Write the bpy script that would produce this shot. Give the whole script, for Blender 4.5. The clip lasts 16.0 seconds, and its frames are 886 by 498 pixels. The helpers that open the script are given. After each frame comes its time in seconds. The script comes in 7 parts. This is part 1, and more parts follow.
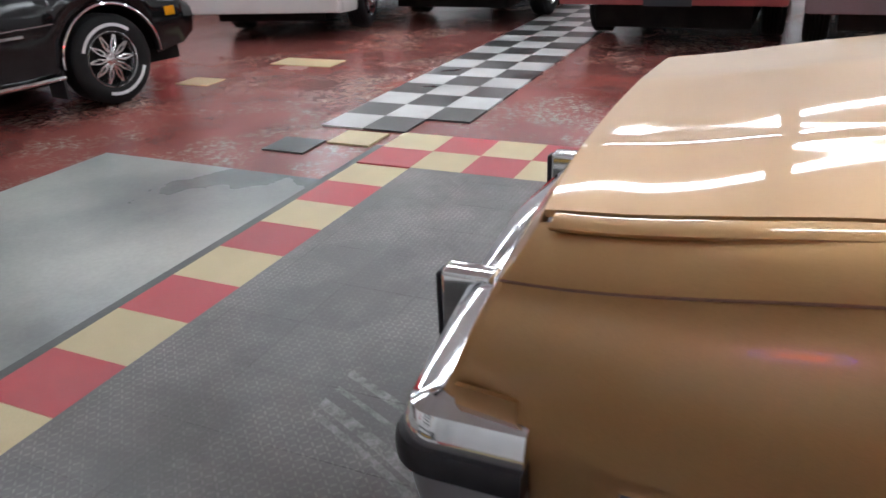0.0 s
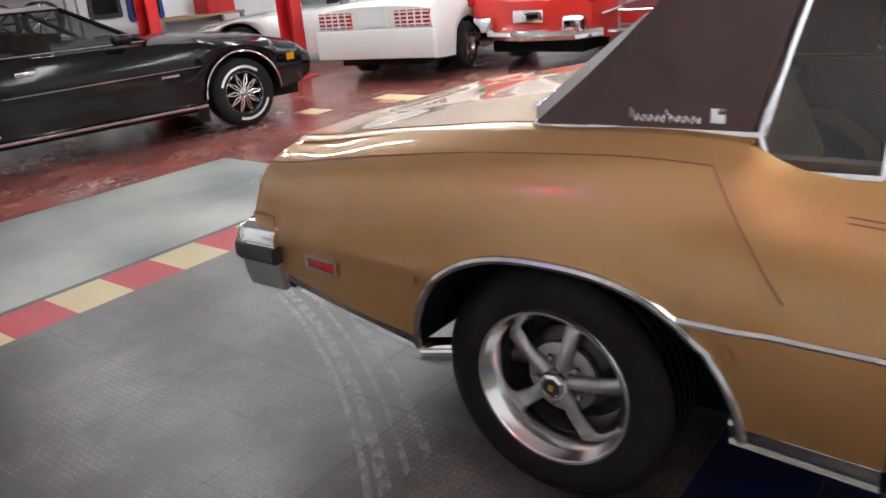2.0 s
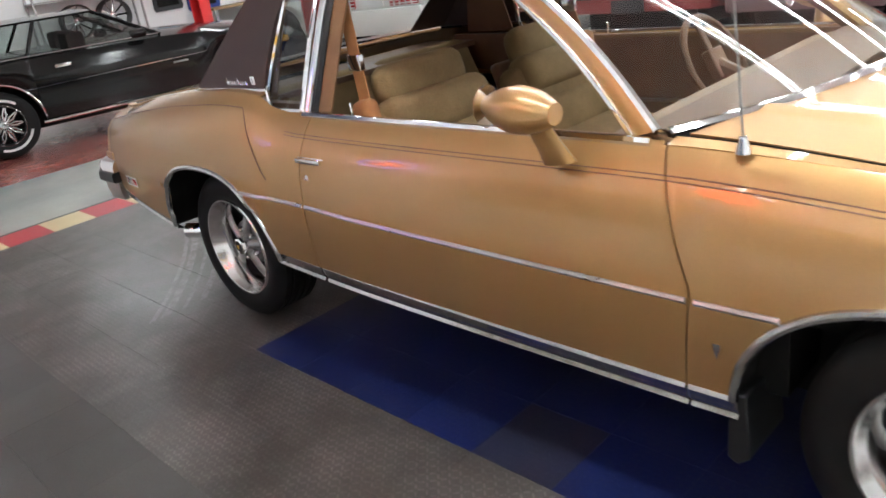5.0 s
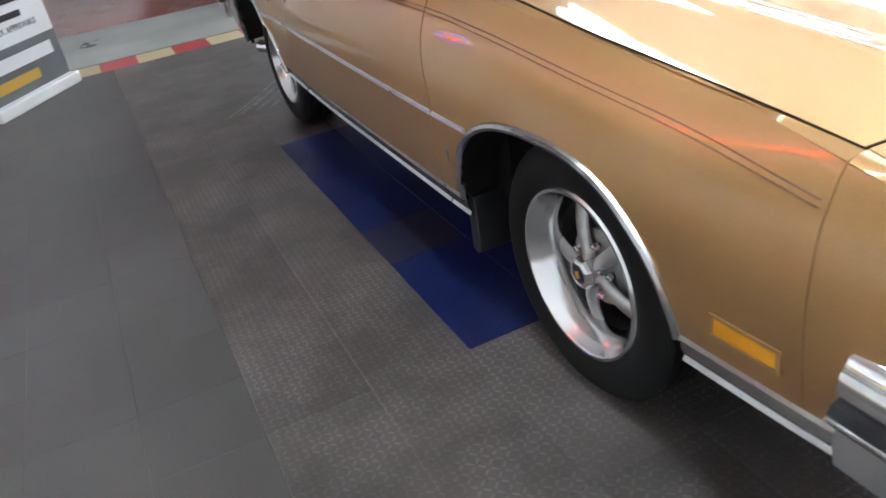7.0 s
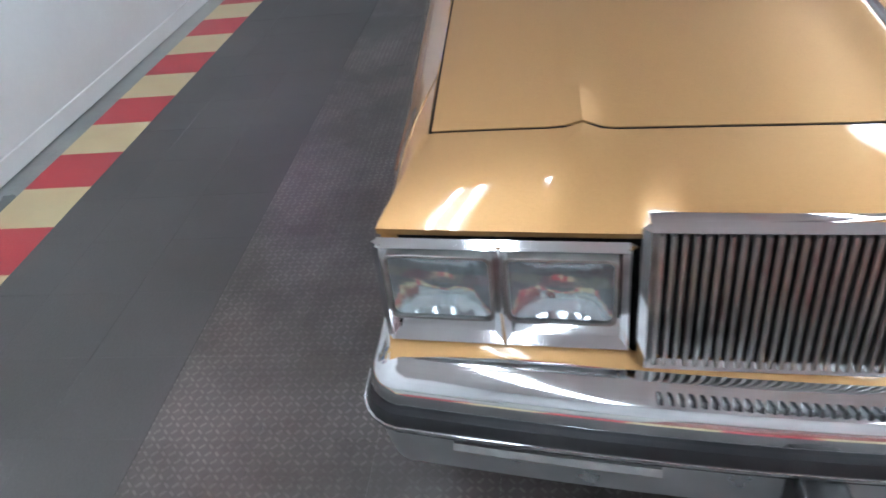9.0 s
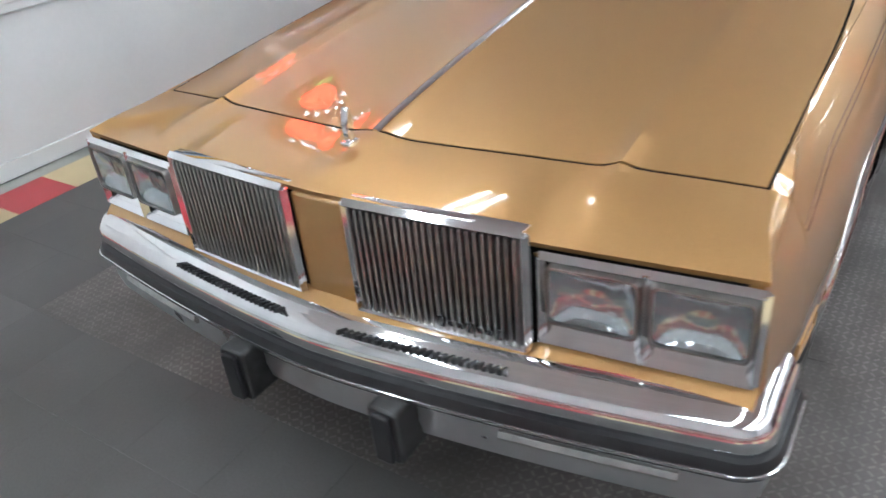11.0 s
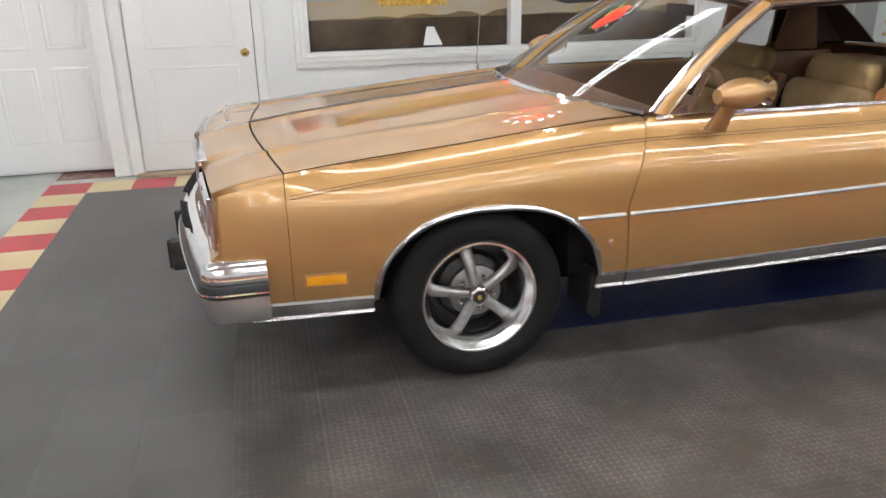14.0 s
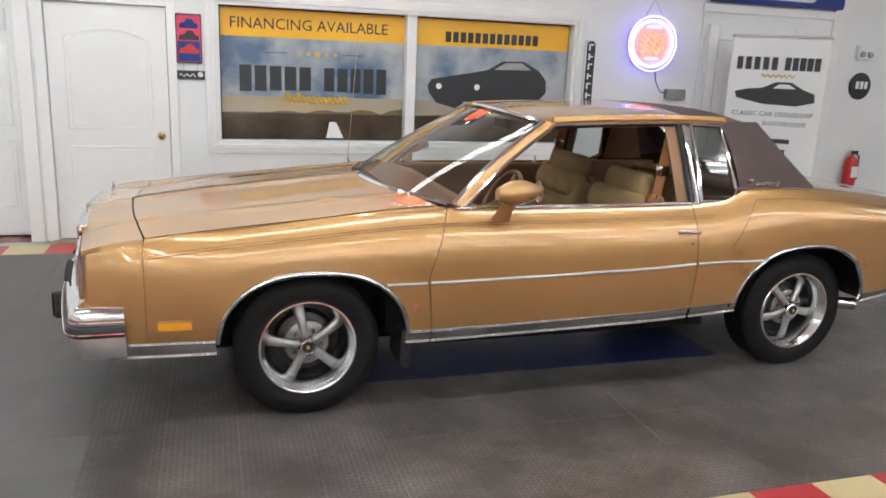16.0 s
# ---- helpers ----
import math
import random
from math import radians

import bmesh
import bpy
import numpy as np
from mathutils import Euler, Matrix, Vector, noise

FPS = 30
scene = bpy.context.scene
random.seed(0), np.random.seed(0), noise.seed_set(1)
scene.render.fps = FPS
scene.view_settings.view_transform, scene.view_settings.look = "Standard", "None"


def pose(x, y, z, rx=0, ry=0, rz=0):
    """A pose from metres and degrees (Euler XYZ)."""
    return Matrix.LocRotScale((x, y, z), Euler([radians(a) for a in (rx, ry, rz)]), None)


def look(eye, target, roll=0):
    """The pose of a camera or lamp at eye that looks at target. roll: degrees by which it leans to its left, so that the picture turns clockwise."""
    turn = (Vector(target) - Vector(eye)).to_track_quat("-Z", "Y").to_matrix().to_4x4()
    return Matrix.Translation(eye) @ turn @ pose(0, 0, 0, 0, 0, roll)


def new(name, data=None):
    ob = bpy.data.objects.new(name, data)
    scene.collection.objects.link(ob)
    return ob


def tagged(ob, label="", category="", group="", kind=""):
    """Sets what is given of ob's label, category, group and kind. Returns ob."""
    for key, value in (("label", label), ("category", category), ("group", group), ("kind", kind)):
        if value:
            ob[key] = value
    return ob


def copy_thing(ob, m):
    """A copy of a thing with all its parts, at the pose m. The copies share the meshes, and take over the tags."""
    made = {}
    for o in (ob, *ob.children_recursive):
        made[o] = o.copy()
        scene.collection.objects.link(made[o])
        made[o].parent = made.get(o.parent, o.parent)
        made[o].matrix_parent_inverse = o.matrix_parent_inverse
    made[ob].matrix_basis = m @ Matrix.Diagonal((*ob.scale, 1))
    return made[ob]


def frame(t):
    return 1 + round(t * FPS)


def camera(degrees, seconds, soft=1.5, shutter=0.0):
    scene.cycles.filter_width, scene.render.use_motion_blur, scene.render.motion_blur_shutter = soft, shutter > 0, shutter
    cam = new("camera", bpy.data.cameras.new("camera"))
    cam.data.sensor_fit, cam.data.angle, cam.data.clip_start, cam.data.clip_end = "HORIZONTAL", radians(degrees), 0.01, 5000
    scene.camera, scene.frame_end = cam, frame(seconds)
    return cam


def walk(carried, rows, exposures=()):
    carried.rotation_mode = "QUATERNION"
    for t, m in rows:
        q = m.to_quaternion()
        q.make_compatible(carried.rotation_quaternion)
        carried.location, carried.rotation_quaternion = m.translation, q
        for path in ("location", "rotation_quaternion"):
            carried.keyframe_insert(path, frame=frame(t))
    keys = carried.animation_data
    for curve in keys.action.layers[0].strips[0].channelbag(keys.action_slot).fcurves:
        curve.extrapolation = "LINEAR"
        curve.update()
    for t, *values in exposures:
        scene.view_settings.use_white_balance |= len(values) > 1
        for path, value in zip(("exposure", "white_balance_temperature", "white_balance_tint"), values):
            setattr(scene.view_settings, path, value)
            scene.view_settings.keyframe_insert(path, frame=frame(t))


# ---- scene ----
cam = camera(60.2, 16.0, soft=1.6, shutter=0.35)
PATH = [
    (0, (1.987, 1.709, 1.365), (2.766, 0.071, 0.523), -2.8),
    (0.5, (1.581, 1.898, 1.381), (2.538, 0.33, 0.59), -4.6),
    (1, (1.197, 2.128, 1.395), (2.231, 0.603, 0.617), -5.3),
    (1.5, (0.837, 2.249, 1.398), (1.958, 0.771, 0.651), -5.2),
    (2, (0.445, 2.33, 1.411), (1.612, 0.866, 0.706), -5.0),
    (2.5, (0.075, 2.388, 1.442), (1.284, 0.933, 0.791), -5.1),
    (3, (-0.291, 2.339, 1.438), (0.969, 0.918, 0.813), -5.9),
    (3.2, (-0.423, 2.334, 1.445), (0.856, 0.928, 0.823), -6.2),
    (5.3, (-1.841, 2.277, 1.456), (-0.424, 1.1, 0.677), -10.0),
    (5.5, (-1.986, 2.222, 1.447), (-0.531, 1.108, 0.646), -10.6),
    (6, (-2.277, 2.113, 1.439), (-0.78, 1.112, 0.569), -10.7),
    (6.5, (-2.546, 1.96, 1.403), (-0.997, 1.113, 0.463), -10.3),
    (7, (-2.754, 1.67, 1.343), (-1.125, 1.04, 0.368), -9.8),
    (7.5, (-2.919, 1.429, 1.349), (-1.244, 1.007, 0.341), -8.6),
    (8, (-2.996, 1.151, 1.334), (-1.3, 0.958, 0.292), -7.1),
    (8.5, (-3.102, 0.856, 1.411), (-1.45, 0.931, 0.287), -8.1),
    (9, (-3.236, 0.559, 1.423), (-1.616, 0.847, 0.287), -7.6),
    (9.5, (-3.322, 0.194, 1.451), (-1.749, 0.7, 0.324), -7.6),
    (10, (-3.413, -0.185, 1.487), (-1.885, 0.486, 0.385), -7.5),
    (10.2, (-3.447, -0.338, 1.487), (-1.931, 0.384, 0.401), -7.0),
    (12.3, (-2.883, -2.118, 1.488), (-1.967, -0.582, 0.591), -5.5),
    (12.5, (-2.808, -2.271, 1.47), (-1.97, -0.677, 0.601), -4.9),
    (13, (-2.536, -2.638, 1.461), (-1.896, -0.917, 0.668), -3.4),
    (13.5, (-2.266, -2.988, 1.472), (-1.762, -1.196, 0.742), -1.9),
    (14, (-2.117, -3.338, 1.486), (-1.688, -1.511, 0.796), -0.9),
    (14.5, (-1.935, -3.618, 1.521), (-1.531, -1.769, 0.874), -0.3),
    (15, (-1.841, -3.822, 1.541), (-1.398, -1.964, 0.947), 0.6),
    (15.5, (-1.826, -3.966, 1.564), (-1.3, -2.113, 1.026), 1.9),
    (16, (-1.775, -4.12, 1.613), (-1.206, -2.262, 1.139), 2.4),
]
walk(cam, [(t, look(eye, target, roll)) for t, eye, target, roll in PATH], exposures=((0,-0.12,6100,8),(0.5,-0.02,6100,8),(1.0,0.12,6200,8),(3,0.65,6350,8),(5.5,0.66,6350,5),(6.2,0.58,6300,5),(7.0,0.46,5900,4),(9,0.04,5600,5),(10,0.04,5700,5),(12.5,-0.25,6350,7),(14.5,-0.10,6550,8),(16,-0.10,6500,8)))

CAR_X, CAR_Y, CAR_TURN = -0.0235, 0.0212, 0.77

# ---------------------------------------------------------------- light
world = bpy.data.worlds.new("world")
scene.world = world
world.use_nodes = True
world.node_tree.nodes["Background"].inputs[0].default_value = (0.8, 0.9, 1.0, 1)
world.node_tree.nodes["Background"].inputs[1].default_value = 0.03

# ---------------------------------------------------------------- materials


def principled(name, color, rough=0.5, metal=0.0, coat=0.0, emit=None, power=0.0):
    m = bpy.data.materials.new(name)
    m.use_nodes = True
    b = m.node_tree.nodes["Principled BSDF"]
    b.inputs["Base Color"].default_value = (*color, 1)
    b.inputs["Roughness"].default_value = rough
    b.inputs["Metallic"].default_value = metal
    b.inputs["Coat Weight"].default_value = coat
    b.inputs["Coat Roughness"].default_value = 0.03
    if emit:
        b.inputs["Emission Color"].default_value = (*emit, 1)
        b.inputs["Emission Strength"].default_value = power
    return m


def textured(name, low, high, scale, rough=(0.4, 0.6), bump=0.0, bump_scale=None, detail=6.0, metal=0.0, coat=0.0, fine=None, spread=(0.3, 0.7), per_piece=0.0):
    """Noise between two colours at one scale, a finer grain on top, uneven gloss and a fine relief."""
    m = principled(name, low, rough[0], metal, coat)
    nt = m.node_tree
    n, li = nt.nodes, nt.links
    b = n["Principled BSDF"]
    tc = n.new("ShaderNodeTexCoord")
    geo = n.new("ShaderNodeNewGeometry")
    big = n.new("ShaderNodeTexNoise")
    big.inputs["Scale"].default_value = scale
    big.inputs["Detail"].default_value = detail
    li.new(geo.outputs["Position"], big.inputs["Vector"])
    ramp = n.new("ShaderNodeMapRange")
    ramp.inputs["From Min"].default_value, ramp.inputs["From Max"].default_value = spread
    li.new(big.outputs["Fac"], ramp.inputs["Value"])
    mix = n.new("ShaderNodeMix")
    mix.data_type = "RGBA"
    mix.inputs["A"].default_value = (*low, 1)
    mix.inputs["B"].default_value = (*high, 1)
    li.new(ramp.outputs["Result"], mix.inputs["Factor"])
    color = mix.outputs["Result"]
    small = n.new("ShaderNodeTexNoise")
    small.inputs["Scale"].default_value = bump_scale or scale * 20
    small.inputs["Detail"].default_value = 4
    li.new(geo.outputs["Position"], small.inputs["Vector"])
    if fine:
        hsv = n.new("ShaderNodeHueSaturation")
        mr = n.new("ShaderNodeMapRange")
        mr.inputs["To Min"].default_value, mr.inputs["To Max"].default_value = 1 - fine, 1 + fine
        li.new(small.outputs["Fac"], mr.inputs["Value"])
        li.new(mr.outputs["Result"], hsv.inputs["Value"])
        li.new(color, hsv.inputs["Color"])
        color = hsv.outputs["Color"]
    if per_piece:
        oi = n.new("ShaderNodeObjectInfo")
        hsv2 = n.new("ShaderNodeHueSaturation")
        mr2 = n.new("ShaderNodeMapRange")
        mr2.inputs["To Min"].default_value, mr2.inputs["To Max"].default_value = 1 - per_piece, 1 + per_piece
        li.new(oi.outputs["Random"], mr2.inputs["Value"])
        li.new(mr2.outputs["Result"], hsv2.inputs["Value"])
        li.new(color, hsv2.inputs["Color"])
        color = hsv2.outputs["Color"]
    li.new(color, b.inputs["Base Color"])
    rr = n.new("ShaderNodeMapRange")
    rr.inputs["To Min"].default_value, rr.inputs["To Max"].default_value = rough
    li.new(big.outputs["Fac"], rr.inputs["Value"])
    li.new(rr.outputs["Result"], b.inputs["Roughness"])
    if bump:
        bp = n.new("ShaderNodeBump")
        bp.inputs["Strength"].default_value = bump
        bp.inputs["Distance"].default_value = 0.004
        li.new(small.outputs["Fac"], bp.inputs["Height"])
        li.new(bp.outputs["Normal"], b.inputs["Normal"])
    return m


def diamond_tile(name, low, high, worn):
    """Moulded floor tile: short raised bars, turned by a quarter from cell to cell, with grey scuffs on the high spots.
    Every bar is also coloured a little paler, in place of its glint.
    """
    m = textured(name, low, high, 1.3, (0.24, 0.46), 0, 90, fine=0.25, per_piece=0.10)
    n, li = m.node_tree.nodes, m.node_tree.links
    b = n["Principled BSDF"]
    geo = n.new("ShaderNodeNewGeometry")
    sep = n.new("ShaderNodeSeparateXYZ")
    li.new(geo.outputs["Position"], sep.inputs[0])

    def op(kind, a, c=None):
        o = n.new("ShaderNodeMath")
        o.operation = kind
        for k, v in ((0, a), (1, c)):
            if v is None:
                continue
            if isinstance(v, (int, float)):
                o.inputs[k].default_value = v
            else:
                li.new(v, o.inputs[k])
        return o.outputs[0]

    cell = 0.0235
    gx, gy = op("DIVIDE", sep.outputs[0], cell), op("DIVIDE", sep.outputs[1], cell)
    fx, fy = op("SUBTRACT", op("FRACT", gx), 0.5), op("SUBTRACT", op("FRACT", gy), 0.5)
    odd = op("FLOORED_MODULO", op("ADD", op("FLOOR", gx), op("FLOOR", gy)), 2.0)
    ax, ay = op("ABSOLUTE", op("ADD", fx, fy)), op("ABSOLUTE", op("SUBTRACT", fx, fy))
    along = op("ADD", op("MULTIPLY", ax, odd), op("MULTIPLY", ay, op("SUBTRACT", 1.0, odd)))
    across = op("ADD", op("MULTIPLY", ay, odd), op("MULTIPLY", ax, op("SUBTRACT", 1.0, odd)))
    bar = op("MULTIPLY", op("LESS_THAN", along, 0.54), op("LESS_THAN", across, 0.19))
    bp = n.new("ShaderNodeBump")
    bp.inputs["Strength"].default_value = 1.0
    bp.inputs["Distance"].default_value = 0.011
    li.new(bar, bp.inputs["Height"])
    li.new(bp.outputs["Normal"], b.inputs["Normal"])
    scuff = n.new("ShaderNodeTexNoise")
    scuff.inputs["Scale"].default_value = 2.2
    scuff.inputs["Detail"].default_value = 9
    scuff.inputs["Roughness"].default_value = 0.7
    li.new(geo.outputs["Position"], scuff.inputs["Vector"])
    amount = n.new("ShaderNodeMapRange")
    amount.inputs["From Min"].default_value, amount.inputs["From Max"].default_value = 0.43, 0.70
    li.new(scuff.outputs["Fac"], amount.inputs["Value"])
    # scuffs, densest on the bars; the last term paints a faint glint on each
    top = op("ADD", op("MULTIPLY", amount.outputs["Result"], op("ADD", op("MULTIPLY", bar, 0.34), 0.22)), op("MULTIPLY", bar, 0.05))
    mix = n.new("ShaderNodeMix")
    mix.data_type = "RGBA"
    mix.inputs["B"].default_value = (*worn, 1)
    li.new(top, mix.inputs["Factor"])
    li.new(b.inputs["Base Color"].links[0].from_socket, mix.inputs["A"])
    li.new(mix.outputs["Result"], b.inputs["Base Color"])
    return m


def add_tyre_marks(m, centre, radii, near, far):
    """Pale curved scuffs that a turning tyre has left, broken up by noise."""
    n, li = m.node_tree.nodes, m.node_tree.links
    b = n["Principled BSDF"]
    geo = n.new("ShaderNodeNewGeometry")
    sep = n.new("ShaderNodeSeparateXYZ")
    li.new(geo.outputs["Position"], sep.inputs[0])
    flat = n.new("ShaderNodeCombineXYZ")
    li.new(sep.outputs[0], flat.inputs[0])
    li.new(sep.outputs[1], flat.inputs[1])
    dist = n.new("ShaderNodeVectorMath")
    dist.operation = "DISTANCE"
    dist.inputs[1].default_value = (*centre, 0)
    li.new(flat.outputs[0], dist.inputs[0])
    total = None
    for r, width in radii:
        off = n.new("ShaderNodeMath")
        off.operation = "COMPARE"
        off.inputs[1].default_value, off.inputs[2].default_value = r, width
        li.new(dist.outputs["Value"], off.inputs[0])
        if total is None:
            total = off.outputs[0]
        else:
            top = n.new("ShaderNodeMath")
            top.operation = "MAXIMUM"
            li.new(total, top.inputs[0])
            li.new(off.outputs[0], top.inputs[1])
            total = top.outputs[0]
    noise = n.new("ShaderNodeTexNoise")
    noise.inputs["Scale"].default_value = 16
    noise.inputs["Detail"].default_value = 8
    noise.inputs["Roughness"].default_value = 0.75
    li.new(geo.outputs["Position"], noise.inputs["Vector"])
    grain = n.new("ShaderNodeMapRange")
    grain.inputs["From Min"].default_value, grain.inputs["From Max"].default_value = 0.42, 0.72
    grain.inputs["To Max"].default_value = 0.8
    li.new(noise.outputs["Fac"], grain.inputs["Value"])
    ends = n.new("ShaderNodeMath")
    ends.operation = "COMPARE"
    ends.inputs[1].default_value, ends.inputs[2].default_value = (near + far) / 2, (far - near) / 2
    li.new(sep.outputs[0], ends.inputs[0])
    fac = ends.outputs[0]
    for extra in (total, grain.outputs["Result"]):
        mul = n.new("ShaderNodeMath")
        mul.operation = "MULTIPLY"
        li.new(fac, mul.inputs[0])
        li.new(extra, mul.inputs[1])
        fac = mul.outputs[0]
    mix = n.new("ShaderNodeMix")
    mix.data_type = "RGBA"
    mix.inputs["B"].default_value = (0.40, 0.39, 0.38, 1)
    li.new(fac, mix.inputs["Factor"])
    li.new(b.inputs["Base Color"].links[0].from_socket, mix.inputs["A"])
    li.new(mix.outputs["Result"], b.inputs["Base Color"])


def worn_paint_floor(name):
    """Red floor paint, glossy, chipped to pale concrete in patches and freckles."""
    m = textured(name, (0.18, 0.050, 0.043), (0.29, 0.086, 0.072), 0.9, (0.12, 0.34), 0.12, 60, fine=0.3)
    n, li = m.node_tree.nodes, m.node_tree.links
    b = n["Principled BSDF"]
    geo = n.new("ShaderNodeNewGeometry")
    out = []
    for scale, lo, hi in ((1.1, 0.49, 0.59), (26.0, 0.48, 0.60)):
        t = n.new("ShaderNodeTexNoise")
        t.inputs["Scale"].default_value = scale
        t.inputs["Detail"].default_value = 10
        t.inputs["Roughness"].default_value = 0.72
        li.new(geo.outputs["Position"], t.inputs["Vector"])
        r = n.new("ShaderNodeMapRange")
        r.inputs["From Min"].default_value, r.inputs["From Max"].default_value = lo, hi
        li.new(t.outputs["Fac"], r.inputs["Value"])
        out.append(r.outputs["Result"])
    mul = n.new("ShaderNodeMath")
    mul.operation = "MULTIPLY"
    li.new(out[0], mul.inputs[0])
    li.new(out[1], mul.inputs[1])
    mix = n.new("ShaderNodeMix")
    mix.data_type = "RGBA"
    mix.inputs["B"].default_value = (0.42, 0.38, 0.31, 1)
    li.new(mul.outputs[0], mix.inputs["Factor"])
    li.new(b.inputs["Base Color"].links[0].from_socket, mix.inputs["A"])
    li.new(mix.outputs["Result"], b.inputs["Base Color"])
    return m


def car_paint(name, color, flake, rough=0.40, metal=0.68, clear=1.0):
    """Metallic base with a fine flake and a clear coat that ripples a little."""
    m = textured(name, color, flake, 900, (rough - 0.04, rough + 0.06), 0, 300, detail=1, metal=metal, coat=clear)
    n, li = m.node_tree.nodes, m.node_tree.links
    b = n["Principled BSDF"]
    geo = n.new("ShaderNodeNewGeometry")
    t = n.new("ShaderNodeTexNoise")
    t.inputs["Scale"].default_value = 5.0
    li.new(geo.outputs["Position"], t.inputs["Vector"])
    bp = n.new("ShaderNodeBump")
    bp.inputs["Strength"].default_value = 0.015
    bp.inputs["Distance"].default_value = 0.006
    li.new(t.outputs["Fac"], bp.inputs["Height"])
    li.new(bp.outputs["Normal"], b.inputs["Coat Normal"])
    return m


def glass(name, tint=(0.85, 0.93, 0.9)):
    m = bpy.data.materials.new(name)
    m.use_nodes = True
    n, li = m.node_tree.nodes, m.node_tree.links
    n.clear()
    out = n.new("ShaderNodeOutputMaterial")
    clear = n.new("ShaderNodeBsdfTransparent")
    clear.inputs[0].default_value = (*tint, 1)
    gloss = n.new("ShaderNodeBsdfGlossy")
    gloss.inputs["Roughness"].default_value = 0.02
    lw = n.new("ShaderNodeLayerWeight")
    lw.inputs["Blend"].default_value = 0.5
    steep = n.new("ShaderNodeMath")
    steep.operation = "POWER"
    steep.inputs[1].default_value = 5.0
    li.new(lw.outputs["Facing"], steep.inputs[0])
    fr = n.new("ShaderNodeMapRange")
    fr.inputs["To Min"].default_value = 0.06
    li.new(steep.outputs[0], fr.inputs["Value"])
    mix = n.new("ShaderNodeMixShader")
    li.new(fr.outputs[0], mix.inputs[0])
    li.new(clear.outputs[0], mix.inputs[1])
    li.new(gloss.outputs[0], mix.inputs[2])
    li.new(mix.outputs[0], out.inputs[0])
    return m


GOLD = car_paint("gold_paint", (0.40, 0.226, 0.082), (0.51, 0.296, 0.114))
BLACK_PAINT = car_paint("black_paint", (0.004, 0.004, 0.005), (0.008, 0.008, 0.008), 0.10, 0.0, 0.0)
BLACK_PAINT.node_tree.nodes["Principled BSDF"].inputs["Specular IOR Level"].default_value = 0.35
WHITE_PAINT = car_paint("white_paint", (0.72, 0.72, 0.70), (0.78, 0.78, 0.76), 0.3, 0.0)
RED_PAINT = car_paint("red_paint", (0.55, 0.02, 0.015), (0.6, 0.03, 0.02), 0.3, 0.0)
MAROON_PAINT = car_paint("maroon_paint", (0.20, 0.035, 0.035), (0.25, 0.05, 0.05), 0.34, 0.3)
GREY_PAINT = car_paint("grey_paint", (0.12, 0.09, 0.10), (0.16, 0.12, 0.13), 0.34, 0.4)
CHROME = textured("chrome", (0.74, 0.75, 0.77), (0.86, 0.86, 0.87), 14, (0.03, 0.10), 0.01, 40, metal=1.0)
ALLOY = textured("polished_alloy", (0.62, 0.62, 0.62), (0.74, 0.74, 0.74), 6, (0.12, 0.22), 0.0, 220, metal=1.0)
CAST_GREY = textured("cast_grey_alloy", (0.34, 0.34, 0.34), (0.46, 0.46, 0.45), 30, (0.26, 0.38), 0.1, 260, metal=0.9)
ALLOY_DARK = textured("dark_alloy", (0.05, 0.05, 0.05), (0.09, 0.09, 0.09), 30, (0.3, 0.5), 0.05, 220, metal=0.7)
SATIN = textured("brushed_trim", (0.30, 0.30, 0.29), (0.42, 0.41, 0.40), 40, (0.25, 0.42), 0.05, 300, metal=1.0)
BRIGHT = textured("bright_trim", (0.46, 0.46, 0.46), (0.58, 0.58, 0.57), 40, (0.10, 0.22), 0.03, 300, metal=1.0)
VINYL = textured("brown_vinyl", (0.045, 0.026, 0.024), (0.062, 0.037, 0.033), 8, (0.42, 0.55), 0.5, 420)
TYRE = textured("tyre_rubber", (0.006, 0.006, 0.0065), (0.012, 0.0115, 0.0115), 12, (0.55, 0.75), 0.25, 180)
RUBBER = textured("black_rubber", (0.012, 0.012, 0.014), (0.022, 0.022, 0.024), 20, (0.28, 0.45), 0.1, 200)
UNDER = textured("underbody_black", (0.006, 0.006, 0.006), (0.016, 0.015, 0.014), 6, (0.7, 0.9), 0.2, 60)
BUMPER_GREY = textured("aluminium_bumper", (0.40, 0.41, 0.42), (0.52, 0.52, 0.53), 9, (0.22, 0.38), 0.05, 150, metal=0.8)
VELOUR = textured("tan_velour", (0.20, 0.128, 0.055), (0.28, 0.185, 0.085), 7, (0.8, 0.95), 0.6, 160, fine=0.2)
TAN_TRIM = textured("tan_trim", (0.20, 0.105, 0.045), (0.26, 0.14, 0.065), 9, (0.4, 0.6), 0.3, 260)
BROWN_TRIM = textured("brown_trim", (0.13, 0.058, 0.03), (0.18, 0.085, 0.045), 9, (0.4, 0.6), 0.3, 260)
BELT = textured("orange_belt", (0.30, 0.12, 0.04), (0.36, 0.16, 0.06), 30, (0.6, 0.8), 0.4, 400)
GLASS = glass("window_glass", (0.92, 0.96, 0.94))
DARK_GLASS = glass("tinted_glass", (0.62, 0.66, 0.65))
LENS = glass("lamp_lens", (0.9, 0.92, 0.93))
AMBER = principled("amber_lens", (0.75, 0.33, 0.01), 0.15, coat=0.6)
REDLENS = principled("red_lens", (0.42, 0.012, 0.015), 0.15, coat=0.6)
REFLECTOR = textured("lamp_reflector", (0.80, 0.82, 0.83), (0.92, 0.93, 0.93), 30, (0.04, 0.10), 0.15, 70, metal=1.0)
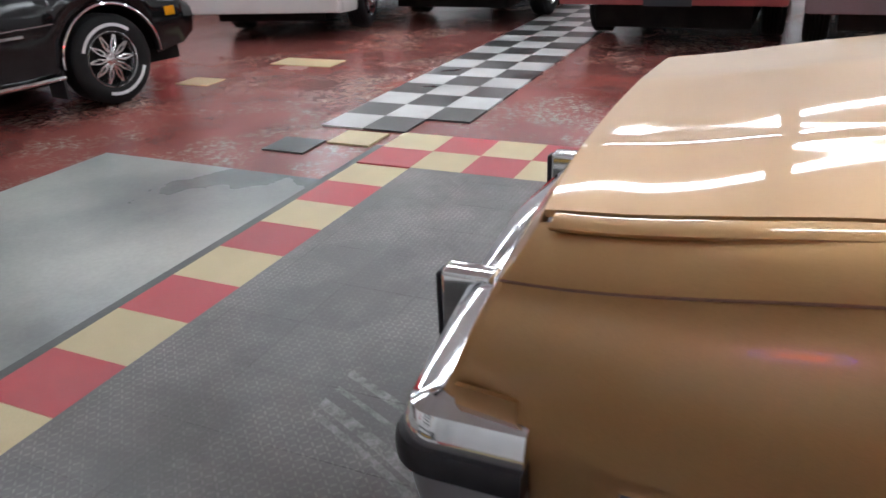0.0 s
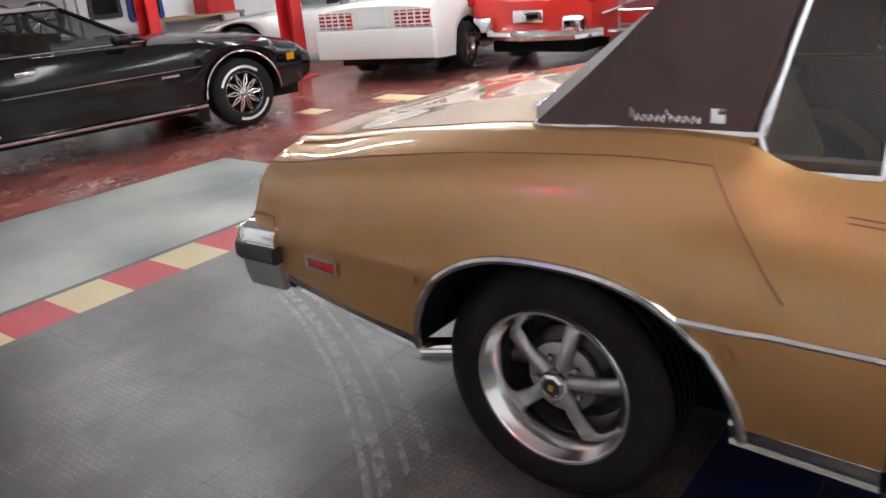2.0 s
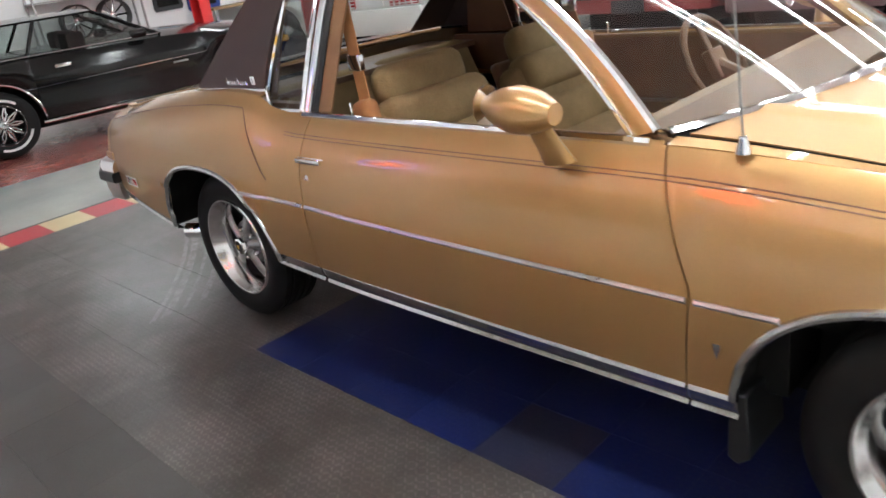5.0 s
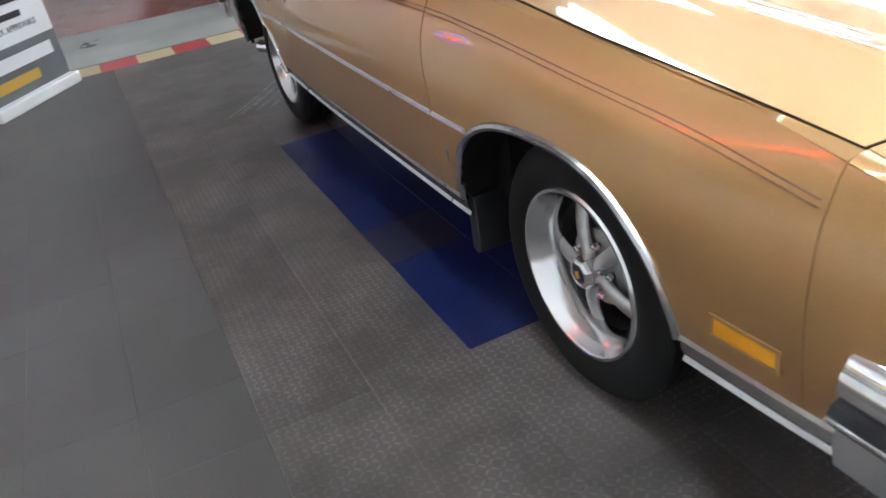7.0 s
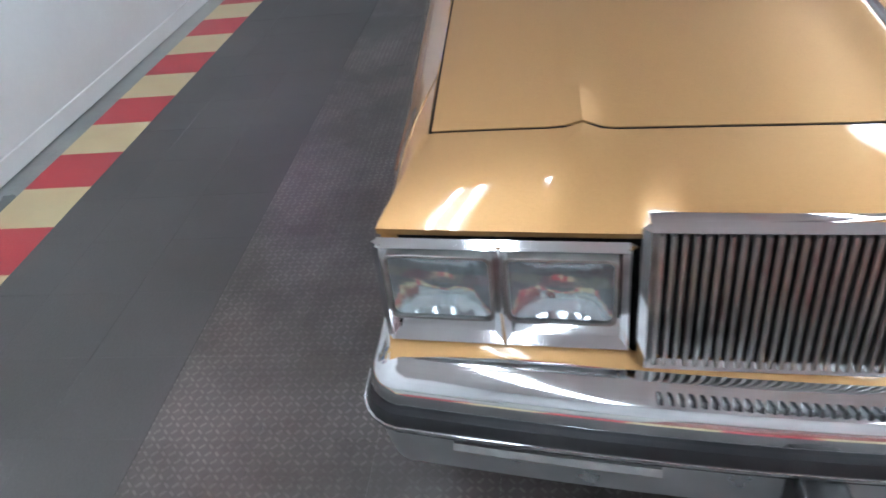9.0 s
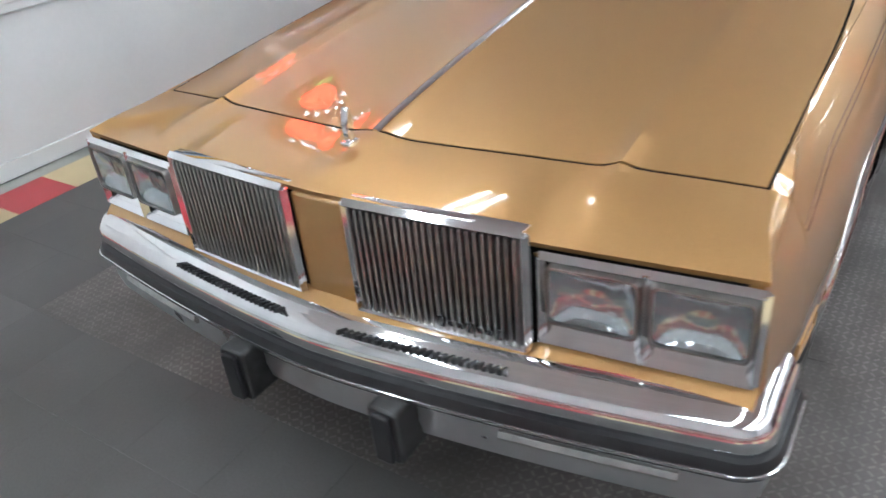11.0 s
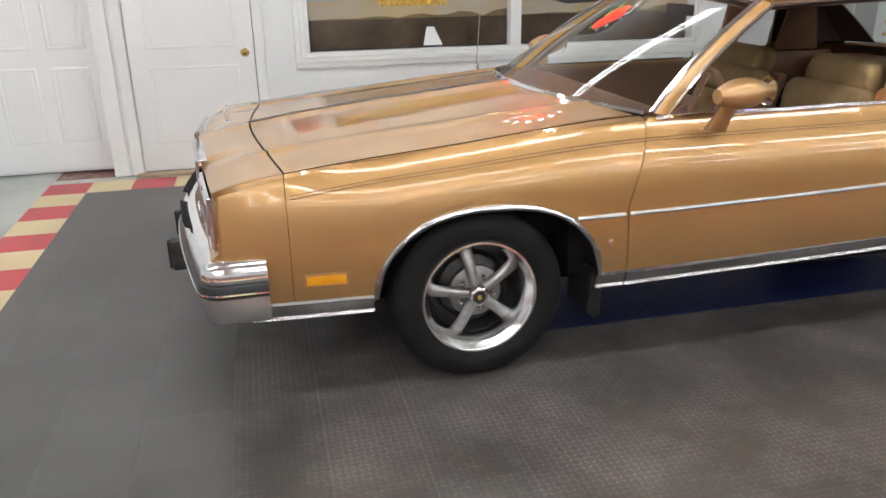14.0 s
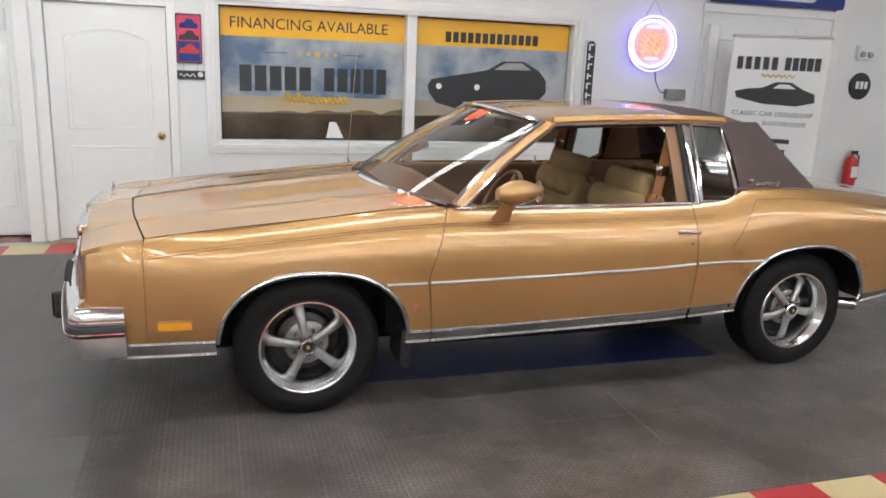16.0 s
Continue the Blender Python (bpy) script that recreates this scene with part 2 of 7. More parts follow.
WHITE_WALL = textured("white_wall_paint", (0.70, 0.71, 0.71), (0.78, 0.785, 0.785), 1.4, (0.45, 0.6), 0.12, 45, fine=0.03)
WHITE_TRIM = textured("white_gloss_trim", (0.74, 0.74, 0.735), (0.80, 0.80, 0.795), 3, (0.28, 0.42), 0.06, 60, fine=0.03)
DOOR_WHITE = textured("white_door_paint", (0.74, 0.745, 0.74), (0.79, 0.79, 0.785), 2, (0.3, 0.45), 0.05, 80, fine=0.03)
CEILING = textured("ceiling_white", (0.62, 0.62, 0.61), (0.70, 0.70, 0.69), 1.2, (0.7, 0.9), 0.1, 30)
BRASS = textured("brass", (0.60, 0.42, 0.16), (0.72, 0.52, 0.22), 30, (0.12, 0.25), 0.05, 100, metal=1.0)
CONCRETE = textured("grey_concrete", (0.15, 0.165, 0.165), (0.47, 0.48, 0.44), 0.75, (0.16, 0.45), 0.15, 50, fine=0.16, detail=10, spread=(0.36, 0.66))
RED_FLOOR = worn_paint_floor("red_floor_paint")
TILE_GREY = diamond_tile("charcoal_tile", (0.052, 0.046, 0.042), (0.090, 0.080, 0.073), (0.40, 0.35, 0.34))
add_tyre_marks(TILE_GREY, (5.05, 4.69), ((4.86, 0.012), (4.91, 0.020), (4.985, 0.010), (5.06, 0.016)), 1.75, 3.15)
TILE_BLUE = diamond_tile("blue_tile", (0.006, 0.011, 0.065), (0.010, 0.018, 0.10), (0.045, 0.050, 0.075))
TILE_BLUE_DIRTY = diamond_tile("dirty_blue_tile", (0.020, 0.022, 0.045), (0.026, 0.028, 0.062), (0.060, 0.055, 0.055))
TILE_FLAT = textured("smooth_grey_tile", (0.064, 0.060, 0.057), (0.112, 0.107, 0.104), 0.9, (0.34, 0.56), 0.2, 120, fine=0.18, per_piece=0.06, detail=9)
TILE_RED = textured("red_tile", (0.40, 0.028, 0.036), (0.48, 0.042, 0.05), 3, (0.3, 0.5), 0.25, 160, fine=0.15, per_piece=0.07)
TILE_CREAM = textured("cream_tile", (0.55, 0.44, 0.235), (0.64, 0.53, 0.30), 3, (0.3, 0.5), 0.25, 160, fine=0.15, per_piece=0.06)
TILE_WHITE = textured("white_tile", (0.52, 0.53, 0.52), (0.72, 0.73, 0.72), 2.5, (0.2, 0.45), 0.15, 120, fine=0.15, per_piece=0.1)
TILE_BLACK = textured("black_tile", (0.022, 0.024, 0.024), (0.05, 0.052, 0.05), 2.5, (0.2, 0.45), 0.15, 120, fine=0.2, per_piece=0.15)
LIFT_RED = textured("lift_red_paint", (0.45, 0.012, 0.014), (0.55, 0.022, 0.022), 4, (0.25, 0.45), 0.06, 80, fine=0.08)
STEEL = textured("grey_steel", (0.25, 0.25, 0.25), (0.38, 0.38, 0.37), 20, (0.3, 0.5), 0.1, 90, metal=0.9)
TUBE_LIGHT = principled("tube_light", (1, 1, 1), 0.5, emit=(0.95, 0.98, 1.0), power=34.0)
INK = principled("dark_ink", (0.018, 0.02, 0.024), 0.5)
GOLD_INK = principled("gold_ink", (0.55, 0.33, 0.05), 0.45)
YELLOW_INK = principled("yellow_ink", (0.75, 0.39, 0.012), 0.4)
WHITE_INK = principled("white_ink", (0.75, 0.76, 0.76), 0.45)
PINK_INK = principled("pink_ink", (0.7, 0.05, 0.12), 0.45)
BLUE_INK = textured("blue_cloth", (0.012, 0.03, 0.16), (0.02, 0.05, 0.24), 20, (0.6, 0.9), 0.3, 200)
for dull, level in ((TYRE, 0.25), (UNDER, 0.1), (RUBBER, 0.35), (TILE_GREY, 0.45), (TILE_BLUE, 0.40), (TILE_FLAT, 0.35)):
    dull.node_tree.nodes["Principled BSDF"].inputs["Specular IOR Level"].default_value = level

# ---------------------------------------------------------------- mesh helpers


def part(name, bm, material, parent, label="", smooth=True, thick=0.0, bevel=0.0):
    """Links a bmesh as one mesh object under a thing or a part."""
    bmesh.ops.recalc_face_normals(bm, faces=bm.faces)
    for f in bm.faces:
        f.smooth = smooth
    me = bpy.data.meshes.new(name)
    bm.to_mesh(me)
    bm.free()
    me.materials.append(material)
    if smooth:
        me.set_sharp_from_angle(angle=radians(35))
    ob = new(name, me)
    ob.parent = parent
    if label:
        ob["label"] = label
    if thick:
        mod = ob.modifiers.new("thickness", "SOLIDIFY")
        mod.thickness, mod.offset = thick, 0.0
        if smooth:
            cut = ob.modifiers.new("crisp_rim", "EDGE_SPLIT")
            cut.split_angle = radians(40)
    if bevel:
        mod = ob.modifiers.new("edge", "BEVEL")
        mod.width, mod.segments, mod.limit_method = bevel, 2, "ANGLE"
    return ob


def thing(name, m, label, category, group="", kind=""):
    ob = new(name)
    ob.matrix_basis = m
    return tagged(ob, label, category, group, kind)


def boxes(*spans, bevel=0.0):
    """A bmesh of boxes (x0, x1, y0, y1, z0, z1)."""
    bm = bmesh.new()
    for x0, x1, y0, y1, z0, z1 in spans:
        m = Matrix.Translation(((x0 + x1) / 2, (y0 + y1) / 2, (z0 + z1) / 2)) @ Matrix.Diagonal((x1 - x0, y1 - y0, z1 - z0, 1))
        bmesh.ops.create_cube(bm, size=1, matrix=m)
    if bevel:
        bmesh.ops.bevel(bm, geom=bm.edges[:], offset=bevel, segments=2, affect="EDGES", profile=0.6)
    return bm


def grid(rows, close=False, cap=False, bm=None):
    """A sheet over rows of points; close joins each row's end to its start, cap fills the first and last row."""
    bm = bm or bmesh.new()
    vs = [[bm.verts.new(p) for p in row] for row in rows]
    n = len(rows[0])
    for a, b in zip(vs, vs[1:]):
        for i in range(n if close else n - 1):
            j = (i + 1) % n
            if len({a[i], a[j], b[j], b[i]}) == 4:
                bm.faces.new((a[i], a[j], b[j], b[i]))
    if cap:
        bm.faces.new(vs[0])
        bm.faces.new(vs[-1])
    return bm


def lathe(profile, steps=48, bm=None, at=(0, 0, 0)):
    """Turns a profile of (radius, y) about the y axis."""
    rows = [[(at[0] + r * math.cos(a), at[1] + y, at[2] + r * math.sin(a)) for a in (2 * math.pi * k / steps for k in range(steps))] for r, y in profile]
    return grid(rows, close=True, bm=bm)


def sweep(points, radius, steps=8, bm=None, flat=1.0, cap=True):
    """A round or flattened bar along points."""
    pts = [Vector(p) for p in points]
    rows = []
    for k, p in enumerate(pts):
        d = (pts[min(k + 1, len(pts) - 1)] - pts[max(k - 1, 0)]).normalized()
        side = d.cross(Vector((0, 0, 1)))
        side = side.normalized() if side.length > 1e-3 else Vector((0, 1, 0))
        up = side.cross(d)
        rows.append([p + radius * (math.cos(a) * side + flat * math.sin(a) * up) for a in (2 * math.pi * i / steps for i in range(steps))])
    return grid(rows, close=True, cap=cap, bm=bm)


def section_sweep(path, section, cap=True, bm=None):
    """Carries a closed section of (out, up) along a level path of (x, y, z, nx, ny)."""
    rows = [[(x + o * nx, y + o * ny, z + up) for o, up in section] for x, y, z, nx, ny in path]
    return grid(rows, close=True, cap=cap, bm=bm)


def prism(outline, y0, y1, bm=None, axis="y"):
    """An outline of (a, b) pushed from y0 to y1 along an axis."""
    put = {"y": lambda a, b, d: (a, d, b), "x": lambda a, b, d: (d, a, b), "z": lambda a, b, d: (a, b, d)}[axis]
    return grid([[put(a, b, d) for a, b in outline] for d in (y0, y1)], close=True, cap=True, bm=bm)


def rounded(x0, x1, z0, z1, r, steps=5):
    """The outline of a rectangle with round corners."""
    out = []
    for cx, cz, a0 in ((x1 - r, z1 - r, 0), (x0 + r, z1 - r, 90), (x0 + r, z0 + r, 180), (x1 - r, z0 + r, 270)):
        for k in range(steps + 1):
            a = radians(a0 + 90 * k / steps)
            out.append((cx + r * math.cos(a), cz + r * math.sin(a)))
    return out


def lerp(table, x):
    """Reads a value from rows of (x, value) along a smooth curve that never overshoots."""
    if x <= table[0][0]:
        return table[0][1]
    if x >= table[-1][0]:
        return table[-1][1]
    n = len(table)
    i = next(k for k in range(n - 1) if x <= table[k + 1][0])

    def rise(k):
        return (table[k + 1][1] - table[k][1]) / max(1e-9, table[k + 1][0] - table[k][0])

    def slope(k):
        if k == 0:
            return rise(0)
        if k == n - 1:
            return rise(n - 2)
        p, q = rise(k - 1), rise(k)
        return 0.0 if p * q <= 0 else 2 * p * q / (p + q)

    (x0, y0), (x1, y1) = table[i], table[i + 1]
    h = x1 - x0
    if h < 1e-9:
        return y1
    t = (x - x0) / h
    return y0 * (1 + 2 * t) * (1 - t) ** 2 + y1 * t * t * (3 - 2 * t) + h * (slope(i) * t * (1 - t) ** 2 - slope(i + 1) * t * t * (1 - t))


def text(name, words, size, m, material, parent, label="", depth=0.001, align="CENTER", shear=0.0):
    """Lettering in the built-in font, as a mesh."""
    cu = bpy.data.curves.new(name, "FONT")
    cu.body, cu.size, cu.align_x, cu.extrude, cu.shear = words, size, align, depth, shear
    cu.resolution_u = 2
    tmp = bpy.data.objects.new(name, cu)
    scene.collection.objects.link(tmp)
    bpy.context.view_layer.update()
    me = bpy.data.meshes.new_from_object(tmp.evaluated_get(bpy.context.evaluated_depsgraph_get()))
    bpy.data.objects.remove(tmp)
    bpy.data.curves.remove(cu)
    me.materials.clear()
    me.materials.append(material)
    me.name = name
    ob = new(name, me)
    ob.parent = parent
    ob.matrix_basis = m
    if label:
        ob["label"] = label
    return ob


def cushion(x, y, z, sx, sy, sz, tilt=0.0, r=0.045):
    bm = boxes((-sx / 2, sx / 2, -sy / 2, sy / 2, -sz / 2, sz / 2))
    bmesh.ops.bevel(bm, geom=bm.edges[:], offset=min(r, sx * 0.45, sz * 0.45), segments=4, affect="EDGES", profile=0.5)
    bmesh.ops.transform(bm, matrix=pose(x, y, z, 0, tilt, 0), verts=bm.verts)
    return bm

# ---------------------------------------------------------------- the gold coupe
CAR_POSE = pose(CAR_X, CAR_Y, 0, 0.35, 0, CAR_TURN)
coupe = thing("coupe", CAR_POSE, "metallic gold two-door coupe with a brown vinyl half roof", "car")

WIDTH = [(-2.27, 0.838), (-2.0, 0.862), (-1.4, 0.886), (-0.8, 0.896), (0.6, 0.896), (1.4, 0.884), (1.9, 0.858), (2.3, 0.818), (2.52, 0.786)]
TOP = [(-2.27, 0.800), (-2.05, 0.838), (-1.5, 0.893), (-0.72, 0.950), (0.0, 0.952), (0.62, 0.958), (0.80, 0.975), (0.92, 1.020), (1.1, 1.027), (1.4, 1.012), (1.9, 0.960), (2.3, 0.908), (2.55, 0.898)]
FRONT_WHEEL, REAR_WHEEL, AXLE_Z = -1.373, 1.373, 0.33


def arch(x):
    """The lower edge of the body side, with the two wheel openings."""
    low = lerp([(-2.3, 0.405), (-0.9, 0.395), (0.3, 0.420), (0.9, 0.443), (1.7, 0.44), (2.45, 0.535)], x)
    for c, half, top in ((-1.345, 0.420, 0.695), (1.300, 0.440, 0.735)):
        d = abs(x - c) / half
        if d < 1:
            low = max(low, 0.36 + (top - 0.36) * (1 - d**2.5) ** (1 / 2.2))
    return low


def side_y(x, z):
    """Half the body's width at a place along it and a height."""
    w, t = lerp(WIDTH, x), lerp(TOP, x)
    if z < 0.62:
        d = (0.62 - z) / 0.3
        return w - 0.038 * d**1.7
    k = min(1.0, (z - 0.62) / max(0.05, t - 0.62))
    sharp = 3.4 + 5.0 * min(1.0, max(0.0, (x - 0.9) / 0.9))
    pull = lerp([(-2.27, 0.008), (-2.05, 0.040), (-1.7, 0.098), (-1.5, 0.098)], x)
    y = w - 0.014 * k - pull * k**sharp - 0.040 * min(1.0, max(0.0, (x - 1.3) / 0.5)) * k**sharp
    if k > 0.72 and k < 0.88:
        y -= 0.002 * math.sin((k - 0.72) / 0.16 * math.pi)
    # the rear haunch stands out behind the door
    if x > 0.72:
        swell = min(1.0, (x - 0.72 - 0.35 * (0.95 - z)) / 0.06) if x > 0.72 + 0.35 * (0.95 - z) else 0
        y += 0.010 * max(0.0, swell) * max(0.0, 1 - k**4) * (1 if x < 2.1 else max(0.0, (2.5 - x) / 0.4))
    return y


def stops(x0, x1, step=0.035):
    xs = [x0 + (x1 - x0) * k / max(1, round((x1 - x0) / step)) for k in range(max(1, round((x1 - x0) / step)) + 1)]
    for c, half in ((-1.345, 0.420), (1.300, 0.440)):
        for s in (-1, 1):
            for d in (0.99999, 0.998, 0.99, 0.975, 0.95, 0.92, 0.88):
                if x0 < c + s * half * d < x1:
                    xs.append(c + s * half * d)
    return sorted(xs)


def side_panel(x0, x1, side, lean0=0.0, lean1=0.0, rows=22):
    """A body-side panel; lean shifts its end edges along the car as they rise."""
    out = []
    for x in stops(x0, x1):
        f = (x - x0) / (x1 - x0)
        row = []
        lo, hi = arch(x), lerp(TOP, x)
        for k in range(rows + 1):
            e = k / rows
            e = e if e < 0.6 else 0.6 + 0.4 * (1 - (1 - (e - 0.6) / 0.4) ** 1.4)
            z = lo + (hi - lo) * e
            bend = 0.36 * max(0.0, z - 0.66) + 0.09 * max(0.0, 0.66 - z)
            lean = (1 - f) ** 6 * bend if lean0 else 0.0
            lean += f**6 * (bend if lean1 > 0 else lean1 * (z - 0.4))
            row.append((x + lean, side * side_y(x, z), z))
        out.append(row)
    return grid(out)


def arch_path(c, half, top, side, lift=0.0, steps=44):
    pts = []
    for k in range(steps + 1):
        a = math.pi * k / steps
        dx = -math.cos(a)
        dx = math.copysign(abs(dx) ** (0.9), dx)
        x = c + dx * (half + lift)
        z = 0.36 + (top + lift - 0.36) * max(0.0, 1 - min(1.0, abs(dx)) ** 2.5) ** (1 / 2.2)
        if z < 0.40:
            z = 0.395 if c < 0 else 0.41
        pts.append((x, side * (side_y(x, z) + 0.004), z))
    return pts


for side in (1, -1):
    part("front_fender", side_panel(-2.0525, -0.8360, side, 0, 0.128), GOLD, coupe, thick=0.012)
    part("nose_side", side_panel(-2.268, -2.0545, side), GOLD, coupe, thick=0.012)
    door = part("door", side_panel(-0.8320, 0.590, side, 0.128, 0.0), GOLD, coupe, thick=0.012)
    part("quarter_panel", side_panel(0.5945, 2.55, side, 0.0, -0.42), GOLD, coupe, thick=0.012)
    # bright mouldings along the flank
    for a, b in ((-1.03, -0.845), (-0.825, 0.583), (0.602, 0.995)):
        path = [(a + (b - a) * k / 20, 0, lerp([(-1.03, 0.634), (-0.8, 0.636), (0.3, 0.656), (0.65, 0.671), (1.0, 0.674)], a + (b - a) * k / 20)) for k in range(21)]
        path = [(x, side * (side_y(x, z) + 0.006), z) for x, _, z in path]
        part("side_moulding", sweep(path, 0.009, 6, flat=0.9), BUMPER_GREY, coupe, "thin chrome side moulding")
    # lower bright band
    for a, b, z0 in ((-2.20, -1.775, 0.362), (-0.93, -0.815, 0.350), (-0.808, 0.585, 0.350), (0.60, 0.885, 0.385), (1.76, 2.40, 0.0)):
        rows = []
        for k in range(25):
            x = a + (b - a) * k / 24
            top = arch(x) + 0.0 if a != 1.76 else lerp([(1.7, 0.44), (2.45, 0.535)], x)
            top = max(top, 0.39) if a < 1.7 else top
            top = min(top, lerp([(-0.9, 0.402), (0.3, 0.422), (0.9, 0.446)], x)) if a < 1.7 else top
            bot = lerp([(-0.8, 0.346), (0.3, 0.366), (0.9, 0.396)], x) if z0 else top - 0.055
            rows.append([(x, side * (side_y(x, 0.41) + o), z) for o, z in ((-0.012, top + 0.012), (0.004, top + 0.008), (0.007, top - 0.002), (0.001, top - 0.008), (-0.002, (top + bot) / 2), (-0.012, bot + 0.004), (-0.006, bot - 0.006), (-0.035, bot - 0.012))])
        part("rocker_moulding", grid(rows), BRIGHT, coupe, "brushed bright rocker moulding", thick=0.004)
    # wheel opening mouldings and wells
    for c, half, top in ((-1.345, 0.420, 0.695), (1.300, 0.440, 0.735)):
        path = arch_path(c, half, top, side, 0.004)
        part("wheel_arch_moulding", sweep(path, 0.0120, 8), BRIGHT, coupe, "bright wheel arch moulding")
        edge = arch_path(c, half, top, side, 0.008)
        rows = [[(x, y - side * d, z) for x, y, z in edge] for d in (0.012, 0.10, 0.24, 0.42)]
        rows.append([(c + (x - c) * 0.02, y - side * 0.42, 0.40 + (z - 0.40) * 0.02) for x, y, z in edge])
        part("wheel_well", grid(rows), UNDER, coupe, "black wheel well", thick=0.006)
    # mud flap behind the front wheel
    part("mud_flap", prism([(-0.945, 0.40), (-0.905, 0.40), (-0.900, 0.22), (-0.925, 0.205), (-0.955, 0.23)], side * 0.66, side * 0.862), RUBBER, coupe, "black rubber mud flap", bevel=0.004)
    # side markers
    for name, x0, x1, z0, z1, m, lab in (("front_marker", -2.008, -1.872, 0.470, 0.505, AMBER, "amber side marker lens"), ("rear_marker", 2.030, 2.155, 0.570, 0.601, REDLENS, "red side marker lens")):
        xm = (x0 + x1) / 2
        y = side * (side_y(xm, (z0 + z1) / 2) + 0.005)
        slope = (side_y(x1, 0.5) - side_y(x0, 0.5)) / (x1 - x0)
        turn = pose(xm, y, (z0 + z1) / 2, 0, 0, math.degrees(math.atan(slope)) * side)
        w, h = (x1 - x0) / 2, (z1 - z0) / 2
        rim = boxes((-w - 0.008, w + 0.008, -0.006, 0.006, h, h + 0.007), (-w - 0.008, w + 0.008, -0.006, 0.006, -h - 0.007, -h), (-w - 0.008, -w, -0.006, 0.006, -h, h), (w, w + 0.008, -0.006, 0.006, -h, h))
        bmesh.ops.transform(rim, matrix=turn, verts=rim.verts)
        frame_ob = part(name, rim, GOLD if m is AMBER else CHROME, coupe)
        lens = boxes((-w, w, -0.005, 0.004, -h, h), bevel=0.002)
        bmesh.ops.transform(lens, matrix=turn, verts=lens.verts)
        part("lens", lens, m, frame_ob, lab)
    # door handle and lock
    hy = side_y(0.53, 0.83)
    bm = boxes((0.465, 0.612, side * hy - 0.004, side * hy + 0.004, 0.798, 0.840), bevel=0.003)
    grip = part("door_handle", bm, CHROME, door, "chrome pull-up door handle")
    part("handle_flap", boxes((0.472, 0.606, side * (hy + 0.014) - 0.006, side * (hy + 0.014) + 0.006, 0.821, 0.838), bevel=0.004), CHROME, door)
    part("lock", lathe([(0.0, -0.004), (0.012, -0.004), (0.016, 0), (0.012, 0.004), (0.0, 0.005)], 20, at=(0.556, side * (side_y(0.556, 0.768) + 0.002), 0.768)), CHROME, door, "round chrome lock")
    # crest on the fender
    cy = side_y(-0.90, 0.53) + 0.004
    bm = prism([(-0.905, 0.575), (-0.893, 0.60), (-0.881, 0.575), (-0.884, 0.53), (-0.893, 0.50), (-0.902, 0.53)], side * (cy - 0.004), side * (cy + 0.003))
    part("fender_crest", bm, CHROME, coupe, "small chrome crest", bevel=0.001)
    # pinstripes below the shoulder
    for dz in (0.0, 0.010):
        path = []
        for k in range(41):
            x = -2.04 + 2.75 * k / 40
            z = lerp(TOP, x) - 0.052 - dz
            path.append((x, side * (side_y(x, z) + 0.0065), z))
        part("pinstripe", sweep(path, 0.0020, 4), BROWN_TRIM, coupe, "dark brown pinstripe")
    path = []
    for k in range(31):
        x = 2.36 - 1.40 * k / 30
        z = lerp(TOP, x) - 0.040 + 0.004 * math.sin(k / 30 * math.pi)
        path.append((x, side * (side_y(x, z) + 0.0065), z))
    path += [(0.96 - 0.165 * k / 8, side * (side_y(0.96 - 0.13 * k / 8, 0.985 - 0.24 * k / 8) + 0.0065), 0.985 - 0.24 * k / 8) for k in range(1, 9)]
    part("pinstripe", sweep(path, 0.0024, 4), BROWN_TRIM, coupe, "dark brown pinstripe")

# hood, with a raised centre, two creases and a bright centre strip
HOOD_EDGE = [(-2.05, 0.768), (-1.5, 0.765), (-0.74, 0.735)]


def hood_front(y):
    return -2.050 - 0.095 * (1 - (abs(y) / 0.768) ** 1.6)


def hood_back(y):
    return -0.760 - 0.215 * (1 - (abs(y) / 0.74) ** 2.0)


def hood_z(x, y):
    a = abs(y)
    edge = lerp(TOP, x) + 0.006
    rise = lerp([(-2.2, 0.040), (-1.5, 0.050), (-0.74, 0.055)], x)
    crease = 0.52 + 0.02 * (x + 2.0)
    z = edge + rise * (1 - (a / 0.77) ** 2.2)
    z += 0.010 * math.exp(-(((a - crease) / 0.022) ** 2)) - 0.004 * (a < crease)
    z += 0.012 * math.exp(-((a / 0.05) ** 2))
    return z


rows = []
for i in range(41):
    v = i / 40
    row = []
    for j in range(57):
        e = j / 28 - 1
        y = e * lerp(HOOD_EDGE, -2.05 + 1.31 * v)
        x = hood_front(y) + 0.004 + (hood_back(y) - hood_front(y)) * v
        row.append((x, y, hood_z(x, y)))
    rows.append(row)
hood = part("hood", grid(rows), GOLD, coupe, thick=0.012)
part("hood_gap", sweep([(hood_front(y), y, hood_z(hood_front(y), y) + 0.0045) for y in [0.768 * (k / 24 - 1) for k in range(49)]], 0.0020, 4), UNDER, coupe, "dark gap before the hood")
for s in (1, -1):
    part("hood_gap", sweep([(x, s * (lerp(HOOD_EDGE, x) + 0.003), lerp(TOP, x) + 0.0115) for x in [-2.05 + 1.29 * k / 30 for k in range(31)]], 0.0016, 4), UNDER, coupe)
path = [(-2.150 + 1.16 * k / 20, 0, hood_z(-2.150 + 1.16 * k / 20, 0) + 0.007) for k in range(21)]
part("centre_strip", sweep(path, 0.009, 6, flat=0.6), CHROME, hood, "chrome hood centre strip")

